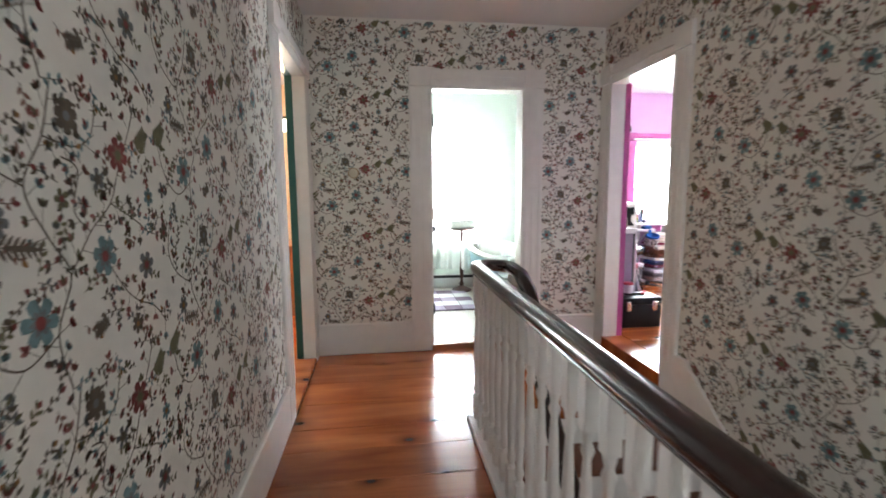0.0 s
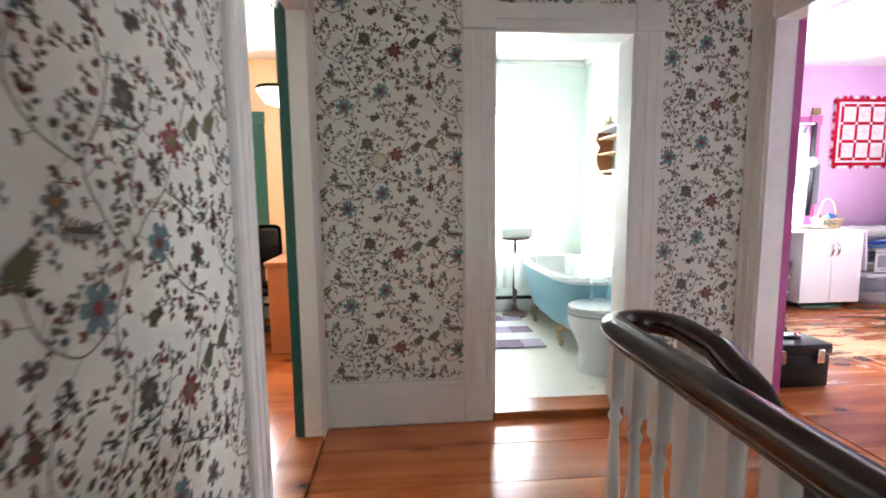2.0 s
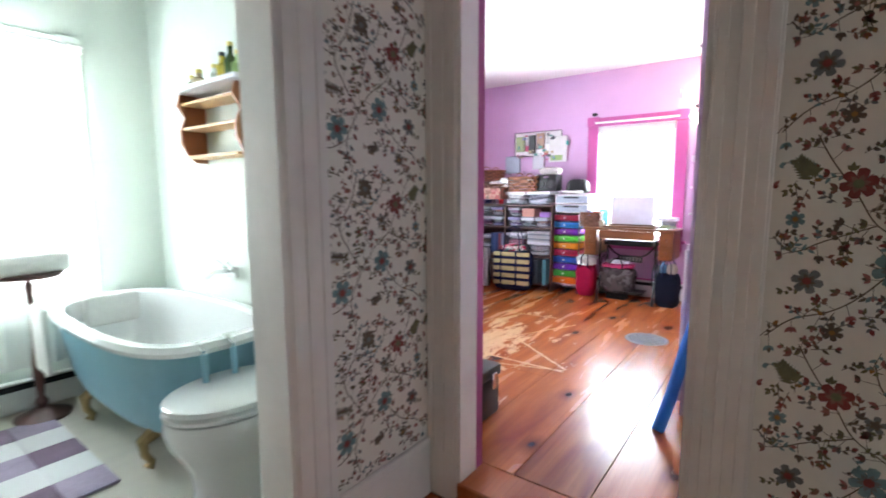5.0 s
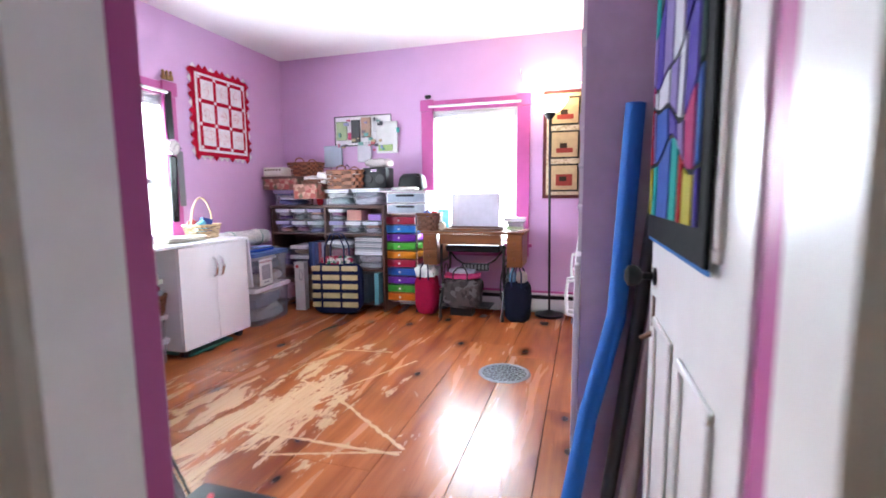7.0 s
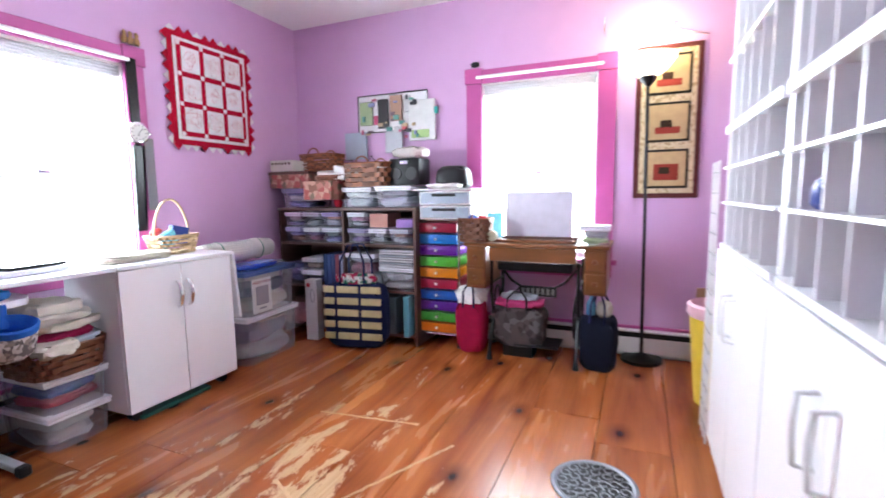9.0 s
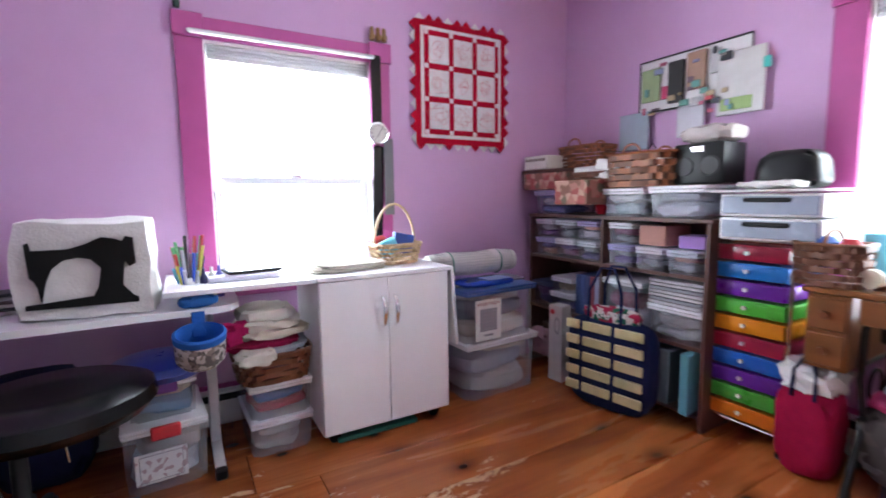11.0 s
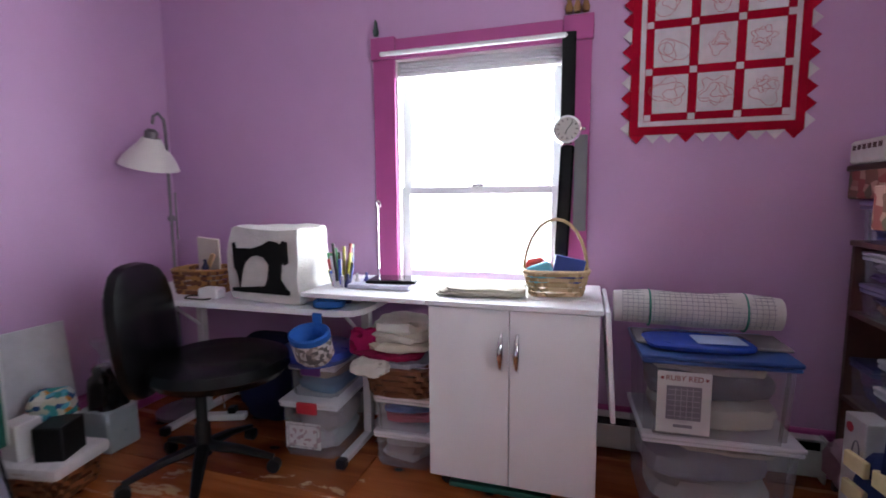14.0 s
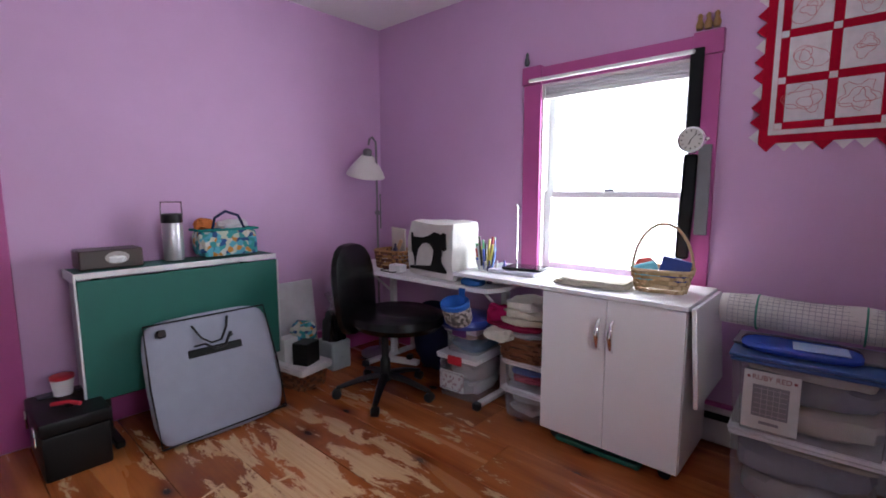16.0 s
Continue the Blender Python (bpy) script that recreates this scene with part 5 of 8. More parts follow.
for k in range(6):
    u = 0.062 + 0.019 * k
    part("printed_line", upright(prism([(-0.05, u), (0.05, u), (0.05, u + 0.0018), (-0.05, u + 0.0018)], -0.0085, -0.0065)), tint("pale_grid", (0.40, 0.38, 0.42)), sheet)
part("caption_bar", upright(prism([(-0.03, 0.022), (0.03, 0.022), (0.03, 0.032), (-0.03, 0.032)], -0.006, -0.0035)), tint("grey_ink", (0.22, 0.21, 0.25)), sheet, "small grey caption")
for u in (-0.07, 0.07):
    part("star", upright(prism([(u + 0.008 * (1 if k % 2 else 0.45) * math.cos(k * math.pi / 5), 0.197 + 0.008 * (1 if k % 2 else 0.45) * math.sin(k * math.pi / 5)) for k in range(10)], -0.006, -0.0035)), tint("dark_red_ink", (0.25, 0.05, 0.06)), sheet, "small printed star")


def words(name, text, size, m, material, parent, label):
    cu = bpy.data.curves.new(name, "FONT")
    cu.body, cu.size, cu.extrude, cu.align_x, cu.align_y = text, size, 0.0008, "CENTER", "CENTER"
    tmp = bpy.data.objects.new(name, cu)
    scene.collection.objects.link(tmp)
    me = bpy.data.meshes.new_from_object(tmp.evaluated_get(bpy.context.evaluated_depsgraph_get()))
    bpy.data.objects.remove(tmp)
    me.transform(m)
    me.materials.clear()
    me.materials.append(material)
    ob = new(name, me)
    ob.parent = parent
    return tagged(ob, label)


words("lettering", "RUBY RED", 0.026, pose(0, -0.0045, 0.197, 90), tint("dark_red_ink", (0.25, 0.05, 0.06)), sheet, "words printed in dark red")
pk = thing("bag_package", 4.66, 5.40, FP + 0.617, 6, "blue flat package on the bin lid", "package")
part("package_body", soft_box(0.36, 0.2, 0.03, 1, 0.005, 51, 5), tint("blue_film", (0.02, 0.06, 0.34), 0.2), pk)
part("package_window", B(-0.02, 0.14, -0.08, 0.02, 0.031, 0.034, 0.001), tint("pale_blue_film", (0.35, 0.45, 0.7), 0.2), pk, "pale blue window")
single("plastic_sleeve", B(-0.27, 0.24, -0.09, 0.09, 0, 0.012, 0.004), tint("grey_sleeve", (0.25, 0.25, 0.25), 0.2), 4.72, 5.47, FP + 0.617, 2, "dark plastic sleeve on the bin lid", "sleeve")
roll = thing("fabric_roll", 4.38, 5.53, FP + 0.72, 0, "rolled white gridded batting tied with green ribbon", "fabric roll")
ROLL = tint("gridded_white_fabric", (0.62, 0.60, 0.57), 0.85, bump=0.4, bump_scale=60)
bm = tube([(0.0, 0, 0), (0.12, 0, 0.004), (0.3, 0, -0.004), (0.45, 0, 0.004), (0.58, 0, 0.0)], [0.062, 0.068, 0.066, 0.07, 0.06], 22)
part("roll_body", bm, ROLL, roll)
for x in (0.13, 0.46):
    part("ribbon", tube([(x, 0.071 * math.cos(a), 0.071 * math.sin(a)) for a in np.linspace(0, 6.28, 20)[:-1]], 0.004, 6, closed=True), tint("green_ribbon", (0.03, 0.22, 0.15)), roll, "green ribbon tie")
GRID = tint("grid_ink", (0.3, 0.3, 0.32))
for k in range(9):
    a = 1.75 + 0.24 * k
    part("grid_line", tube([(x, 0.0695 * math.cos(a), 0.0695 * math.sin(a)) for x in np.linspace(0.03, 0.55, 14)], 0.0011, 4), GRID, roll, "thin grey grid line")
for k in range(28):
    part("grid_line", tube([(0.03 + 0.019 * k, 0.0695 * math.cos(a), 0.0695 * math.sin(a)) for a in np.linspace(1.6, 3.9, 8)], 0.0011, 4), GRID, roll, "thin grey grid line")

# shelf unit with boxes
SY0, SY1, SX = 4.455, 5.655, 5.22
shelf = thing("shelf_unit", SX, SY0, FP, 0, "dark brown wooden shelf unit crowded with boxes", "shelf unit")
L = SY1 - SY0
for y in (0.0, L / 2 - 0.008, L - 0.018):
    part("upright_board", B(0, 0.36, y, y + 0.018, 0, 0.972), DARKWOOD, shelf)
for z in (0.06, 0.38, 0.71, 0.972):
    if z == 0.972:
        part("shelf_board", B(-0.005, 0.37, -0.01, L + 0.01, z, z + 0.02, 0.002), DARKWOOD, shelf)
    else:
        part("shelf_board", B(0, 0.36, 0.019, L / 2 - 0.009, z, z + 0.018), DARKWOOD, shelf)
        part("shelf_board", B(0, 0.36, L / 2 + 0.011, L - 0.019, z, z + 0.018), DARKWOOD, shelf)
part("back_board", B(0.361, 0.367, 0, L, 0.0, 0.97), DARKWOOD, shelf)
CONT = [(0.09, 0.08, 0.24), (0.28, 0.26, 0.30), (0.22, 0.05, 0.14), (0.13, 0.15, 0.17), (0.32, 0.15, 0.11), (0.13, 0.07, 0.22), (0.22, 0.22, 0.26)]
slot = 0
for y0, n in ((4.50, 3), (5.085, 3)):
    for j in range(n):
        for lvl in (0, 1):
            yy = y0 + 0.09 + 0.178 * j
            slot += 1
            if (y0 < 5 and j == 1 and lvl) or (y0 < 5 and j == 0 and lvl):
                continue
            clear_bin("shoebox_bin", SX + 0.14, yy, FP + 0.729 + 0.118 * lvl, -90, 0.148, 0.26, 0.095, tint("bin_lid", [(0.50, 0.50, 0.56), (0.42, 0.46, 0.52), (0.22, 0.19, 0.36)][slot % 3], 0.4), [CONT[slot % 7], CONT[(slot + 3) % 7]], "small clear lidded box on the shelf", "shoebox bins", None, 60 + slot)
single("pink_carton", B(-0.1, 0.1, -0.075, 0.075, 0, 0.10, 0.003), tint("rose_carton", (0.42, 0.2, 0.16)), SX + 0.13, 4.765, FP + 0.849, 0, "rose-brown small carton on the shelf", "box")
single("purple_carton", B(-0.07, 0.07, -0.06, 0.06, 0, 0.06, 0.003), tint("purple_carton", (0.35, 0.2, 0.55)), SX + 0.1, 4.57, FP + 0.849, 10, "small purple carton on the shelf", "box")
clear_bin("drawer_bin", SX + 0.15, 4.93, FP + 0.398, -90, 0.26, 0.28, 0.24, WLID, [(0.45, 0.45, 0.5), (0.3, 0.1, 0.15)], "clear drawer box on the middle shelf", "storage bins", None, 71)
clear_bin("drawer_bin", SX + 0.15, 4.62, FP + 0.398, -90, 0.28, 0.28, 0.15, WLID, [(0.4, 0.42, 0.45), (0.3, 0.28, 0.3)], "clear lidded box on the middle shelf", "storage bins", None, 72)
pp = thing("paper_pile", SX + 0.13, 4.62, FP + 0.568, 0, "pile of white papers and plastic sleeves", "papers")
for k in range(7):
    part("sheet_pack", turned(B(-0.12, 0.13, -0.14, 0.14, 0.018 * k, 0.018 * k + 0.014, 0.003), pose(0, 0, 0, 0, 0, (k * 37) % 9 - 4)), tint("sheet", [(0.46, 0.46, 0.50), (0.22, 0.24, 0.28), (0.52, 0.52, 0.54)][k % 3]), pp)
clear_bin("shoebox_bin", SX + 0.14, 5.37, FP + 0.398, -90, 0.19, 0.26, 0.09, WLID, [CONT[0], CONT[3]], "clear box of dark things on the shelf", "shoebox bins", None, 73)
clear_bin("shoebox_bin", SX + 0.14, 5.37, FP + 0.508, -90, 0.17, 0.26, 0.08, WLID, [(0.5, 0.42, 0.3), CONT[1]], "clear box with cream lid on the shelf", "shoebox bins", None, 74)
clear_bin("shoebox_bin", SX + 0.14, 5.55, FP + 0.398, -90, 0.15, 0.26, 0.14, tint("navy_lid", (0.05, 0.06, 0.15)), [CONT[0], CONT[5]], "clear box with navy lid on the shelf", "shoebox bins", None, 75)
for k in range(6):
    single("book", B(-0.10, 0.10, -0.016, 0.016, 0, 0.24, 0.003), tint("book_cover", [(0.03, 0.06, 0.18), (0.05, 0.09, 0.25), (0.03, 0.05, 0.15), (0.2, 0.04, 0.06), (0.25, 0.25, 0.35), (0.04, 0.1, 0.2)][k]), SX + 0.12, 5.245 - 0.036 * k, FP + 0.398, 0, ["dark blue book standing on the shelf", "blue book standing on the shelf", "navy book standing on the shelf", "dark red book standing on the shelf", "grey-blue book standing on the shelf", "deep blue book standing on the shelf"][k], "book", "books on the shelf")
single("teal_binder", B(-0.15, 0.1, -0.02, 0.02, 0, 0.29, 0.003), tint("teal_binder", (0.10, 0.30, 0.36)), SX + 0.1, 4.53, FP + 0.079, 5, "teal binder standing on the lowest shelf", "binder")
single("grey_binder", B(-0.15, 0.1, -0.12, 0.12, 0, 0.27, 0.005), tint("slate_box", (0.10, 0.13, 0.15)), SX + 0.14, 4.74, FP + 0.079, 0, "slate grey box on the lowest shelf", "box")
single("brown_box", B(-0.12, 0.12, -0.2, 0.2, 0, 0.2, 0.005), tint("brown_card", (0.08, 0.045, 0.035)), SX + 0.15, 5.36, FP + 0.079, 0, "dark brown box on the lowest shelf", "box")
single("crumpled_cloth", soft_box(0.18, 0.22, 0.16, 2, 0.02, 81, 5), cloth("pink_cloth", (0.45, 0.28, 0.34)), SX + 0.02, 5.52, FP + 0.08, 0, "pink and white cloth heap on the shelf", "cloth")

# on top of the shelf unit
ZT = FP + 0.993
clear_bin("clear_bin", SX + 0.13, 5.46, ZT, -90, 0.29, 0.28, 0.13, tint("purple_lid", (0.22, 0.17, 0.35), 0.4), [(0.06, 0.08, 0.25), (0.4, 0.4, 0.5)], "clear bin of dark blue cloth on the shelf top", "storage bins", None, 91)
FLORAL = leafy(tint("rose_floral_paper", (0.35, 0.15, 0.12), 0.7), [(0.36, 0.15, 0.12), (0.20, 0.09, 0.06), (0.45, 0.26, 0.20), (0.14, 0.11, 0.07), (0.30, 0.07, 0.06)], 26)
fbx = thing("floral_box", SX + 0.13, 5.18, ZT, 0, "floral paper box with red bow on shelf top", "box")
part("box_body", B(-0.12, 0.12, -0.125, 0.125, 0, 0.135, 0.004), FLORAL, fbx)
part("bow", soft_box(0.02, 0.07, 0.07, 2, 0.012, 93, 4), cloth("red_bow", (0.5, 0.02, 0.04)), fbx, "red ribbon bow")
fbx.children[1].location = (-0.13, 0, 0.06)
clear_bin("clear_bin", SX + 0.12, 4.915, ZT, -90, 0.25, 0.27, 0.13, WLID, [(0.22, 0.27, 0.30), (0.40, 0.42, 0.45)], "clear bin with white lid on the shelf top", "storage bins", None, 94)
clear_bin("clear_bin", SX + 0.12, 4.62, ZT, -90, 0.28, 0.27, 0.135, WLID, [(0.36, 0.36, 0.44), (0.20, 0.20, 0.26)], "clear bin with white lid on the shelf top", "storage bins", None, 95)
fl2 = thing("floral_basket", SX + 0.12, 5.54, ZT + 0.151, 0, "long rose floral fabric basket on clear bin", "basket")
part("basket_body", B(-0.12, 0.12, -0.19, 0.19, 0, 0.12, 0.01, 2), FLORAL, fl2)
part("basket_rim", B(-0.126, 0.126, -0.196, 0.196, 0.105, 0.128, 0.005), DARKWOOD, fl2, "dark leather rim")
wb_ = thing("white_lattice_basket", SX + 0.08, 5.60, ZT + 0.281, 0, "small white lattice basket on floral basket", "basket")
part("basket_body", B(-0.09, 0.09, -0.11, 0.11, 0, 0.085, 0.008), tint("white_lattice", (0.60, 0.57, 0.52)), wb_)
for k in range(6):
    part("hole_row", B(-0.092, -0.0895, -0.09 + 0.032 * k, -0.072 + 0.032 * k, 0.05, 0.068), DARKWOOD, wb_, "dark lattice opening")
basket("oval_basket", SX + 0.22, 5.38, ZT + 0.281, 0, 0.22, 0.34, 0.13, WICKER, "orange-brown oval basket with side handle", rows=6, side_handles=True)
b3 = basket("shallow_basket", SX + 0.1, 5.16, ZT + 0.137, 0, 0.24, 0.26, 0.10, WICKERD, "shallow brown basket with white papers", rows=4)
part("white_folder", turned(B(-0.1, 0.08, -0.12, 0.12, 0.09, 0.13, 0.008), pose(0, 0, 0, 8, -6)), WHITEP, b3, "white folder on top")
part("white_box", turned(B(-0.06, 0.08, -0.11, 0.03, 0.12, 0.18, 0.01), pose(0, 0, 0, 14, 0)), WHITEP, b3, "white plastic box on top")
b4 = basket("large_splint_basket", SX + 0.08, 4.84, ZT + 0.151, 0, 0.26, 0.37, 0.165, WICKER, "large woven splint basket on clear bins", rows=5, around=22, side_handles=True, flare=0.95)
part("white_roll", turned(lathe([(0.018, 0), (0.02, 0.13)], 10), pose(0, -0.05, 0.12, 60, 0, 20)), WHITEP, b4, "white paper roll")
rad = thing("portable_radio", SX + 0.12, 4.555, ZT + 0.156, 0, "black portable radio box on clear bin", "radio")
part("case", B(-0.08, 0.1, -0.12, 0.12, 0, 0.185, 0.012, 2), BLACKP, rad)
for s in (-0.06, 0.06):
    part("speaker_grille", turned(lathe([(0.045, 0), (0.04, 0.006)], 20), pose(-0.081, s, 0.08, 0, -90)), tint("dark_grille", (0.03, 0.03, 0.032)), rad, "dark round grille")
part("display", B(-0.084, -0.08, -0.03, 0.03, 0.145, 0.17, 0.001), CHROME, rad, "chrome display panel")
single("cream_pillow", soft_box(0.2, 0.24, 0.08, 2.5, 0.01, 97, 5), cloth("cream_pillow", (0.5, 0.46, 0.44)), SX + 0.13, 4.54, ZT + 0.342, 0, "cream grey pillow on the black radio", "pillow")

# memo board on the wall
mb = thing("memo_board", 5.612, 4.83, 1.62, 0, "white memo board full of hanging notions", "board")
part("board_panel", B(-0.012, 0, -0.31, 0.30, 0.04, 0.33, 0.01, 2), WHITEP, mb)
part("board_frame", tube([(-0.014, -0.31, 0.045), (-0.014, 0.30, 0.045), (-0.014, 0.30, 0.33), (-0.014, -0.31, 0.33)], 0.005, 6, closed=True), BLACKP, mb, "thin dark frame")
for k, (y0, y1, z0, z1, c) in enumerate(((0.16, 0.28, 0.1, 0.28, (0.3, 0.4, 0.2)), (0.08, 0.15, 0.10, 0.17, (0.55, 0.05, 0.15)), (0.02, 0.11, 0.07, 0.29, (0.015, 0.015, 0.015)), (-0.1, 0.0, 0.12, 0.31, (0.35, 0.22, 0.15)), (-0.17, -0.12, 0.18, 0.3, (0.5, 0.5, 0.5)), (-0.38, -0.16, -0.04, 0.26, (0.62, 0.62, 0.6)), (-0.33, -0.18, -0.02, 0.04, (0.3, 0.45, 0.15)), (0.22, 0.42, -0.16, 0.05, (0.35, 0.42, 0.5)), (0.24, 0.40, -0.16, -0.08, (0.08, 0.2, 0.3)), (-0.10, 0.05, -0.12, 0.05, (0.45, 0.45, 0.5)), (-0.40, -0.37, 0.15, 0.2, (0.05, 0.4, 0.35)), (-0.14, -0.10, 0.05, 0.09, (0.55, 0.08, 0.1)))):
    part("hanging_packet", B(-0.03 - 0.003 * (k % 4), -0.018, y0, y1, z0, z1, 0.003), tint("packet", c, 0.35), mb, "small hanging packet")
rm = random.Random(8)
for k in range(26):
    y, z = rm.uniform(-0.27, 0.26), rm.uniform(-0.02, 0.28)
    w_, h_ = rm.uniform(0.008, 0.03), rm.uniform(0.012, 0.045)
    c = rm.choice([(0.03, 0.03, 0.04), (0.5, 0.5, 0.52), (0.25, 0.3, 0.5), (0.5, 0.12, 0.2), (0.10, 0.3, 0.25), (0.45, 0.35, 0.2), (0.12, 0.08, 0.1)])
    part("hanging_notion", B(-0.05, -0.042 + 0.001 * (k % 3), y - w_, y + w_, z, z + h_, 0.003), tint("packet", c, 0.35), mb, "small notion on a hook")
wire = thing("wire_rack", 5.45, 5.05, ZT + 0.17, 0, "thin black wire letter rack shaped like animals", "wire rack")
part("wire_outline", tube([(0, 0.22, 0), (0, 0.2, 0.2), (0, 0.05, 0.19), (0, 0.06, 0.1), (0, -0.08, 0.16), (0, -0.12, 0.22), (0, -0.18, 0.14), (0, -0.1, 0.02), (0, 0.1, 0.0)], 0.0035, 6, closed=True), BLACKP, wire)
part("wire_base", tube([(-0.06, 0.25, 0.02), (-0.06, -0.2, 0.02), (0, -0.2, 0.0), (0, 0.25, 0.0)], 0.0035, 6, closed=True), BLACKP, wire)

# rainbow drawer cart
cart = thing("drawer_cart", 5.30, 4.165, FP, 0, "chrome cart with ten bright coloured drawers", "drawer cart")
for y in (0.0, 0.335):
    for x in (0.0, 0.30):
        part("post", tube([(x, y, 0.06), (x, y, 0.88 if x else 0.90)], 0.008, 8), CHROME, cart)
        part("caster", turned(lathe([(0.022, -0.012), (0.022, 0.012)], 12), pose(x, y, 0.024, 90)), BLACKP, cart, "black caster")
for z in (0.09, 0.90):
    part("cross_rail", tube([(0, 0, z), (0, 0.335, z), (0.30, 0.335, z), (0.30, 0, z)], 0.006, 6, closed=True), CHROME, cart)
DC = [(0.65, 0.16, 0.01), (0.06, 0.32, 0.04), (0.10, 0.015, 0.28), (0.015, 0.10, 0.42), (0.30, 0.01, 0.05), (0.62, 0.22, 0.01), (0.08, 0.40, 0.04), (0.13, 0.015, 0.30), (0.02, 0.16, 0.48), (0.28, 0.01, 0.04)]
for k, c in enumerate(DC):
    z = 0.105 + 0.079 * k
    dr = part("drawer", B(-0.01, 0.29, 0.012, 0.323, z, z + 0.062, 0.006, 2), tint("bright_drawer", c, 0.3), cart, "bright translucent drawer")
    part("drawer_lip", B(-0.014, -0.002, 0.008, 0.327, z + 0.058, z + 0.068, 0.002), tint("bright_drawer", c, 0.3), dr)
    part("drawer_knob", turned(lathe([(0.008, 0), (0.01, 0.012)], 8), pose(-0.011, 0.1675, z + 0.034, 0, -90)), WHITEP, dr, "white round knob")
cd = thing("clear_drawer_tower", 5.22, 4.05, FP + 0.912, 0, "two clear stacking drawers with dark handles", "drawer unit")
for k in range(2):
    part("drawer_shell", B(0, 0.33, 0, 0.37, 0.098 * k, 0.098 * k + 0.092, 0.006), WHITEP, cd)
    df = part("drawer_front", B(-0.008, 0.0, 0.012, 0.358, 0.098 * k + 0.01, 0.098 * k + 0.082, 0.003), tint("frost_blue_plastic", (0.35, 0.40, 0.48), 0.25), cd, "frosted drawer front")
    part("drawer_handle", B(-0.022, -0.009, 0.10, 0.27, 0.098 * k + 0.058, 0.098 * k + 0.076, 0.004), BLACKP, df, "dark handle")
part("top_board", B(-0.03, 0.34, -0.02, 0.40, 0.197, 0.206, 0.002), WHITEP, cd)
single("wrapping_cloth", soft_box(0.2, 0.24, 0.035, 2, 0.012, 99, 5), cloth("white_bundle", (0.6, 0.58, 0.56)), 5.33, 4.27, FP + 1.12, 0, "white paper and cloth bundle on drawers", "cloth")
tm = thing("black_machine_cover", 5.42, 4.24, FP + 1.12, 0, "black rounded plastic machine cover on drawers", "machine cover")
part("cover_body", soft_box(0.2, 0.26, 0.16, 1.2, 0.002, 100, 6, 0.18), BLACKP, tm)

# treadle sewing table
tr = thing("treadle_table", 5.16, 3.18, FP, 0, "oak treadle sewing table with black iron legs", "treadle table")
part("tabletop", B(0.0, 0.42, 0.0, 0.90, 0.745, 0.768, 0.006), OAK, tr, "oak tabletop")
part("raised_lid", B(0.06, 0.40, 0.20, 0.72, 0.77, 0.788, 0.005), OAK, tr)
part("front_apron", B(0.01, 0.03, 0.19, 0.73, 0.655, 0.743, 0.004), OAK, tr)
for y0 in (0.015, 0.755):
    bx = part("drawer_case", B(0.02, 0.38, y0, y0 + 0.13, 0.47, 0.743, 0.004), OAK, tr)
    for z in (0.485, 0.615):
        d_ = part("drawer", B(0.008, 0.018, y0 + 0.008, y0 + 0.122, z, z + 0.115, 0.004), OAK, bx, "small oak drawer front")
for y0 in (0.015, 0.755):
    for z in (0.485, 0.615):
        part("drawer_knob", turned(lathe([(0.006, 0), (0.006, 0.008), (0.016, 0.014), (0.014, 0.024)], 12), pose(0.008, y0 + 0.065, z + 0.058, 0, -90)), STEPWOOD, tr, "round brown knob")
part("underside_pan", B(0.10, 0.36, 0.22, 0.70, 0.58, 0.64, 0.01), BLACKP, tr, "black machine pan")
for y in (0.18, 0.73):
    for x, fx in ((0.08, 0.02), (0.34, 0.40)):
        part("iron_leg", tube([(x, y, 0.65), (x + (fx - x) * 0.2, y, 0.45), (0.21 + (fx - 0.21) * 0.45, y, 0.28), (fx, y, 0.06), (fx, y, 0.0)], [0.012, 0.012, 0.011, 0.013, 0.02], 8), IRON, tr)
    for z in (0.12, 0.3, 0.5):
        part("iron_crossbar", tube([(0.08, y, z), (0.34, y, z)], 0.008, 6), IRON, tr)
    part("iron_scroll", tube([(0.21 + 0.06 * math.cos(a), y, 0.4 + 0.06 * math.sin(a)) for a in np.linspace(0, 6.28, 16)[:-1]], 0.006, 6, closed=True), IRON, tr)
part("iron_brace", tube([(0.21, 0.18, 0.62), (0.21, 0.28, 0.50), (0.21, 0.35, 0.46), (0.21, 0.56, 0.46), (0.21, 0.63, 0.50), (0.21, 0.73, 0.62)], 0.009, 8), IRON, tr)
nm = part("name_plate", B(0.205, 0.215, 0.33, 0.58, 0.40, 0.47, 0.003), IRON, tr)
for k in range(7):
    part("plate_letter_bar", B(0.20, 0.205, 0.345 + 0.033 * k, 0.363 + 0.033 * k, 0.415, 0.455, 0.001), tint("worn_iron", (0.2, 0.2, 0.2), 0.4), tr, "raised bar on the plate")
part("foot_treadle", B(0.10, 0.32, 0.30, 0.60, 0.08, 0.095, 0.004), IRON, tr)
part("flywheel", tube([(0.25 + 0.14 * math.cos(a), 0.20 + 0.01, 0.27 + 0.14 * math.sin(a)) for a in np.linspace(0, 6.28, 28)[:-1]], 0.008, 6, closed=True), IRON, tr)
for k in range(6):
    a = math.pi * k / 3
    part("wheel_spoke", tube([(0.25, 0.21, 0.27), (0.25 + 0.135 * math.cos(a), 0.21, 0.27 + 0.135 * math.sin(a))], 0.005, 6), IRON, tr)
pn = thing("ironing_panel", 5.33, 3.63, FP + 0.792, 0, "pale grey-white padded panel leaning at the window", "panel")
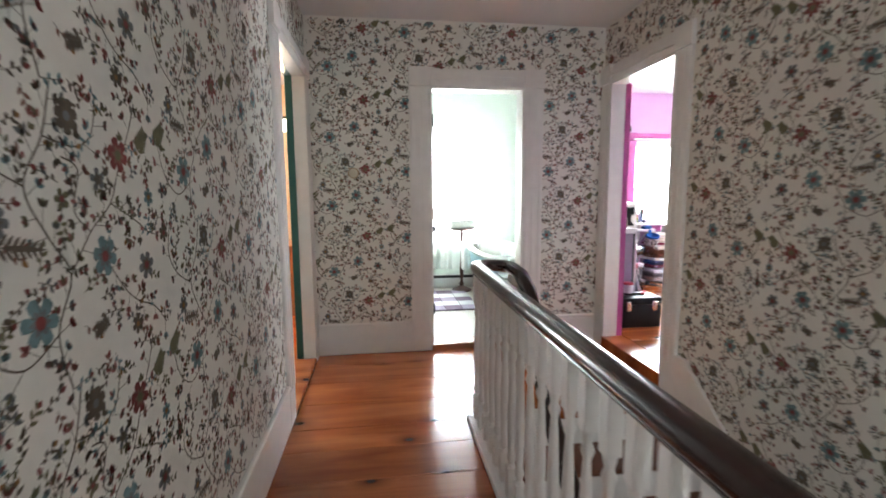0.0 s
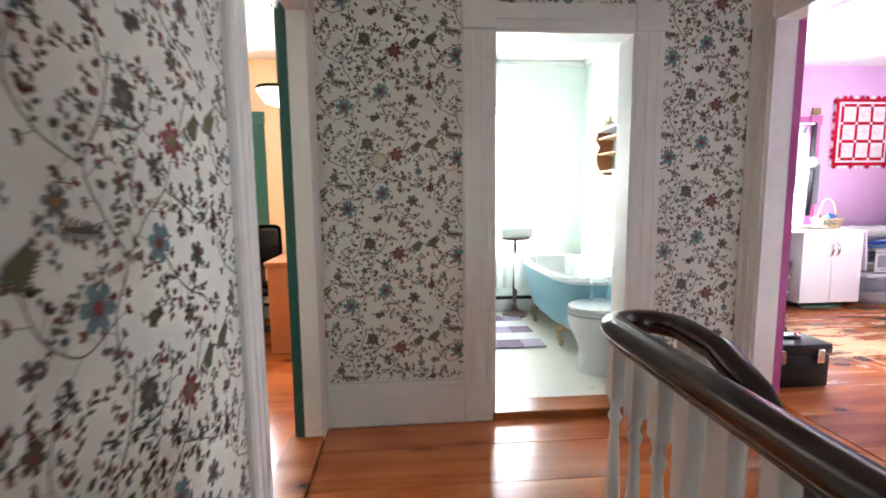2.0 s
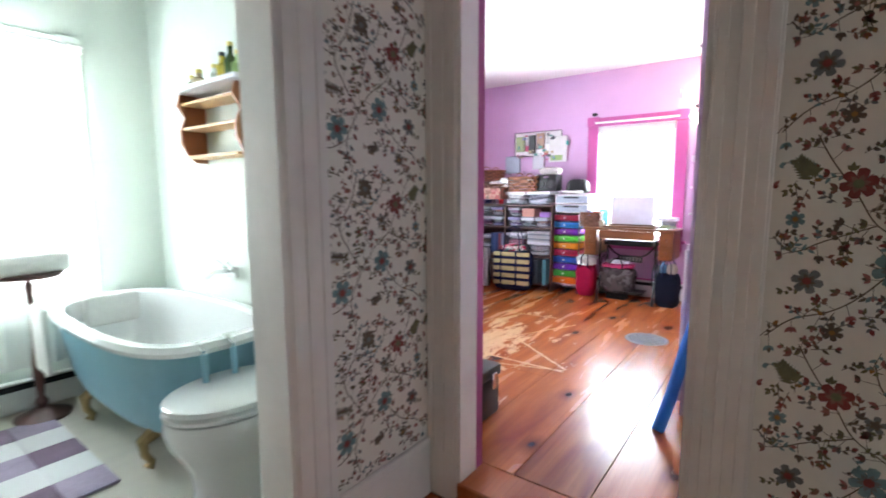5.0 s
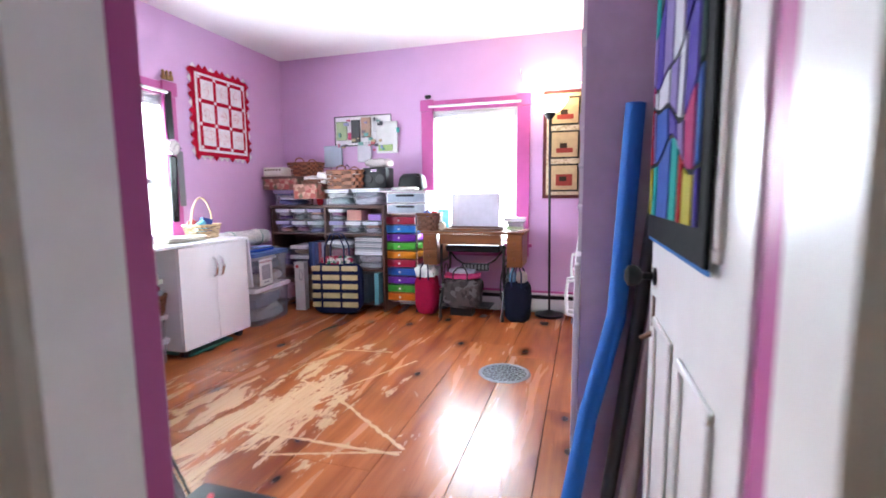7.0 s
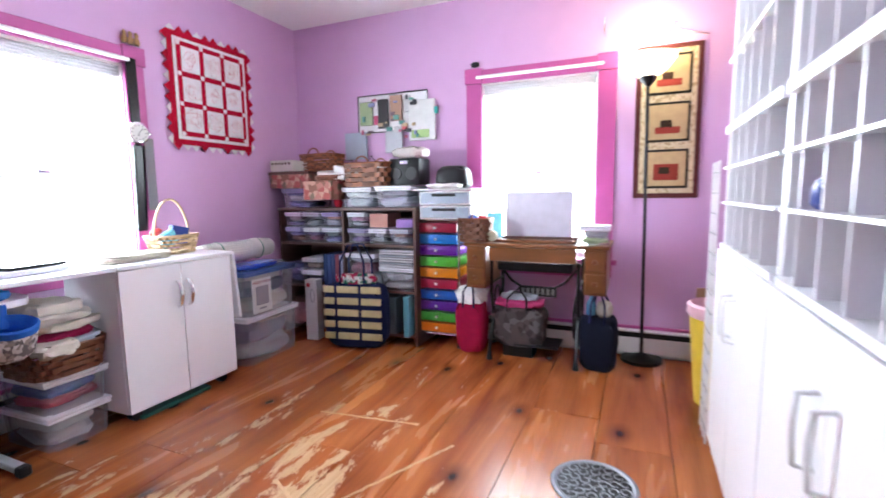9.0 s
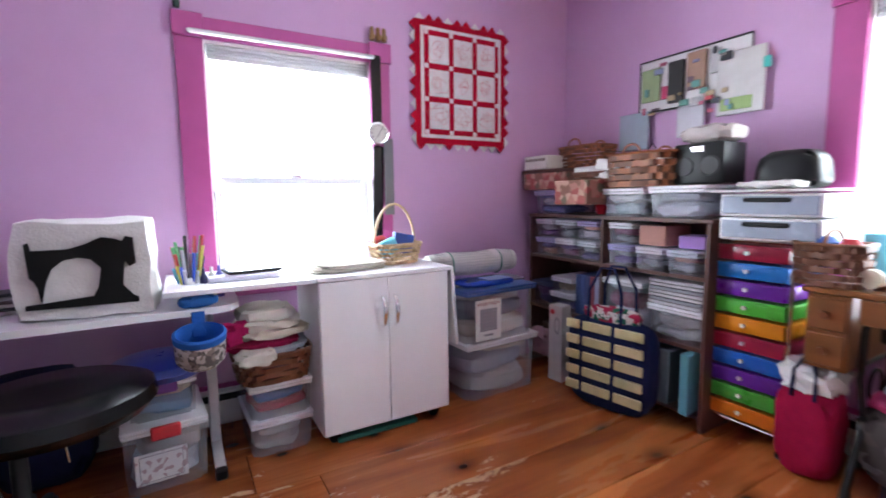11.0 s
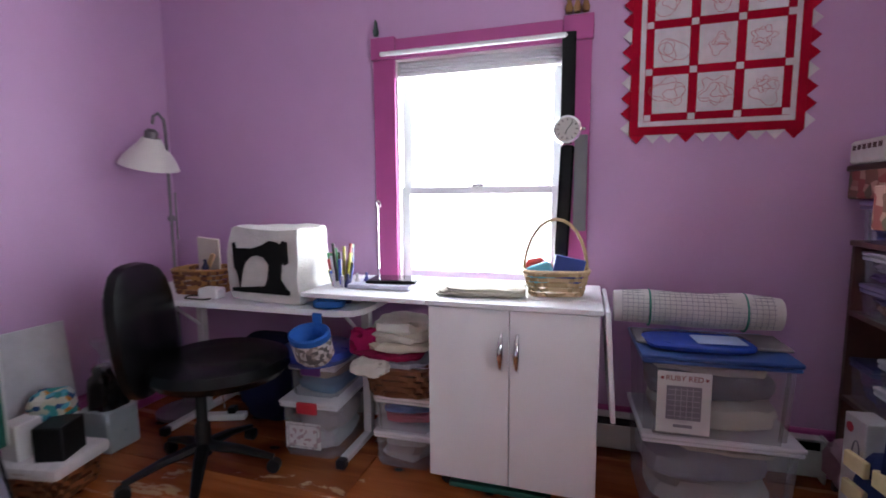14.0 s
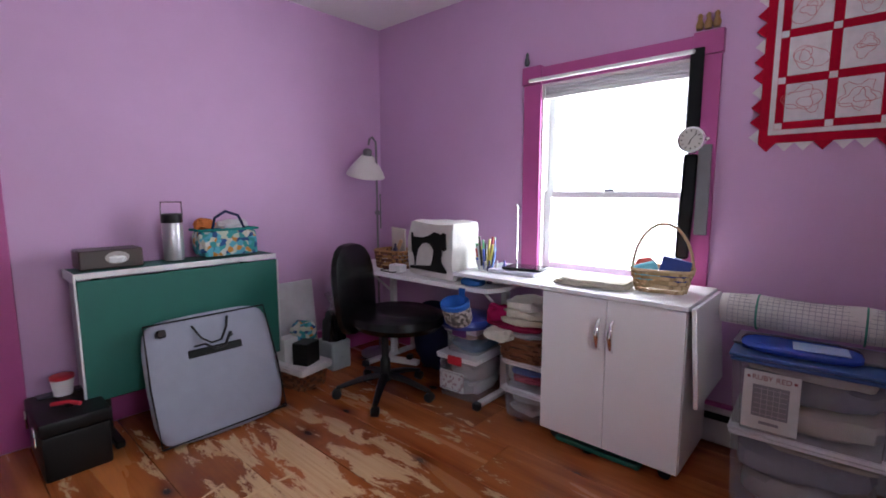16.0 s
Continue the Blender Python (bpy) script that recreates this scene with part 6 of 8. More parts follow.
part("panel_board", turned(B(-0.01, 0.012, -0.215, 0.215, 0.0, 0.30, 0.012, 2), pose(0, 0, 0, 0, 6)), tint("pale_lilac_cloth", (0.58, 0.57, 0.66), 0.8), pn)
part("panel_foot", B(-0.03, 0.06, -0.25, 0.23, -0.002, 0.012, 0.003), DARKWOOD, pn, "dark wooden foot")
hb2 = basket("lidded_basket", 5.24, 4.02, FP + 0.77, 0, 0.17, 0.21, 0.15, WICKERD, "brown woven basket with swing handle on table", handle=0.07, rows=6, flare=0.92)
part("blue_ball", lathe([(0.01, 0.12), (0.03, 0.13), (0.04, 0.155), (0.02, 0.175)], 12, 0.0, 0.02), tint("blue_thread", (0.03, 0.1, 0.4)), hb2, "blue thread spool")
part("red_ball", lathe([(0.01, 0.12), (0.03, 0.13), (0.035, 0.15), (0.02, 0.17)], 12, 0.0, -0.05), tint("red_thread", (0.45, 0.02, 0.03)), hb2, "red thread spool")
tp = thing("tape_roll", 5.22, 3.90, FP + 0.80, 0, "cream tape roll with yellow rim", "tape roll")
part("roll_core", turned(lathe([(0.032, -0.02), (0.034, 0.0), (0.032, 0.02)], 18), pose(0, 0, 0.01, 0, 90)), tint("cream_tape", (0.6, 0.55, 0.4)), tp)
single("turquoise_box", B(-0.04, 0.04, -0.05, 0.05, 0, 0.18, 0.003), tint("turquoise_card", (0.15, 0.45, 0.55)), 5.45, 3.95, FP + 0.77, 12, "turquoise and white carton on the table", "box")
clear_bin("food_box", 5.26, 3.27, FP + 0.77, -90, 0.17, 0.14, 0.10, WLID, [(0.35, 0.45, 0.2), (0.3, 0.3, 0.3)], "small clear food box with white lid", "", None, 102)


def tote(name, x, y, z, rz, w, d, h, material, label, strap, handle=0.22, seed=1, taper=-0.12):
    t = thing(name, x, y, z, rz, label, "tote bag")
    part("bag_body", soft_box(w, d, h, 1.0, 0.012, seed, 7, taper), material, t)
    for s in (-1, 1):
        part("handle", tube([(-w * 0.2, s * d * 0.5, h * 0.9), (-w * 0.19, s * d * 0.45, h + handle * 0.55), (-w * 0.08, s * d * 0.3, h + handle * 0.95), (w * 0.08, s * d * 0.3, h + handle * 0.95), (w * 0.19, s * d * 0.45, h + handle * 0.55), (w * 0.2, s * d * 0.5, h * 0.9)], 0.011, 6, flat=0.6), strap, t)
    return t


NAVY, STRAW = cloth("navy_canvas", (0.012, 0.017, 0.06)), cloth("straw_weave", (0.50, 0.43, 0.24))
st = tote("striped_tote", 5.10, 4.87, FP, -80, 0.46, 0.16, 0.47, NAVY, "navy and straw striped tote bag with long handles", NAVY, 0.28, 110, -0.03)
for r in range(5):
    for c_ in range(3):
        x0 = (-0.212, -0.112, 0.068)[c_]
        x1 = (-0.136, 0.044, 0.212)[c_]
        z0 = 0.075 + 0.083 * r
        part("straw_stripe", B(x0, x1, -0.095, -0.078, z0, z0 + 0.046, 0.003), STRAW, st, "pale straw stripe")
part("folded_cloth", turned(soft_box(0.3, 0.1, 0.08, 2, 0.015, 112, 5), pose(0, 0, 0.45)), leafy(cloth("red_print_cloth", (0.3, 0.05, 0.07)), [(0.32, 0.02, 0.06), (0.03, 0.12, 0.08), (0.55, 0.5, 0.45), (0.3, 0.02, 0.06)], 40), st, "red and green printed cloth")
words("lettering", "HAPPY", 0.06, pose(0.02, -0.075, 0.50, 90), tint("white_print", (0.65, 0.6, 0.6)), st, "white printed letters")
rb = tote("red_tote", 5.30, 4.07, FP, -90, 0.19, 0.17, 0.36, cloth("crimson_canvas", (0.32, 0.008, 0.05)), "crimson tote bag stuffed with white tissue", NAVY, 0.12, 114, -0.08)
part("tissue", turned(soft_box(0.2, 0.16, 0.11, 2, 0.03, 115, 6), pose(0, 0, 0.34)), tint("white_tissue", (0.72, 0.72, 0.72), 0.8), rb, "crumpled white tissue")
pb = tote("plaid_bag", 5.36, 3.75, FP + 0.06, -90, 0.33, 0.2, 0.28, leafy(cloth("grey_plaid", (0.2, 0.18, 0.17)), [(0.07, 0.06, 0.06), (0.13, 0.12, 0.12), (0.05, 0.04, 0.04), (0.09, 0.07, 0.07)], 26), "grey plaid bag hanging under the treadle table", BLACKP, 0.1, 117, -0.15)
part("pink_lining", turned(soft_box(0.32, 0.2, 0.05, 2, 0.015, 118, 5), pose(0, 0, 0.27)), cloth("pink_lining", (0.45, 0.05, 0.16)), pb, "pink lining")
part("paper_bundle", turned(soft_box(0.24, 0.12, 0.05, 2, 0.012, 119, 5), pose(0, 0, 0.31)), tint("pale_papers", (0.5, 0.55, 0.62)), pb, "pale blue and white papers")
part("bag_prop", B(-0.1, 0.1, -0.07, 0.07, -0.06, 0.015), BLACKP, pb, "dark bag base")
nb = tote("navy_tote", 5.25, 3.235, FP, -95, 0.21, 0.15, 0.34, cloth("dark_navy_canvas", (0.008, 0.010, 0.022)), "dark navy tote bag beside the treadle table", NAVY, 0.14, 121, -0.05)
part("bottle", lathe([(0.028, 0.3), (0.03, 0.4), (0.012, 0.44), (0.012, 0.46)], 12, -0.05, 0.0), tint("blue_bottle", (0.08, 0.2, 0.35), 0.2), nb, "blue plastic bottle")
part("cream_roll", turned(soft_box(0.09, 0.08, 0.1, 3, 0.01, 122, 4), pose(0.03, 0, 0.33)), cloth("cream_roll", (0.45, 0.42, 0.36)), nb, "cream cloth roll")
lb = thing("long_white_box", 5.135, 5.28, FP, -84, "tall white carton with red edge standing", "box")
part("carton", B(-0.05, 0.05, -0.04, 0.04, 0, 0.46, 0.003), tint("white_carton", (0.55, 0.54, 0.55)), lb)
part("red_edge", B(-0.0525, -0.0505, -0.03, 0.03, 0.01, 0.45), tint("red_print", (0.45, 0.03, 0.05)), lb, "red printed edge")
part("red_dot", turned(lathe([(0.016, 0), (0.016, 0.002)], 14), pose(-0.02, -0.0405, 0.42, 90)), tint("red_print", (0.45, 0.03, 0.05)), lb, "red printed dot")
part("drawn_oval", tube([(0.015 + 0.016 * math.cos(a), -0.042, 0.34 + 0.05 * math.sin(a)) for a in np.linspace(0, 6.28, 20)[:-1]], 0.003, 4, closed=True), tint("grey_ink", (0.22, 0.21, 0.25)), lb, "grey printed oval")

# torchiere
tor = thing("torchiere_lamp", 5.50, 2.99, FP, 0, "black torchiere floor lamp, lit, by the window", "floor lamp")
part("base", lathe([(0.125, 0), (0.125, 0.02), (0.05, 0.035), (0.02, 0.05)], 26), IRON, tor)
part("pole", tube([(0, 0, 0.04), (-0.04, 0.01, 0.9), (-0.06, 0.02, 1.72)], 0.010, 8), IRON, tor)
part("cup", lathe([(0.015, 1.70), (0.045, 1.735), (0.05, 1.76)], 16, -0.06, 0.02), IRON, tor)
part("bowl", lathe([(0.05, 1.755), (0.10, 1.79), (0.145, 1.85), (0.15, 1.87)], 26, -0.06, 0.02, cap=False), mat("lit_bowl_glass", (1.0, 0.86, 0.62), 0.5, emit=6.0), tor, "lit frosted glass bowl")

# appliqué hanging on the east wall
hang = thing("applique_hanging", 5.612, 2.89, 1.13, 0, "narrow wall quilt with three framed appliqué pictures", "wall hanging")
part("border", B(-0.014, -0.004, -0.185, 0.185, 0, 0.93, 0.004), cloth("dark_maroon_border", (0.10, 0.03, 0.03)), hang, "dark maroon border")
part("field", B(-0.020, -0.0145, -0.155, 0.155, 0.03, 0.90, 0.002), leafy(cloth("cream_sprig", (0.6, 0.5, 0.32)), [(0.58, 0.48, 0.3), (0.62, 0.53, 0.35), (0.4, 0.3, 0.17), (0.6, 0.5, 0.32)], 80), hang, "cream sprigged field")
for k in range(3):
    z = 0.06 + 0.285 * k
    part("picture_frame", B(-0.024, -0.0205, -0.125, 0.125, z, z + 0.24, 0.002), cloth("black_binding", (0.02, 0.02, 0.015)), hang, "black binding")
    part("picture_ground", B(-0.028, -0.0245, -0.11, 0.11, z + 0.015, z + 0.225, 0.002), cloth("tan_ground", (0.52, 0.38, 0.20)), hang, "tan picture ground")
    part("picture_shape", B(-0.032, -0.0285, -0.07, 0.07, z + 0.05, z + 0.09 + 0.06 * (k == 0), 0.003), cloth("brick_red_cloth", (0.30, 0.05, 0.035)), hang, "brick red stitched shape")
    part("picture_shape", B(-0.035, -0.0325, -0.02, 0.04, z + 0.09, z + 0.13, 0.003), cloth("dark_cloth_shape", (0.05, 0.03, 0.02)), hang, "dark stitched shape")
part("wire_hanger", tube([(-0.012, -0.20, 0.96), (-0.012, -0.05, 1.0), (-0.012, -0.025, 1.03), (-0.012, -0.03, 1.06), (-0.012, 0.0, 1.045), (-0.012, 0.03, 1.06), (-0.012, 0.025, 1.03), (-0.012, 0.0, 1.0), (-0.012, 0.20, 0.96)], 0.004, 6), CHROME, hang, "wire hanger with heart")
hk = thing("plant_hook", 5.60, 3.27, 2.16, 0, "small curled metal plant hook above window", "hook")
part("curl", tube([(0.01, 0, 0), (-0.03, 0, 0.01), (-0.06, 0, 0.05), (-0.05, 0, 0.09), (-0.02, 0, 0.09), (0, 0, 0.06)], 0.005, 6), CHROME, hk)

# white storage wall
stc = thing("storage_cabinet", 2.85, 2.745, FP, 0, "tall white cabinet with cubbyholes over doors", "cabinet")
CABD = 0.42
for u0, u1 in ((0.0, 0.80), (0.81, 1.60)):
    for x in (u0, u1 - 0.016):
        # The outer west side gets a violet-grey colour that holds its shade
        part("side_panel", B(x, x + 0.016, -CABD, -0.02, 0.0, 2.40), tint("violet_grey_shade_panel", (0.52, 0.44, 0.57), 0.5) if x == 0.0 else WHITE, stc, "side panel tinted violet-grey for shade" if x == 0.0 else "")
    part("back_panel", B(u0 + 0.017, u1 - 0.017, -CABD, -CABD + 0.012, 0.06, 2.40), WHITE, stc)
    for z, t in ((0.07, 0.018), (0.86, 0.02), (1.03, 0.008), (1.16, 0.008), (1.29, 0.028), (1.55, 0.012), (1.82, 0.012), (2.10, 0.012), (2.382, 0.018)):
        part("shelf_board", B(u0 + 0.017, u1 - 0.017, -CABD + 0.013, -0.005, z, z + t), WHITE, stc)
    n = 6
    for z0, z1 in ((0.881, 1.029), (1.039, 1.159), (1.169, 1.289), (1.319, 1.549), (1.563, 1.819), (1.833, 2.099), (2.113, 2.381)):
        for k in range(1, n):
            x = u0 + 0.017 + (u1 - u0 - 0.034) * k / n
            part("divider", B(x - 0.003, x + 0.003, -CABD + 0.013, -0.008, z0, z1), WHITE, stc)
    mid = (u0 + u1) / 2
    for x0, x1, hx in ((u0 + 0.002, mid - 0.002, mid - 0.04), (mid + 0.002, u1 - 0.002, mid + 0.04)):
        dd = part("door", B(x0, x1, -0.018, 0.0, 0.075, 0.855, 0.002), WHITE, stc)
        part("door_handle", tube([(hx, 0.0, 0.60), (hx, 0.03, 0.605), (hx, 0.034, 0.65), (hx, 0.034, 0.69), (hx, 0.03, 0.735), (hx, 0.0, 0.74)], 0.006, 8), WHITEP, dd, "white bar handle")
    part("foot_rail", B(u0, u1, -0.06, -0.03, 0.0, 0.069), WHITE, stc)
single("blue_figurine", soft_box(0.05, 0.06, 0.06, 2.5, 0.008, 131, 4), tint("blue_glaze", (0.05, 0.08, 0.3), 0.3), 3.45, 2.70, FP + 1.0388 + 0.001, 0, "small blue figurine in a cubbyhole", "figurine")
yb = thing("yellow_bin", 4.98, 2.62, FP, 0, "yellow plastic bin with pink rim", "bin")
part("bin_body", lathe([(0.12, 0), (0.16, 0.46), (0.15, 0.46), (0.11, 0.02)], 24, cap=False), tint("yellow_plastic", (0.75, 0.55, 0.05), 0.4), yb)
part("bin_rim", lathe([(0.16, 0.45), (0.172, 0.47), (0.172, 0.51), (0.155, 0.52), (0.15, 0.5)], 24, cap=False), tint("pale_pink_plastic", (0.72, 0.45, 0.55), 0.4), yb, "pale pink rim")
cr = thing("cardboard_sheet", 5.5, 2.55, FP, 10, "brown cardboard sheet standing by the wall", "cardboard")
part("sheet", B(-0.01, 0.01, -0.25, 0.15, 0, 0.5, 0.002), tint("cardboard", (0.28, 0.17, 0.10)), cr)
wr = thing("wire_grid_rack", 4.52, 2.70, FP, 0, "white wire grid rack beside the cabinet", "wire rack")
for k in range(14):
    part("grid_wire", tube([(0, 0.04, 0.05 + 0.085 * k), (0.18, 0.04, 0.05 + 0.085 * k)], 0.003, 5), BLACKP, wr, "dark horizontal wire")
for x in (0, 0.06, 0.12, 0.18):
    part("grid_wire", tube([(x, 0.04, 0), (x, 0.04, 1.2)], 0.004, 5), WHITEP, wr, "white upright wire")

# foam noodle and tubes behind the door
single("foam_noodle", tube([(2.62, 2.78, FP + 0.0), (2.69, 2.74, 0.25), (2.755, 2.695, 0.5), (2.805, 2.62, 0.8), (2.822, 2.60, 1.15), (2.822, 2.587, 1.42)], 0.028, 18), tint("blue_foam", (0.015, 0.15, 0.55), 0.7, bump=0.4, bump_scale=150), 0, 0, 0, 0, "bright blue foam noodle leaning on cabinet side", "foam noodle")
single("dark_tube", tube([(2.70, 2.66, FP), (2.80, 2.56, 0.8), (2.828, 2.50, 1.37)], 0.020, 14), tint("dark_grey_tube", (0.03, 0.03, 0.035), 0.5), 0, 0, 0, 0, "dark grey tube leaning on cabinet side", "tube")
single("cardboard_tube", tube([(2.66, 2.61, FP), (2.78, 2.515, 0.8), (2.825, 2.45, 1.32)], 0.022, 14), tint("taupe_card_tube", (0.40, 0.34, 0.32), 0.7), 0, 0, 0, 0, "taupe cardboard tube leaning behind the door", "tube")
single("door_brace", tube([(2.548, 2.53, 0.845), (2.57, 2.58, 0.81)], 0.006, 8), tint("brown_wedge", (0.2, 0.1, 0.06)), 0, 0, 0, 0, "brown wooden tag hanging from the door", "tag")

# stained glass style quilt on the door
dq = thing("door_quilt", 2.35, 2.558, 1.06, 0, "stained glass style quilt in jewel colours", "quilt")
part("black_ground", B(-0.29, 0.275, 0, 0.008, 0, 0.98, 0.002), cloth("black_ground_cloth", (0.008, 0.008, 0.010)), dq, "black cloth ground")
part("blue_binding", B(-0.295, 0.28, 0.0, 0.004, -0.008, -0.001), cloth("blue_binding_cloth", (0.05, 0.15, 0.4)), dq, "blue edge binding")
JEWEL = {"lavender": (0.26, 0.20, 0.46), "violet": (0.08, 0.05, 0.34), "blue": (0.05, 0.11, 0.42), "teal": (0.02, 0.34, 0.30), "green": (0.03, 0.32, 0.12), "rose": (0.45, 0.03, 0.16),
         "pearl": (0.62, 0.62, 0.68), "smoke": (0.05, 0.09, 0.10), "yellow": (0.55, 0.48, 0.05), "red": (0.40, 0.01, 0.02), "grey_green": (0.09, 0.16, 0.15)}
# rows of patches from the hem upward: (colour, width) with a wavy lead line between rows
QROWS = [(0.05, [("yellow", 0.6), ("teal", 0.9), ("blue", 2.2), ("teal", 1.1), ("red", 0.6), ("yellow", 1.2), ("violet", 0.5)]),
         (0.17, [("red", 0.5), ("lavender", 0.5), ("blue", 2.0), ("violet", 1.2), ("lavender", 0.8), ("rose", 1.0), ("blue", 0.5)]),
         (0.27, [("rose", 0.4), ("pearl", 0.7), ("pearl", 1.6), ("lavender", 1.0), ("pearl", 0.7), ("violet", 1.2), ("smoke", 0.4)]),
         (0.36, [("lavender", 0.5), ("violet", 1.1), ("lavender", 1.3), ("pearl", 1.2), ("violet", 0.9), ("blue", 0.9)]),
         (0.50, [("teal", 0.8), ("smoke", 1.1), ("grey_green", 1.2), ("rose", 1.5), ("pearl", 0.9), ("violet", 0.6)]),
         (0.64, [("green", 0.9), ("smoke", 1.2), ("grey_green", 1.3), ("rose", 1.4), ("lavender", 0.9), ("blue", 0.6)]),
         (0.76, [("pearl", 0.7), ("grey_green", 1.1), ("yellow", 1.0), ("red", 1.3), ("pearl", 0.9), ("violet", 0.8)]),
         (0.86, [("teal", 1.0), ("green", 1.0), ("smoke", 1.3), ("lavender", 1.2), ("blue", 1.3)])]


def lead_height(row, u):
    z = QROWS[row][0] if row < len(QROWS) else 0.95
    return z if row in (0, len(QROWS)) else z + 0.030 * math.sin(11 * u + 1.9 * row) + 0.015 * math.sin(23 * u + row)


for r_ in range(len(QROWS)):
    total = sum(w for _, w in QROWS[r_][1])
    u = 0.25
    for shade_, w in QROWS[r_][1]:
        wide = 0.50 * w / total
        a, b = u - 0.5 + 0.008, u - 0.5 + wide - 0.008
        lean_ = 0.03 * math.sin(5 * u + 2.3 * r_)
        # the free edge of the door is at +x, so rows run from there
        steps = [a + (b - a) * k / 4 for k in range(5)]
        low = [(-x, lead_height(r_, x) + 0.005) for x in steps]
        high = [(-(x + lean_ * (0.4 if 0.03 < x + 0.25 < 0.45 else 0)), lead_height(r_ + 1, x) - 0.005) for x in steps]
        part("glass_patch", upright(prism(low + high[::-1], 0.0085, 0.0115)), cloth("jewel_" + shade_, tuple(0.7 * c for c in JEWEL[shade_])), dq, shade_.replace("_", " ") + " cloth patch", smooth=False)
        u += wide

# red and white quilt on the north wall
rwq = thing("redwork_quilt", 4.75, 5.75, 1.51, 0, "red and white embroidered quilt with pointed edge", "wall quilt")
REDC, WHC = cloth("turkey_red_cotton", (0.36, 0.004, 0.025)), cloth("white_cotton", (0.66, 0.63, 0.65))
QW, QH = 0.64, 0.70
part("red_border", B(-QW / 2, QW / 2, -0.012, -0.004, 0, QH, 0.003), REDC, rwq, "turkey red border")
part("white_strip", B(-QW / 2 + 0.035, QW / 2 - 0.035, -0.016, -0.0125, 0.035, QH - 0.035, 0.001), WHC, rwq, "white inner strip")
part("red_field", B(-QW / 2 + 0.055, QW / 2 - 0.055, -0.019, -0.0165, 0.055, QH - 0.055, 0.001), REDC, rwq, "turkey red lattice")
THREAD = tint("red_thread_line", (0.50, 0.16, 0.17), 0.9)
QM, QS = 0.086, 0.034
bw, bh = (QW - 2 * QM - 2 * QS) / 3, (QH - 2 * QM - 2 * QS) / 3
for i in range(3):
    for j in range(3):
        x0, z0 = -QW / 2 + QM + i * (bw + QS), QM + j * (bh + QS)
        blk = part("white_block", B(x0, x0 + bw, -0.022, -0.0195, z0, z0 + bh, 0.001), WHC, rwq, "white block with red stitched drawing")
        cx, cz, rr = x0 + bw / 2, z0 + bh / 2, random.Random(i * 3 + j)
        for s in range(3):
            pts = []
            r0, ph, lobes = rr.uniform(0.02, 0.055), rr.uniform(0, 6), rr.choice([2, 3, 5])
            ox, oz = rr.uniform(-0.02, 0.02), rr.uniform(-0.02, 0.02)
            for a in np.linspace(0, 6.28, 22)[:-1]:
                r = r0 * (1 + 0.3 * math.sin(lobes * a + ph))
                pts.append((cx + ox + r * math.cos(a), -0.0225, cz + oz + r * 0.9 * math.sin(a)))
            part("stitched_outline", tube(pts, 0.0011, 4, closed=True), THREAD, blk, "red stitched outline")
for i in range(4):
    for j in range(4):
        x0, z0 = -QW / 2 + QM - QS / 2 - 0.013 + i * (bw + QS), QM - QS / 2 - 0.013 + j * (bh + QS)
        part("corner_square", B(x0, x0 + 0.026, -0.0215, -0.0195, z0, z0 + 0.026, 0.001), WHC, rwq, "white corner square")
def point(x, z, a, m):
    q = [(-0.034, 0.0), (0.034, 0.0), (0.0, 0.038)]
    c, s = math.cos(a), math.sin(a)
    part("edge_point", upright(prism([(x + c * u - s * v, z + s * u + c * v) for u, v in q], -0.009, -0.005)), m, rwq, "folded edge point")


for k in range(10):
    x = -QW / 2 + 0.032 + (QW - 0.064) * k / 9
    point(x, QH - 0.002, 0, REDC if k % 3 else WHC)
    point(x, 0.002, math.pi, WHC if k % 3 else REDC)
for k in range(11):
    z = 0.032 + (QH - 0.064) * k / 10
    point(-QW / 2 + 0.002, z, math.pi / 2, REDC if k % 3 else WHC)
    point(QW / 2 - 0.002, z, -math.pi / 2, REDC if k % 3 else WHC)

# giant wrist watch clock
wc = thing("wristwatch_clock", 4.175, 5.715, 0.98, 0, "oversized wristwatch clock with black strap", "wall clock")
part("upper_strap", B(-0.03, 0.03, -0.012, -0.004, 0.62, 0.98, 0.004), LEATHER, wc, "black strap")
part("lower_strap", turned(B(-0.03, 0.03, -0.012, -0.004, 0.0, 0.50, 0.01), pose(-0.015, 0, 0, 0, 2)), LEATHER, wc, "black strap")
part("watch_case", turned(lathe([(0.058, 0), (0.064, 0.006), (0.060, 0.02), (0.052, 0.022)], 28), pose(0, -0.006, 0.565, 90)), CHROME, wc, "chrome watch case")
part("dial", turned(lathe([(0.051, 0.0), (0.051, 0.001)], 28), pose(0, -0.0285, 0.565, 90)), tint("ivory_dial", (0.6, 0.58, 0.54), 0.4), wc, "ivory dial")
for k in range(12):
    a = math.pi * k / 6
    part("hour_mark", turned(B(-0.0018, 0.0018, -0.0015, 0, 0.036, 0.046), pose(0, -0.030, 0.565, 0, math.degrees(a))), BLACKP, wc, "black hour mark")
part("minute_hand", turned(B(-0.0015, 0.0015, -0.001, 0, 0, 0.038), pose(0, -0.031, 0.565, 0, 40)), BLACKP, wc, "black hand")
part("hour_hand", turned(B(-0.002, 0.002, -0.001, 0, 0, 0.024), pose(0, -0.032, 0.565, 0, 200)), BLACKP, wc, "black hand")
part("crown", turned(lathe([(0.008, 0), (0.008, 0.012)], 10), pose(0.064, -0.016, 0.565, 0, 90)), CHROME, wc)
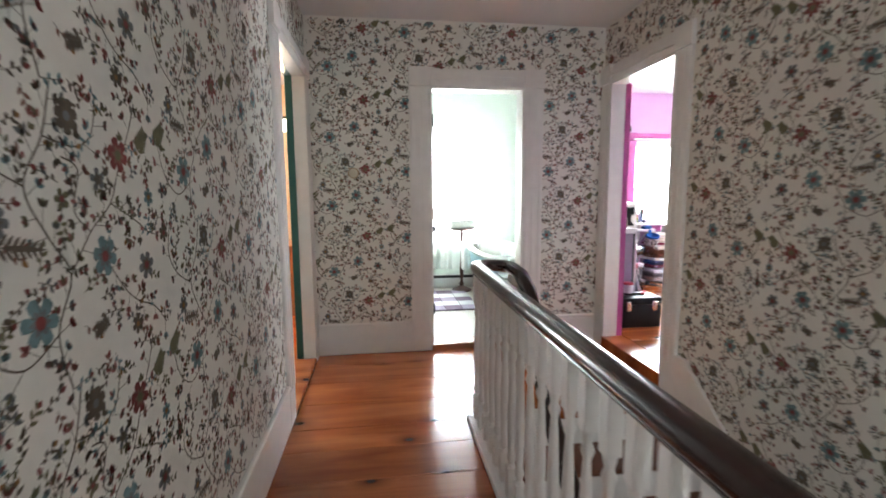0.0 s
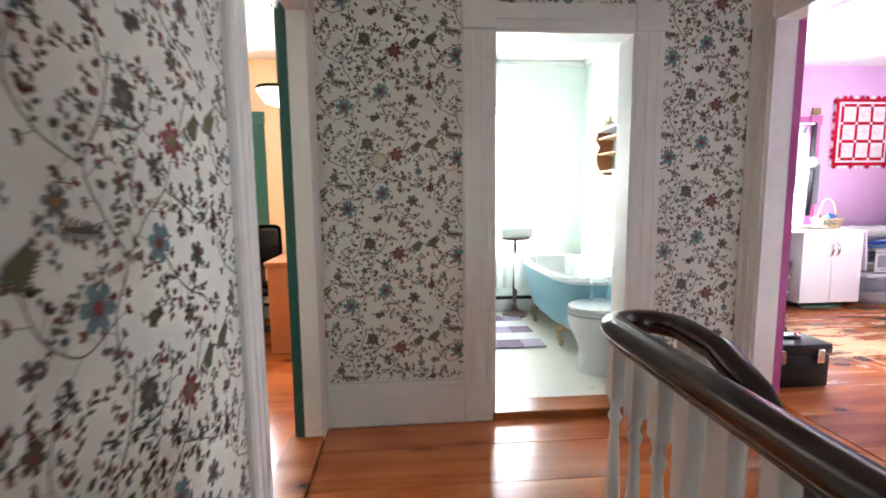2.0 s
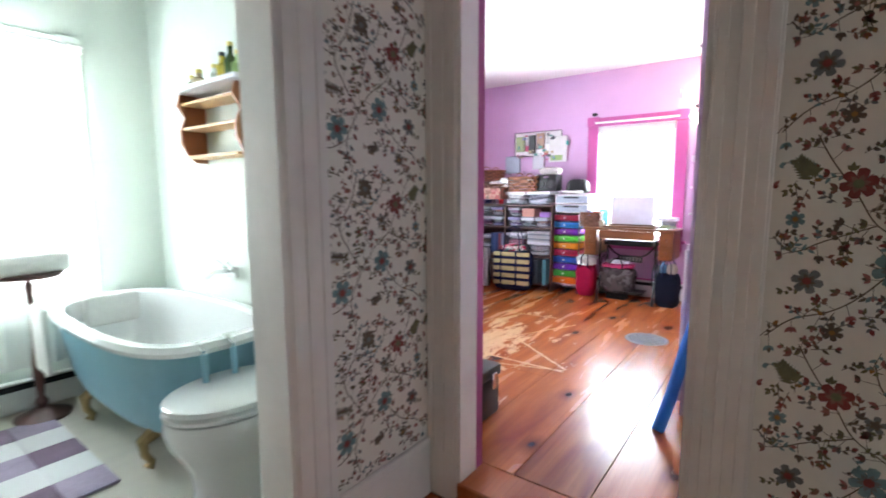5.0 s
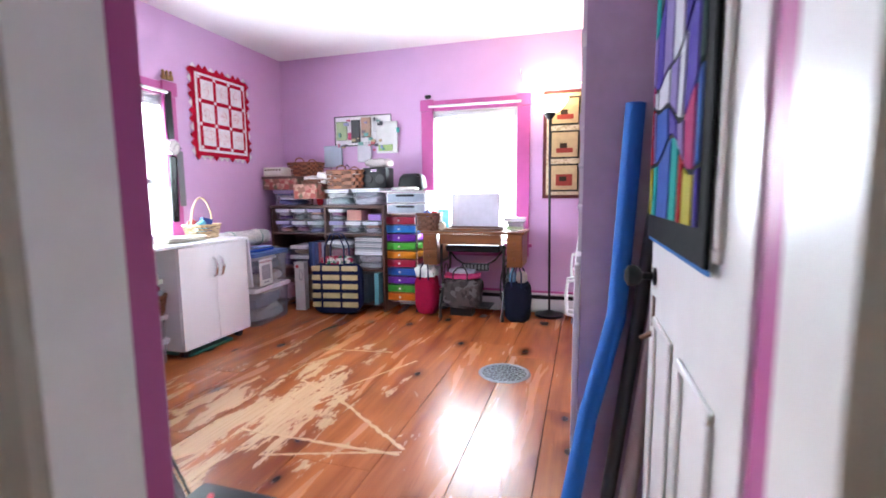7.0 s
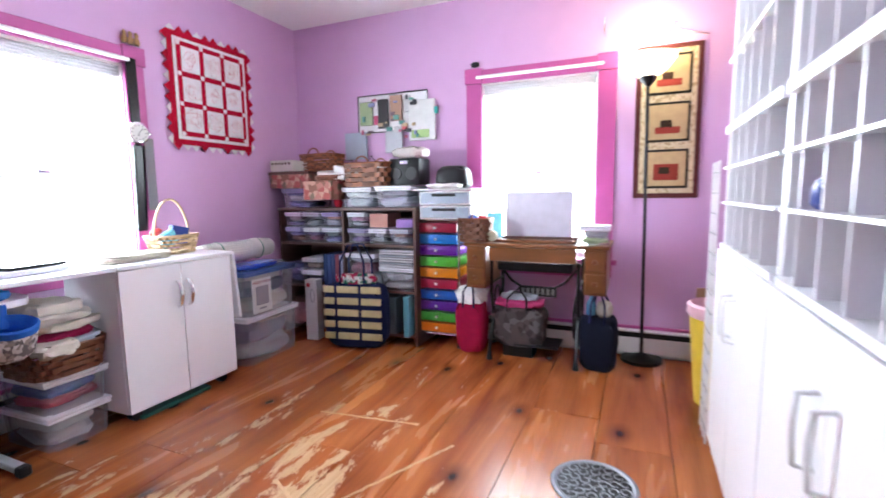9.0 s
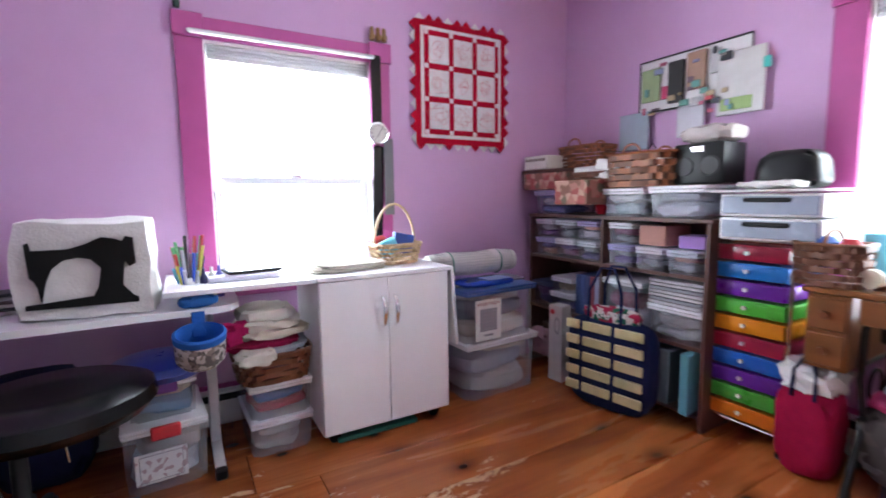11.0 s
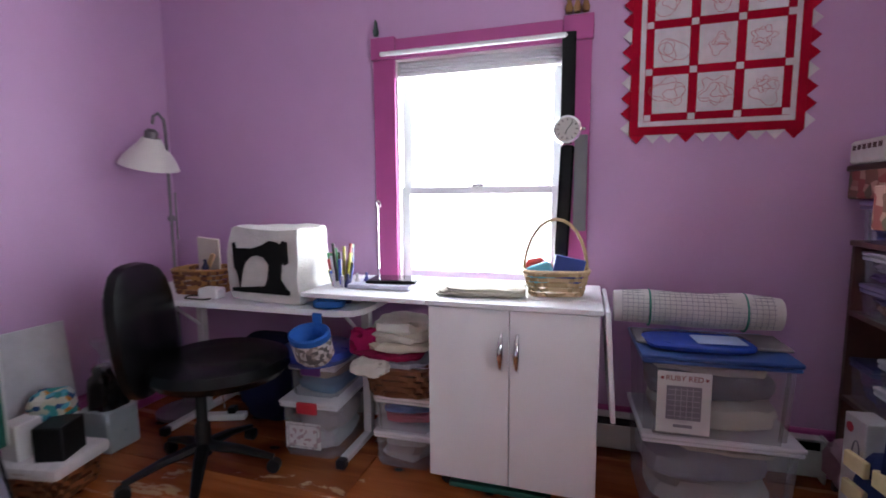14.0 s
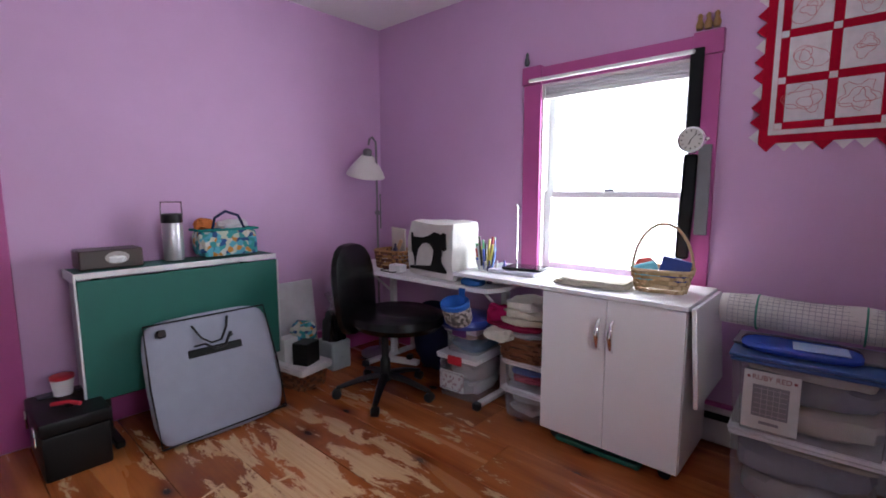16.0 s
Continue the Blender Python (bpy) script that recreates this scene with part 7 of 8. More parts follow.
single("striped_tie", B(-0.028, 0.028, -0.004, 0.004, 0, 0.42, 0.002), tint("grey_striped_cloth", (0.16, 0.16, 0.17), 0.8), 4.235, 5.70, 1.10, 0, "grey striped cloth strip hanging at the window", "cloth strip")
fg = thing("angel_figurines", 4.205, 5.735, 2.045, 0, "three small gold figurines on the window head", "figurine")
for k in range(3):
    part("figurine", lathe([(0.014, 0), (0.018, 0.02), (0.009, 0.045), (0.012, 0.058), (0.005, 0.07)], 10, -0.035 + 0.035 * k), tint("old_gold", (0.30, 0.17, 0.06), 0.4), fg)
single("dark_figurine", lathe([(0.012, 0), (0.016, 0.02), (0.008, 0.05), (0.01, 0.06), (0.004, 0.075)], 10), tint("dark_green_glaze", (0.03, 0.07, 0.05), 0.4), 3.25, 5.735, 2.045, 0, "small dark figurine on the window head", "figurine")
single("small_black_ornament", soft_box(0.03, 0.06, 0.035, 2.5, 0.004, 141, 3), BLACKP, 5.595, 4.14, 2.065, 0, "small black ornament on the window head", "ornament")

# folded green cutting table by the west wall
ct = thing("cutting_table", 1.955, 3.69, FP, 0, "folding table with green drop leaves and white edge", "folding table")
TEDGE = tint("white_table_edge", (0.66, 0.66, 0.68), 0.4)
part("tabletop", B(0.0, 0.235, 0.0, 0.96, 0.825, 0.848, 0.004), GREEN, ct, "green tabletop")
part("edge_strip", B(0.236, 0.245, 0.0, 0.96, 0.823, 0.851, 0.002), TEDGE, ct)
part("edge_strip", B(0.0, 0.245, -0.010, -0.001, 0.805, 0.851, 0.002), TEDGE, ct)
part("drop_leaf", B(0.227, 0.245, 0.0, 0.96, 0.24, 0.815, 0.003), GREEN, ct, "green hanging leaf")
part("edge_strip", B(0.225, 0.247, -0.010, -0.001, 0.24, 0.803, 0.002), TEDGE, ct)
part("edge_strip", B(0.225, 0.247, 0.961, 0.97, 0.24, 0.815, 0.002), TEDGE, ct)
# Pale lilac panel, its colour darkened to hold the shade by the door
part("end_panel", B(0.01, 0.223, 0.01, 0.028, 0.24, 0.823, 0.003), tint("shaded_lilac_panel", (0.33, 0.31, 0.40), 0.5), ct, "lilac-grey end panel with shade in its colour")
for y in (0.10, 0.83):
    part("leg", B(0.08, 0.11, y - 0.015, y + 0.015, 0.04, 0.823, 0.003), BLACKP, ct, "black metal leg")
    part("foot", B(0.02, 0.30, y - 0.02, y + 0.02, 0.0, 0.035, 0.006), BLACKP, ct, "black foot")
tis = thing("tissue_box_cover", 2.05, 3.85, FP + 0.853, 0, "dark wooden tissue box with tissue", "tissue box")
part("cover", B(-0.08, 0.08, -0.13, 0.13, 0, 0.09, 0.006), tint("dark_taupe_wood", (0.06, 0.045, 0.04), 0.4), tis)
part("opening", turned(lathe([(0.05, 0), (0.05, 0.002)], 20, sx=0.6, sy=1), pose(0.0805, 0.02, 0.05, 0, 90)), tint("pale_oval", (0.42, 0.38, 0.36)), tis, "pale oval opening")
part("tissue", turned(soft_box(0.015, 0.07, 0.035, 2, 0.006, 143, 4), pose(0.082, 0.02, 0.025)), tint("white_tissue", (0.72, 0.72, 0.72), 0.8), tis, "white tissue")
air = thing("silver_flask", 2.05, 4.145, FP + 0.853, 0, "silver vacuum flask with black lid and handle", "flask")
part("flask_body", lathe([(0.048, 0), (0.05, 0.01), (0.05, 0.19), (0.047, 0.20)], 24), mat("satin_silver", (0.50, 0.50, 0.52), 0.35, metal=0.7), air)
part("flask_lid", lathe([(0.05, 0.20), (0.052, 0.205), (0.05, 0.245), (0.04, 0.25)], 24), BLACKP, air, "black lid")
part("flask_handle", tube([(0, -0.052, 0.23), (0, -0.05, 0.31), (0, 0.05, 0.31), (0, 0.052, 0.23)], 0.005, 6), CHROME, air, "thin metal handle")
TEALP = leafy(cloth("teal_orange_floral", (0.1, 0.4, 0.4)), [(0.55, 0.55, 0.5), (0.05, 0.28, 0.28), (0.10, 0.36, 0.46), (0.50, 0.22, 0.05), (0.03, 0.08, 0.2), (0.50, 0.52, 0.42)], 38)
fbg = thing("floral_craft_bag", 2.05, 4.42, FP + 0.853, 0, "teal floral craft caddy bag with dark handle", "bag")
part("bag_body", soft_box(0.16, 0.33, 0.16, 0.8, 0.006, 145, 6), TEALP, fbg)
part("teal_binding", B(-0.082, 0.082, -0.168, 0.168, 0.145, 0.157, 0.004), cloth("teal_binding", (0.02, 0.22, 0.2)), fbg, "teal binding")
part("bag_pocket", B(0.075, 0.088, -0.15, 0.15, 0.005, 0.105, 0.006), TEALP, fbg, "floral pocket")
part("bag_handle", tube([(0.07, -0.10, 0.14), (0.07, -0.08, 0.22), (0.07, -0.02, 0.255), (0.07, 0.05, 0.23), (0.07, 0.09, 0.14)], 0.008, 6), NAVY, fbg, "dark blue handle")
part("orange_cloth", turned(soft_box(0.1, 0.1, 0.06, 2.5, 0.015, 146, 4), pose(0, -0.11, 0.15)), cloth("orange_cloth", (0.55, 0.17, 0.05)), fbg, "orange cloth")
part("white_cloth", turned(soft_box(0.1, 0.17, 0.05, 2.5, 0.015, 147, 4), pose(0, 0.04, 0.15)), cloth("white_cotton", (0.66, 0.63, 0.65)), fbg, "white cloth")

# grey portfolio bag
pf = thing("portfolio_bag", 2.46, 4.21, FP, 0, "grey nylon portfolio bag leaning on green table", "bag")
lean = pose(0, 0, 0, 0, -20, 0)
body = soft_box(0.05, 0.64, 0.62, 0.9, 0.008, 151, 9)
part("bag_body", turned(body, lean), GREY, pf)
loop = [(0.03, -0.31, 0.02), (0.03, 0.31, 0.02), (0.03, 0.315, 0.30), (0.03, 0.30, 0.60), (0.03, -0.30, 0.60), (0.03, -0.315, 0.30)]
part("piping", turned(tube(loop, 0.005, 6, closed=True), lean), BLACKP, pf, "black piping")
for o in (0.0, 0.035):
    part("handle", turned(tube([(0.034, -0.09, 0.56 - o * 3), (0.05 + o, -0.06, 0.49 - o), (0.06 + o, -0.02, 0.455 - o), (0.06 + o, 0.03, 0.46 - o), (0.05 + o, 0.07, 0.52 - o), (0.034, 0.09, 0.575 - o * 3)], 0.011, 6, flat=0.5), lean), BLACKP, pf, "black webbing handle")
part("strap_band", turned(B(0.028, 0.036, -0.13, 0.14, 0.40, 0.44, 0.003), lean), BLACKP, pf, "black strap band")
part("buckle", turned(B(0.028, 0.045, -0.25, -0.21, 0.53, 0.57, 0.006), lean), BLACKP, pf, "black buckle")

# tool box
tbx = thing("tool_box", 2.16, 3.62, FP, 0, "black plastic toolbox with chrome latches", "toolbox")
part("box_body", B(-0.19, 0.19, -0.12, 0.12, 0.0, 0.20, 0.012, 2), BLACKP, tbx)
part("box_lid", B(-0.20, 0.20, -0.128, 0.128, 0.202, 0.265, 0.014, 2), BLACKP, tbx)
part("lid_handle", B(-0.09, 0.09, -0.02, 0.02, 0.266, 0.285, 0.006), BLACKP, tbx)
part("lid_tray", B(-0.17, -0.11, -0.09, 0.09, 0.266, 0.274, 0.003), tint("smoke_plastic", (0.06, 0.06, 0.07), 0.2), tbx, "smoky lid compartment")
for x in (-0.12, 0.12):
    part("latch", B(x - 0.022, x + 0.022, -0.138, -0.1285, 0.15, 0.235, 0.004), CHROME, tbx, "chrome latch")
jr = thing("red_lidded_tub", 2.10, 3.62, FP + 0.286, 0, "small white tub with red lid on toolbox", "tub")
part("tub_body", lathe([(0.035, 0), (0.045, 0.075)], 18), WHITEP, jr)
part("tub_lid", lathe([(0.047, 0.076), (0.047, 0.09), (0.04, 0.093)], 18), tint("red_latch", (0.5, 0.02, 0.04), 0.4), jr, "red lid")
single("red_handled_tool", tube([(0, 0, 0.012), (0.03, 0.06, 0.014), (0.08, 0.09, 0.012)], 0.010, 8), tint("red_latch", (0.5, 0.02, 0.04), 0.4), 2.20, 3.56, FP + 0.275, 0, "red handled tool lying on the toolbox", "tool")

# by the north-west corner
single("white_foam_board", turned(B(0, 0.012, 0.0, 0.36, 0, 0.46, 0.002), pose(0, 0, 0, 0, -7)), tint("pale_grey_board", (0.55, 0.55, 0.58), 0.6), 2.0, 4.68, FP + 0.15, 0, "pale grey foam board leaning on pink wall", "board")
lbk = basket("lined_basket", 2.22, 4.78, FP, 10, 0.28, 0.24, 0.13, WICKER, "woven basket with white liner full of crafts", rows=5)
part("white_liner", B(-0.15, 0.15, -0.128, 0.128, 0.10, 0.155, 0.02, 2), cloth("white_cotton", (0.66, 0.63, 0.65)), lbk, "white cloth liner")
part("black_carton", turned(B(0.0, 0.11, -0.09, 0.04, 0.15, 0.29, 0.004), pose(0, 0, 0, 0, 0, 12)), BLACKP, lbk, "black printed carton")
part("white_carton", turned(B(-0.12, -0.03, -0.10, 0.0, 0.15, 0.30, 0.004), pose(0, 0, 0, 0, 0, -8)), WHITEP, lbk, "white carton")
part("floral_pouch", turned(soft_box(0.16, 0.1, 0.12, 2.5, 0.015, 161, 5), pose(-0.04, 0.06, 0.26, 0, 0, 20)), TEALP, lbk, "teal floral pouch")
vs = thing("wrapped_black_vase", 2.13, 5.09, FP, 0, "black tall object wrapped in clear plastic", "wrapped object")
part("dark_core", soft_box(0.17, 0.15, 0.40, 2, 0.008, 163, 6, 0.15), tint("glossy_black", (0.01, 0.01, 0.012), 0.12), vs)
part("pale_base", B(-0.088, 0.088, -0.078, 0.078, 0.0, 0.20, 0.01), tint("frosted_blue_grey", (0.36, 0.42, 0.45), 0.3), vs, "frosted pale lower half")
part("plastic_tuft", lathe([(0.05, 0.40), (0.015, 0.44), (0.06, 0.52)], 10, cap=False), CLEAR, vs, "gathered clear plastic")
cb = thing("power_strip", 2.45, 5.45, FP, 20, "white power strip with cables on floor", "power strip")
part("strip_body", B(-0.12, 0.12, -0.025, 0.025, 0, 0.035, 0.006), WHITEP, cb)
part("cable", tube([(-0.12, 0, 0.015), (-0.25, 0.05, 0.01), (-0.3, 0.15, 0.01)], 0.004, 6), BLACKP, cb, "black cable")
part("plug", B(0.03, 0.07, -0.022, 0.022, 0.036, 0.07, 0.004), BLACKP, cb, "black plug")

# floor register
reg = thing("floor_register", 4.05, 3.155, FP, 0, "round grey iron floor register with scrolls", "floor register")
REG = mat("grey_iron_register", (0.22, 0.23, 0.25), 0.35, metal=0.7, noise_scale=40)
part("well", lathe([(0.135, 0.001), (0.135, 0.002)], 36), BLACKP, reg, "dark opening")
part("rim", tube([(0.145 * math.cos(a), 0.145 * math.sin(a), 0.003) for a in np.linspace(0, 6.2832, 49)[:-1]], 0.012, 6, closed=True, flat=0.4), REG, reg)
for r_, n in ((0.035, 5), (0.075, 10), (0.113, 15)):
    for k in range(n):
        a = 2 * math.pi * k / n
        cx, cy = r_ * math.cos(a), r_ * math.sin(a)
        part("scroll", tube([(cx + 0.017 * math.cos(q), cy + 0.017 * math.sin(q), 0.005) for q in np.linspace(a, a + 5.2, 10)], 0.0035, 5, flat=0.6), REG, reg)

# scraped lines on the floor
BARE = mat("bare_scraped_wood", (0.60, 0.38, 0.20), 0.6, noise_scale=12, noise_amt=0.12, stretch=(3, 3, 1))
for k, (x0, y0, x1, y1, w) in enumerate(((3.045, 4.24, 3.05, 3.43, 0.028), (3.47, 3.96, 3.09, 3.43, 0.032), (2.89, 4.0, 3.07, 3.43, 0.02), (4.16, 4.48, 4.22, 3.96, 0.022), (3.47, 4.06, 4.11, 3.74, 0.018), (3.47, 3.94, 3.63, 4.29, 0.025), (3.25, 4.1, 3.6, 3.9, 0.02))):
    rr = random.Random(200 + k)
    d_ = Vector((x1 - x0, y1 - y0, 0))
    n_ = Vector((-d_.y, d_.x, 0)).normalized()
    left, right = [], []
    for j in range(31):
        p = Vector((x0, y0, 0)) + d_ * (j / 30)
        a, b = w * rr.uniform(0.08, 0.5), w * rr.uniform(0.08, 0.5)
        left.append((p + n_ * a)[:2])
        right.append((p - n_ * b)[:2])
    setting("floor_scrape", prism(left + right[::-1], FP - 0.0006, FP + 0.0007), BARE, "pale scraped line on the worn boards")

# ---- printed wallpaper flowers ----
INKS = [mat("ink_" + n, c, 0.75, noise_scale=70, noise_amt=0.3) for n, c in (
    ("vine", (0.14, 0.11, 0.08)), ("red", (0.24, 0.06, 0.055)), ("rust", (0.25, 0.13, 0.10)), ("teal", (0.17, 0.27, 0.29)), ("slate", (0.17, 0.18, 0.185)),
    ("olive", (0.17, 0.16, 0.09)), ("brown", (0.13, 0.105, 0.08)), ("pink", (0.36, 0.15, 0.14)), ("ochre", (0.32, 0.17, 0.06)))]
TW, TH = 0.57, 0.512


def tile_print(rng):
    """One repeat of the print: a list of (outline, ink, layer)."""
    out = []

    def leaf(x, y, a, ln, w, ink, layer=1):
        c, s = math.cos(a), math.sin(a)
        pts = [(0, 0), (0.3, 0.5), (0.65, 0.42), (1, 0), (0.65, -0.42), (0.3, -0.5)]
        if layer >= 2 and layer < 2.5:
            pts = [(0, 0.1), (0.5, 0.42), (0.85, 0.40), (0.97, 0), (0.85, -0.40), (0.5, -0.42), (0, -0.1)]
        out.append(([(x + c * u * ln - s * v * w, y + s * u * ln + c * v * w) for u, v in pts], ink, layer))

    def flower(x, y, r, ink, petals, core, turn):
        for k in range(petals):
            a = turn + 2 * math.pi * k / petals
            leaf(x + 0.12 * r * math.cos(a), y + 0.12 * r * math.sin(a), a, r * rng.uniform(0.88, 1.0), r * 0.72, ink, 2 + 0.15 * (k % 3))
            leaf(x, y, a + 0.1, r * 0.62, r * 0.34, (ink + 1) % 7 if ink in (1, 3) else 0, 2.6)
            leaf(x, y, a + 0.5, r * 0.62, r * 0.2, 0 if ink != 6 else 5, 1.8)
        out.append(([(x + 0.3 * r * math.cos(q), y + 0.3 * r * math.sin(q)) for q in np.linspace(0, 2 * math.pi, 8)[:-1]], core, 3))

    def feather(x, y, a, ln, w, ink):
        for k in range(7):
            f = k / 7
            for s in (-1, 1):
                leaf(x + math.cos(a) * ln * f, y + math.sin(a) * ln * f, a + s * 0.9, w * (1 - 0.5 * f), w * 0.26, ink, 1.5)
        leaf(x, y, a, ln * 1.1, w * 0.35, ink, 1.6)

    def vine(pts, width=0.0032, twigs=0.018):
        P = [np.array(p, float) for p in pts]
        line = []
        for i in range(len(P) - 1):
            p0, p1, p2, p3 = P[max(i - 1, 0)], P[i], P[i + 1], P[min(i + 2, len(P) - 1)]
            for k in range(5):
                u = k / 5
                line.append(0.5 * ((2 * p1) + (p2 - p0) * u + (2 * p0 - 5 * p1 + 4 * p2 - p3) * u * u + (3 * p1 - p0 - 3 * p2 + p3) * u ** 3))
        line.append(P[-1])
        run, side = 0.0, 1
        for a, b in zip(line, line[1:]):
            d = b - a
            L = float(np.hypot(*d)) or 1e-6
            nrm = np.array((-d[1], d[0])) / L * width / 2
            out.append(([tuple(a - nrm), tuple(b + d * 0.1 - nrm), tuple(b + d * 0.1 + nrm), tuple(a + nrm)], 0, 0.5))
            run += L
            if run > twigs:
                run, side = 0.0, -side
                ang = math.atan2(d[1], d[0]) + side * rng.uniform(0.6, 1.2)
                ln = rng.uniform(0.014, 0.036)
                e = a + np.array((math.cos(ang), math.sin(ang))) * ln
                nn = np.array((-math.sin(ang), math.cos(ang))) * 0.0007
                out.append(([tuple(a - nn), tuple(e - nn), tuple(e + nn), tuple(a + nn)], 0, 0.6))
                ink = rng.choice([5, 6, 6, 3, 4, 7, 1, 2])
                for q in (-0.7, 0, 0.7):
                    leaf(e[0], e[1], ang + q, rng.uniform(0.012, 0.022), 0.0095, ink if q else rng.choice([6, 1, 7, 5]))

    # bigger flowers, half-drop over the repeat
    spots = [(0.273, 0.44, 0.036, 6, 7, 4), (0.42, 0.385, 0.042, 1, 6, 5), (0.162, 0.11, 0.046, 3, 6, 1), (0.345, 0.19, 0.044, 3, 6, 1), (0.497, 0.15, 0.036, 4, 6, 1),
             (0.10, 0.27, 0.028, 4, 6, 8), (0.345, 0.335, 0.026, 4, 5, 6), (0.02, 0.47, 0.026, 6, 6, 1), (0.53, 0.30, 0.024, 3, 6, 8), (0.24, 0.30, 0.022, 5, 5, 1), (0.455, 0.27, 0.02, 6, 5, 7),
             (0.03, 0.06, 0.022, 4, 5, 1), (0.44, 0.03, 0.024, 6, 6, 8)]
    for x, y, r, ink, n, core in spots:
        flower(x, y, r * 0.86, ink, n, core, rng.uniform(0, 1))
    feather(0.10, 0.235, -0.15, 0.09, 0.028, 6)
    feather(0.012, 0.17, 0.75, 0.06, 0.034, 5)
    feather(0.50, 0.40, 0.9, 0.06, 0.034, 5)
    feather(0.29, 0.055, 0.2, 0.05, 0.024, 6)
    vine([(0.22, -0.02), (0.20, 0.08), (0.245, 0.17), (0.20, 0.24), (0.16, 0.32), (0.21, 0.40), (0.24, 0.49)], 0.004)
    vine([(0.245, 0.17), (0.31, 0.24), (0.38, 0.29), (0.42, 0.36), (0.47, 0.44), (0.50, 0.50)])
    vine([(0.16, 0.32), (0.08, 0.36), (0.04, 0.42), (0.06, 0.50)])
    vine([(0.38, 0.29), (0.47, 0.25), (0.53, 0.22), (0.57, 0.256)])
    vine([(0.20, 0.08), (0.12, 0.05), (0.05, 0.10), (0.02, 0.19), (0.0, 0.0)][:4])
    vine([(0.345, 0.19), (0.40, 0.12), (0.45, 0.08), (0.52, 0.05), (0.57, 0.0)])
    vine([(0.21, 0.40), (0.29, 0.39), (0.34, 0.42), (0.36, 0.49)])
    vine([(0.31, 0.24), (0.27, 0.28), (0.29, 0.35), (0.25, 0.37)])
    for k in range(100):
        x, y, a = rng.uniform(0, TW), rng.uniform(0, TH), rng.uniform(0, 6.28)
        ink = rng.choice([6, 6, 6, 5, 5, 2, 3, 4])
        c, s = math.cos(a), math.sin(a)
        ln = rng.uniform(0.03, 0.05)
        out.append(([(x + s * 0.0009, y - c * 0.0009), (x + c * ln + s * 0.0009, y + s * ln - c * 0.0009), (x + c * ln - s * 0.0009, y + s * ln + c * 0.0009), (x - s * 0.0009, y + c * 0.0009)], 0, 0.7))
        for m, f in enumerate((0.2, 0.45, 0.7, 0.95)):
            leaf(x + c * ln * f, y + s * ln * f, a + (0.85 if m % 2 else -0.85), rng.uniform(0.010, 0.019), 0.0075, ink)
        leaf(x + c * ln, y + s * ln, a, rng.uniform(0.012, 0.018), 0.010, rng.choice([1, 7, ink, 8, 1]))
    return out


PRINT = tile_print(random.Random(4))


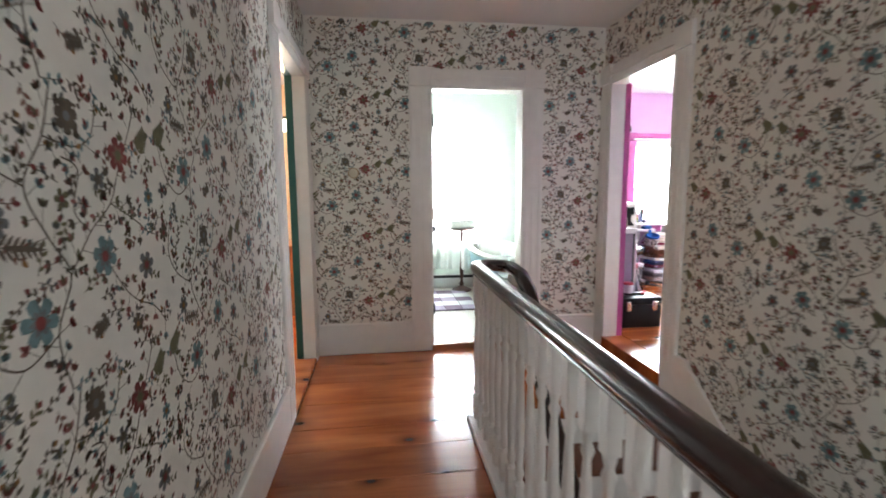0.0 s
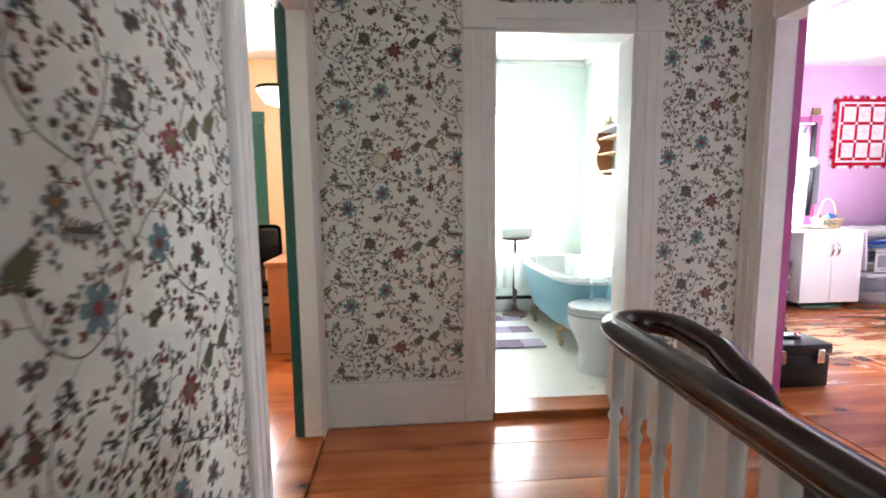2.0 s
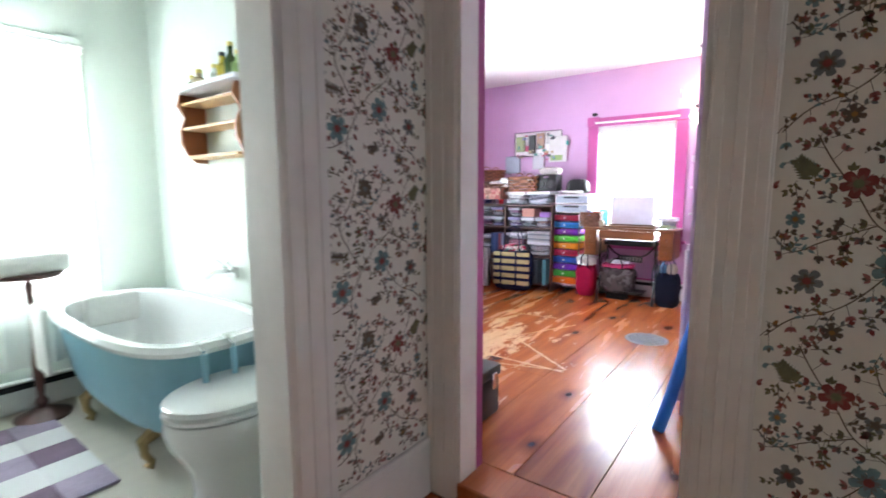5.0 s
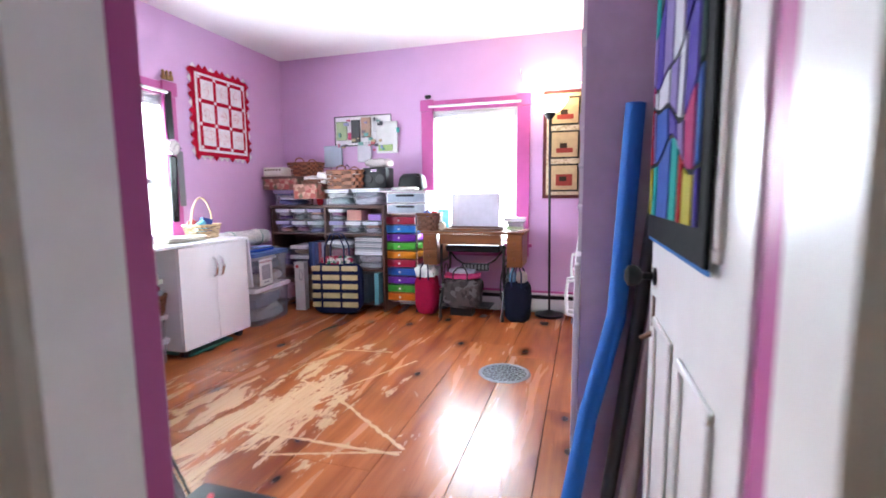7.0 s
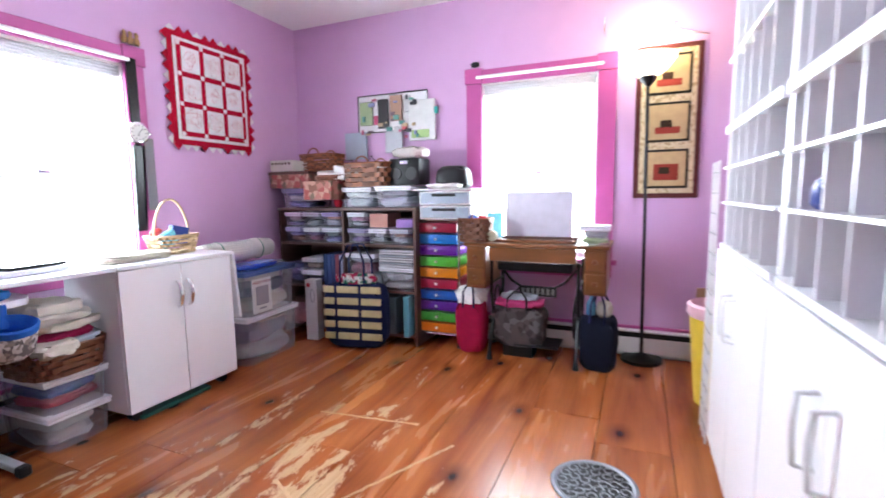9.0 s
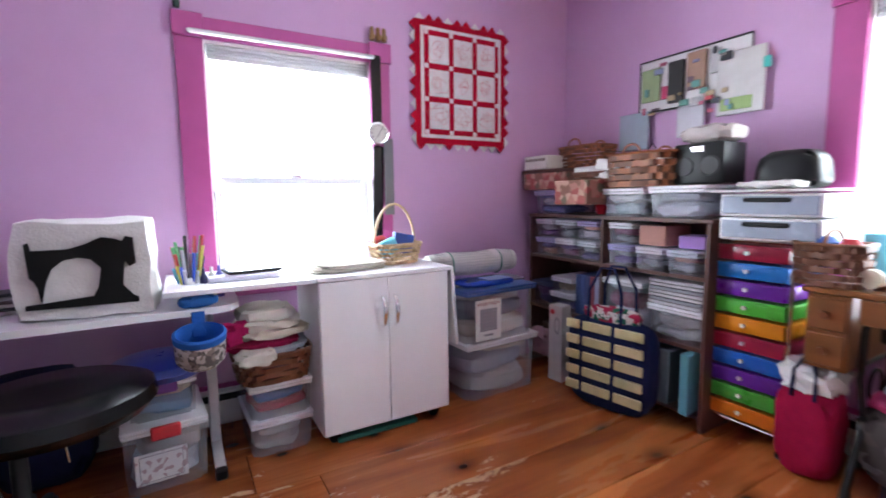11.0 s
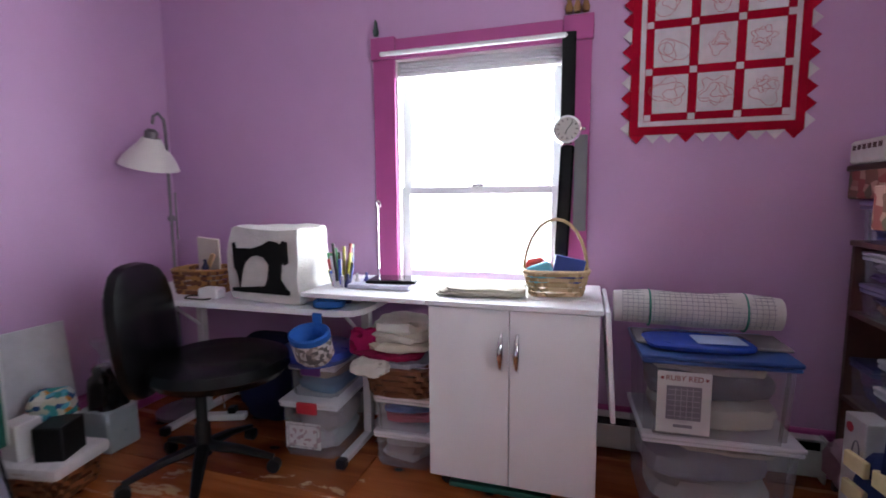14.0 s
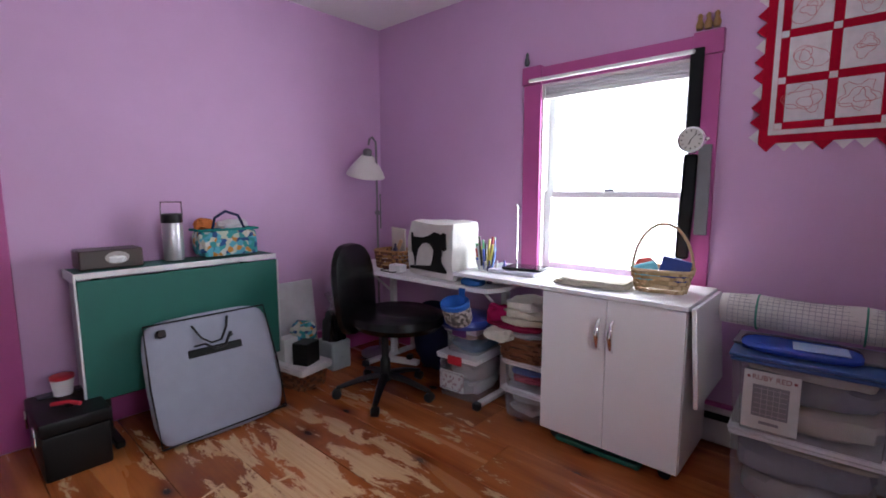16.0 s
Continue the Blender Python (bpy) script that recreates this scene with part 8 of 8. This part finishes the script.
def wallpaper(parent, u0, u1, z0, z1, place, holes=(), shift=(0.0, 0.0), keep=None):
    """Lays the print over a stretch of wall; place(u, z, lift) gives the point."""
    verts, faces, inks = [], [], []
    cols = range(int((u0 - shift[0]) // TW) - 1, int((u1 - shift[0]) // TW) + 2)
    lines = range(int((z0 - shift[1]) // TH) - 2, int((z1 - shift[1]) // TH) + 2)
    for i in cols:
        for j in lines:
            ox, oz = shift[0] + i * TW, shift[1] + j * TH + (TH / 2 if i % 2 else 0)
            for pts, ink, layer in PRINT:
                q = [(ox + x, oz + y) for x, y in pts]
                if min(p[0] for p in q) < u0 or max(p[0] for p in q) > u1 or min(p[1] for p in q) < z0 or max(p[1] for p in q) > z1:
                    continue
                cx, cz = sum(p[0] for p in q) / len(q), sum(p[1] for p in q) / len(q)
                if any(a < cx < b and c < cz < d for a, b, c, d in holes) or (keep and not keep(cx, cz)):
                    continue
                base = len(verts)
                verts += [place(x, z, 0.0006 + 0.0004 * layer) for x, z in q]
                faces.append(tuple(range(base, base + len(q))))
                inks.append(ink)
    me = bpy.data.meshes.new("printed_flowers")
    me.from_pydata(verts, [], faces)
    for m in INKS:
        me.materials.append(m)
    me.polygons.foreach_set("material_index", inks)
    me.update()
    ob = new("printed_flowers", me)
    ob.parent = parent
    return tagged(ob, "red, teal and olive trailing flower print", kind="stuff")


walls = scene.objects
wallpaper(walls["wall_north_hall"], -0.57, 1.735, 0.245, TOP - 0.01, lambda u, z, d: (u, 3.48 - d, z), [(0.17, 1.235, 0, 2.21)], (-0.585, 0.04))
wallpaper(walls["wall_west_hall"], -1.2, 3.47, 0.245, TOP - 0.01, lambda u, z, d: (-0.58 + d, u, z), [(2.325, 3.48, 0, 2.24)], (-0.1, 0.2))
wallpaper(walls["wall_east_hall"], -0.6, 3.47, -1.2, TOP - 0.01, lambda u, z, d: (1.74 - d, u, z), [(2.385, 3.48, -3, 2.24)], (0.1, 0.1), keep=lambda u, z: z > 0.27 or z > 0.2 + (u - 2.22) * 0.76)

# ---- floor boards ----


def boards(parent, x0, x1, y0, y1, z, material, width, seed, splits=1):
    rng = random.Random(seed)
    y = y0
    while y < y1 - 0.02:
        w = min(width * rng.uniform(0.85, 1.15), y1 - y)
        if y1 - y - w < 0.06:
            w = y1 - y
        cuts = [x0] + sorted(x0 + (x1 - x0) * rng.uniform(0.25, 0.75) for _ in range(splits)) + [x1]
        for a, b in zip(cuts, cuts[1:]):
            ob = part("floor_board", B(a + 0.001, b - 0.001, y + 0.0012, y + w - 0.0012, z - 0.02, z - rng.uniform(0, 0.0012), 0.0015), material, parent)
        y += w


boards(walls["subfloor_hall"], -0.58, 0.40, -2.6, 2.295, 0.0, HALLWOOD, 0.27, 3, 0)
boards(walls["subfloor_landing"], -0.56, 1.715, 2.296, 3.46, 0.0, HALLWOOD, 0.29, 5, 0)
boards(walls["subfloor_sewing"], 1.902, 5.61, 2.0, 5.73, FP, SEWWOOD, 0.31, 7, 1)
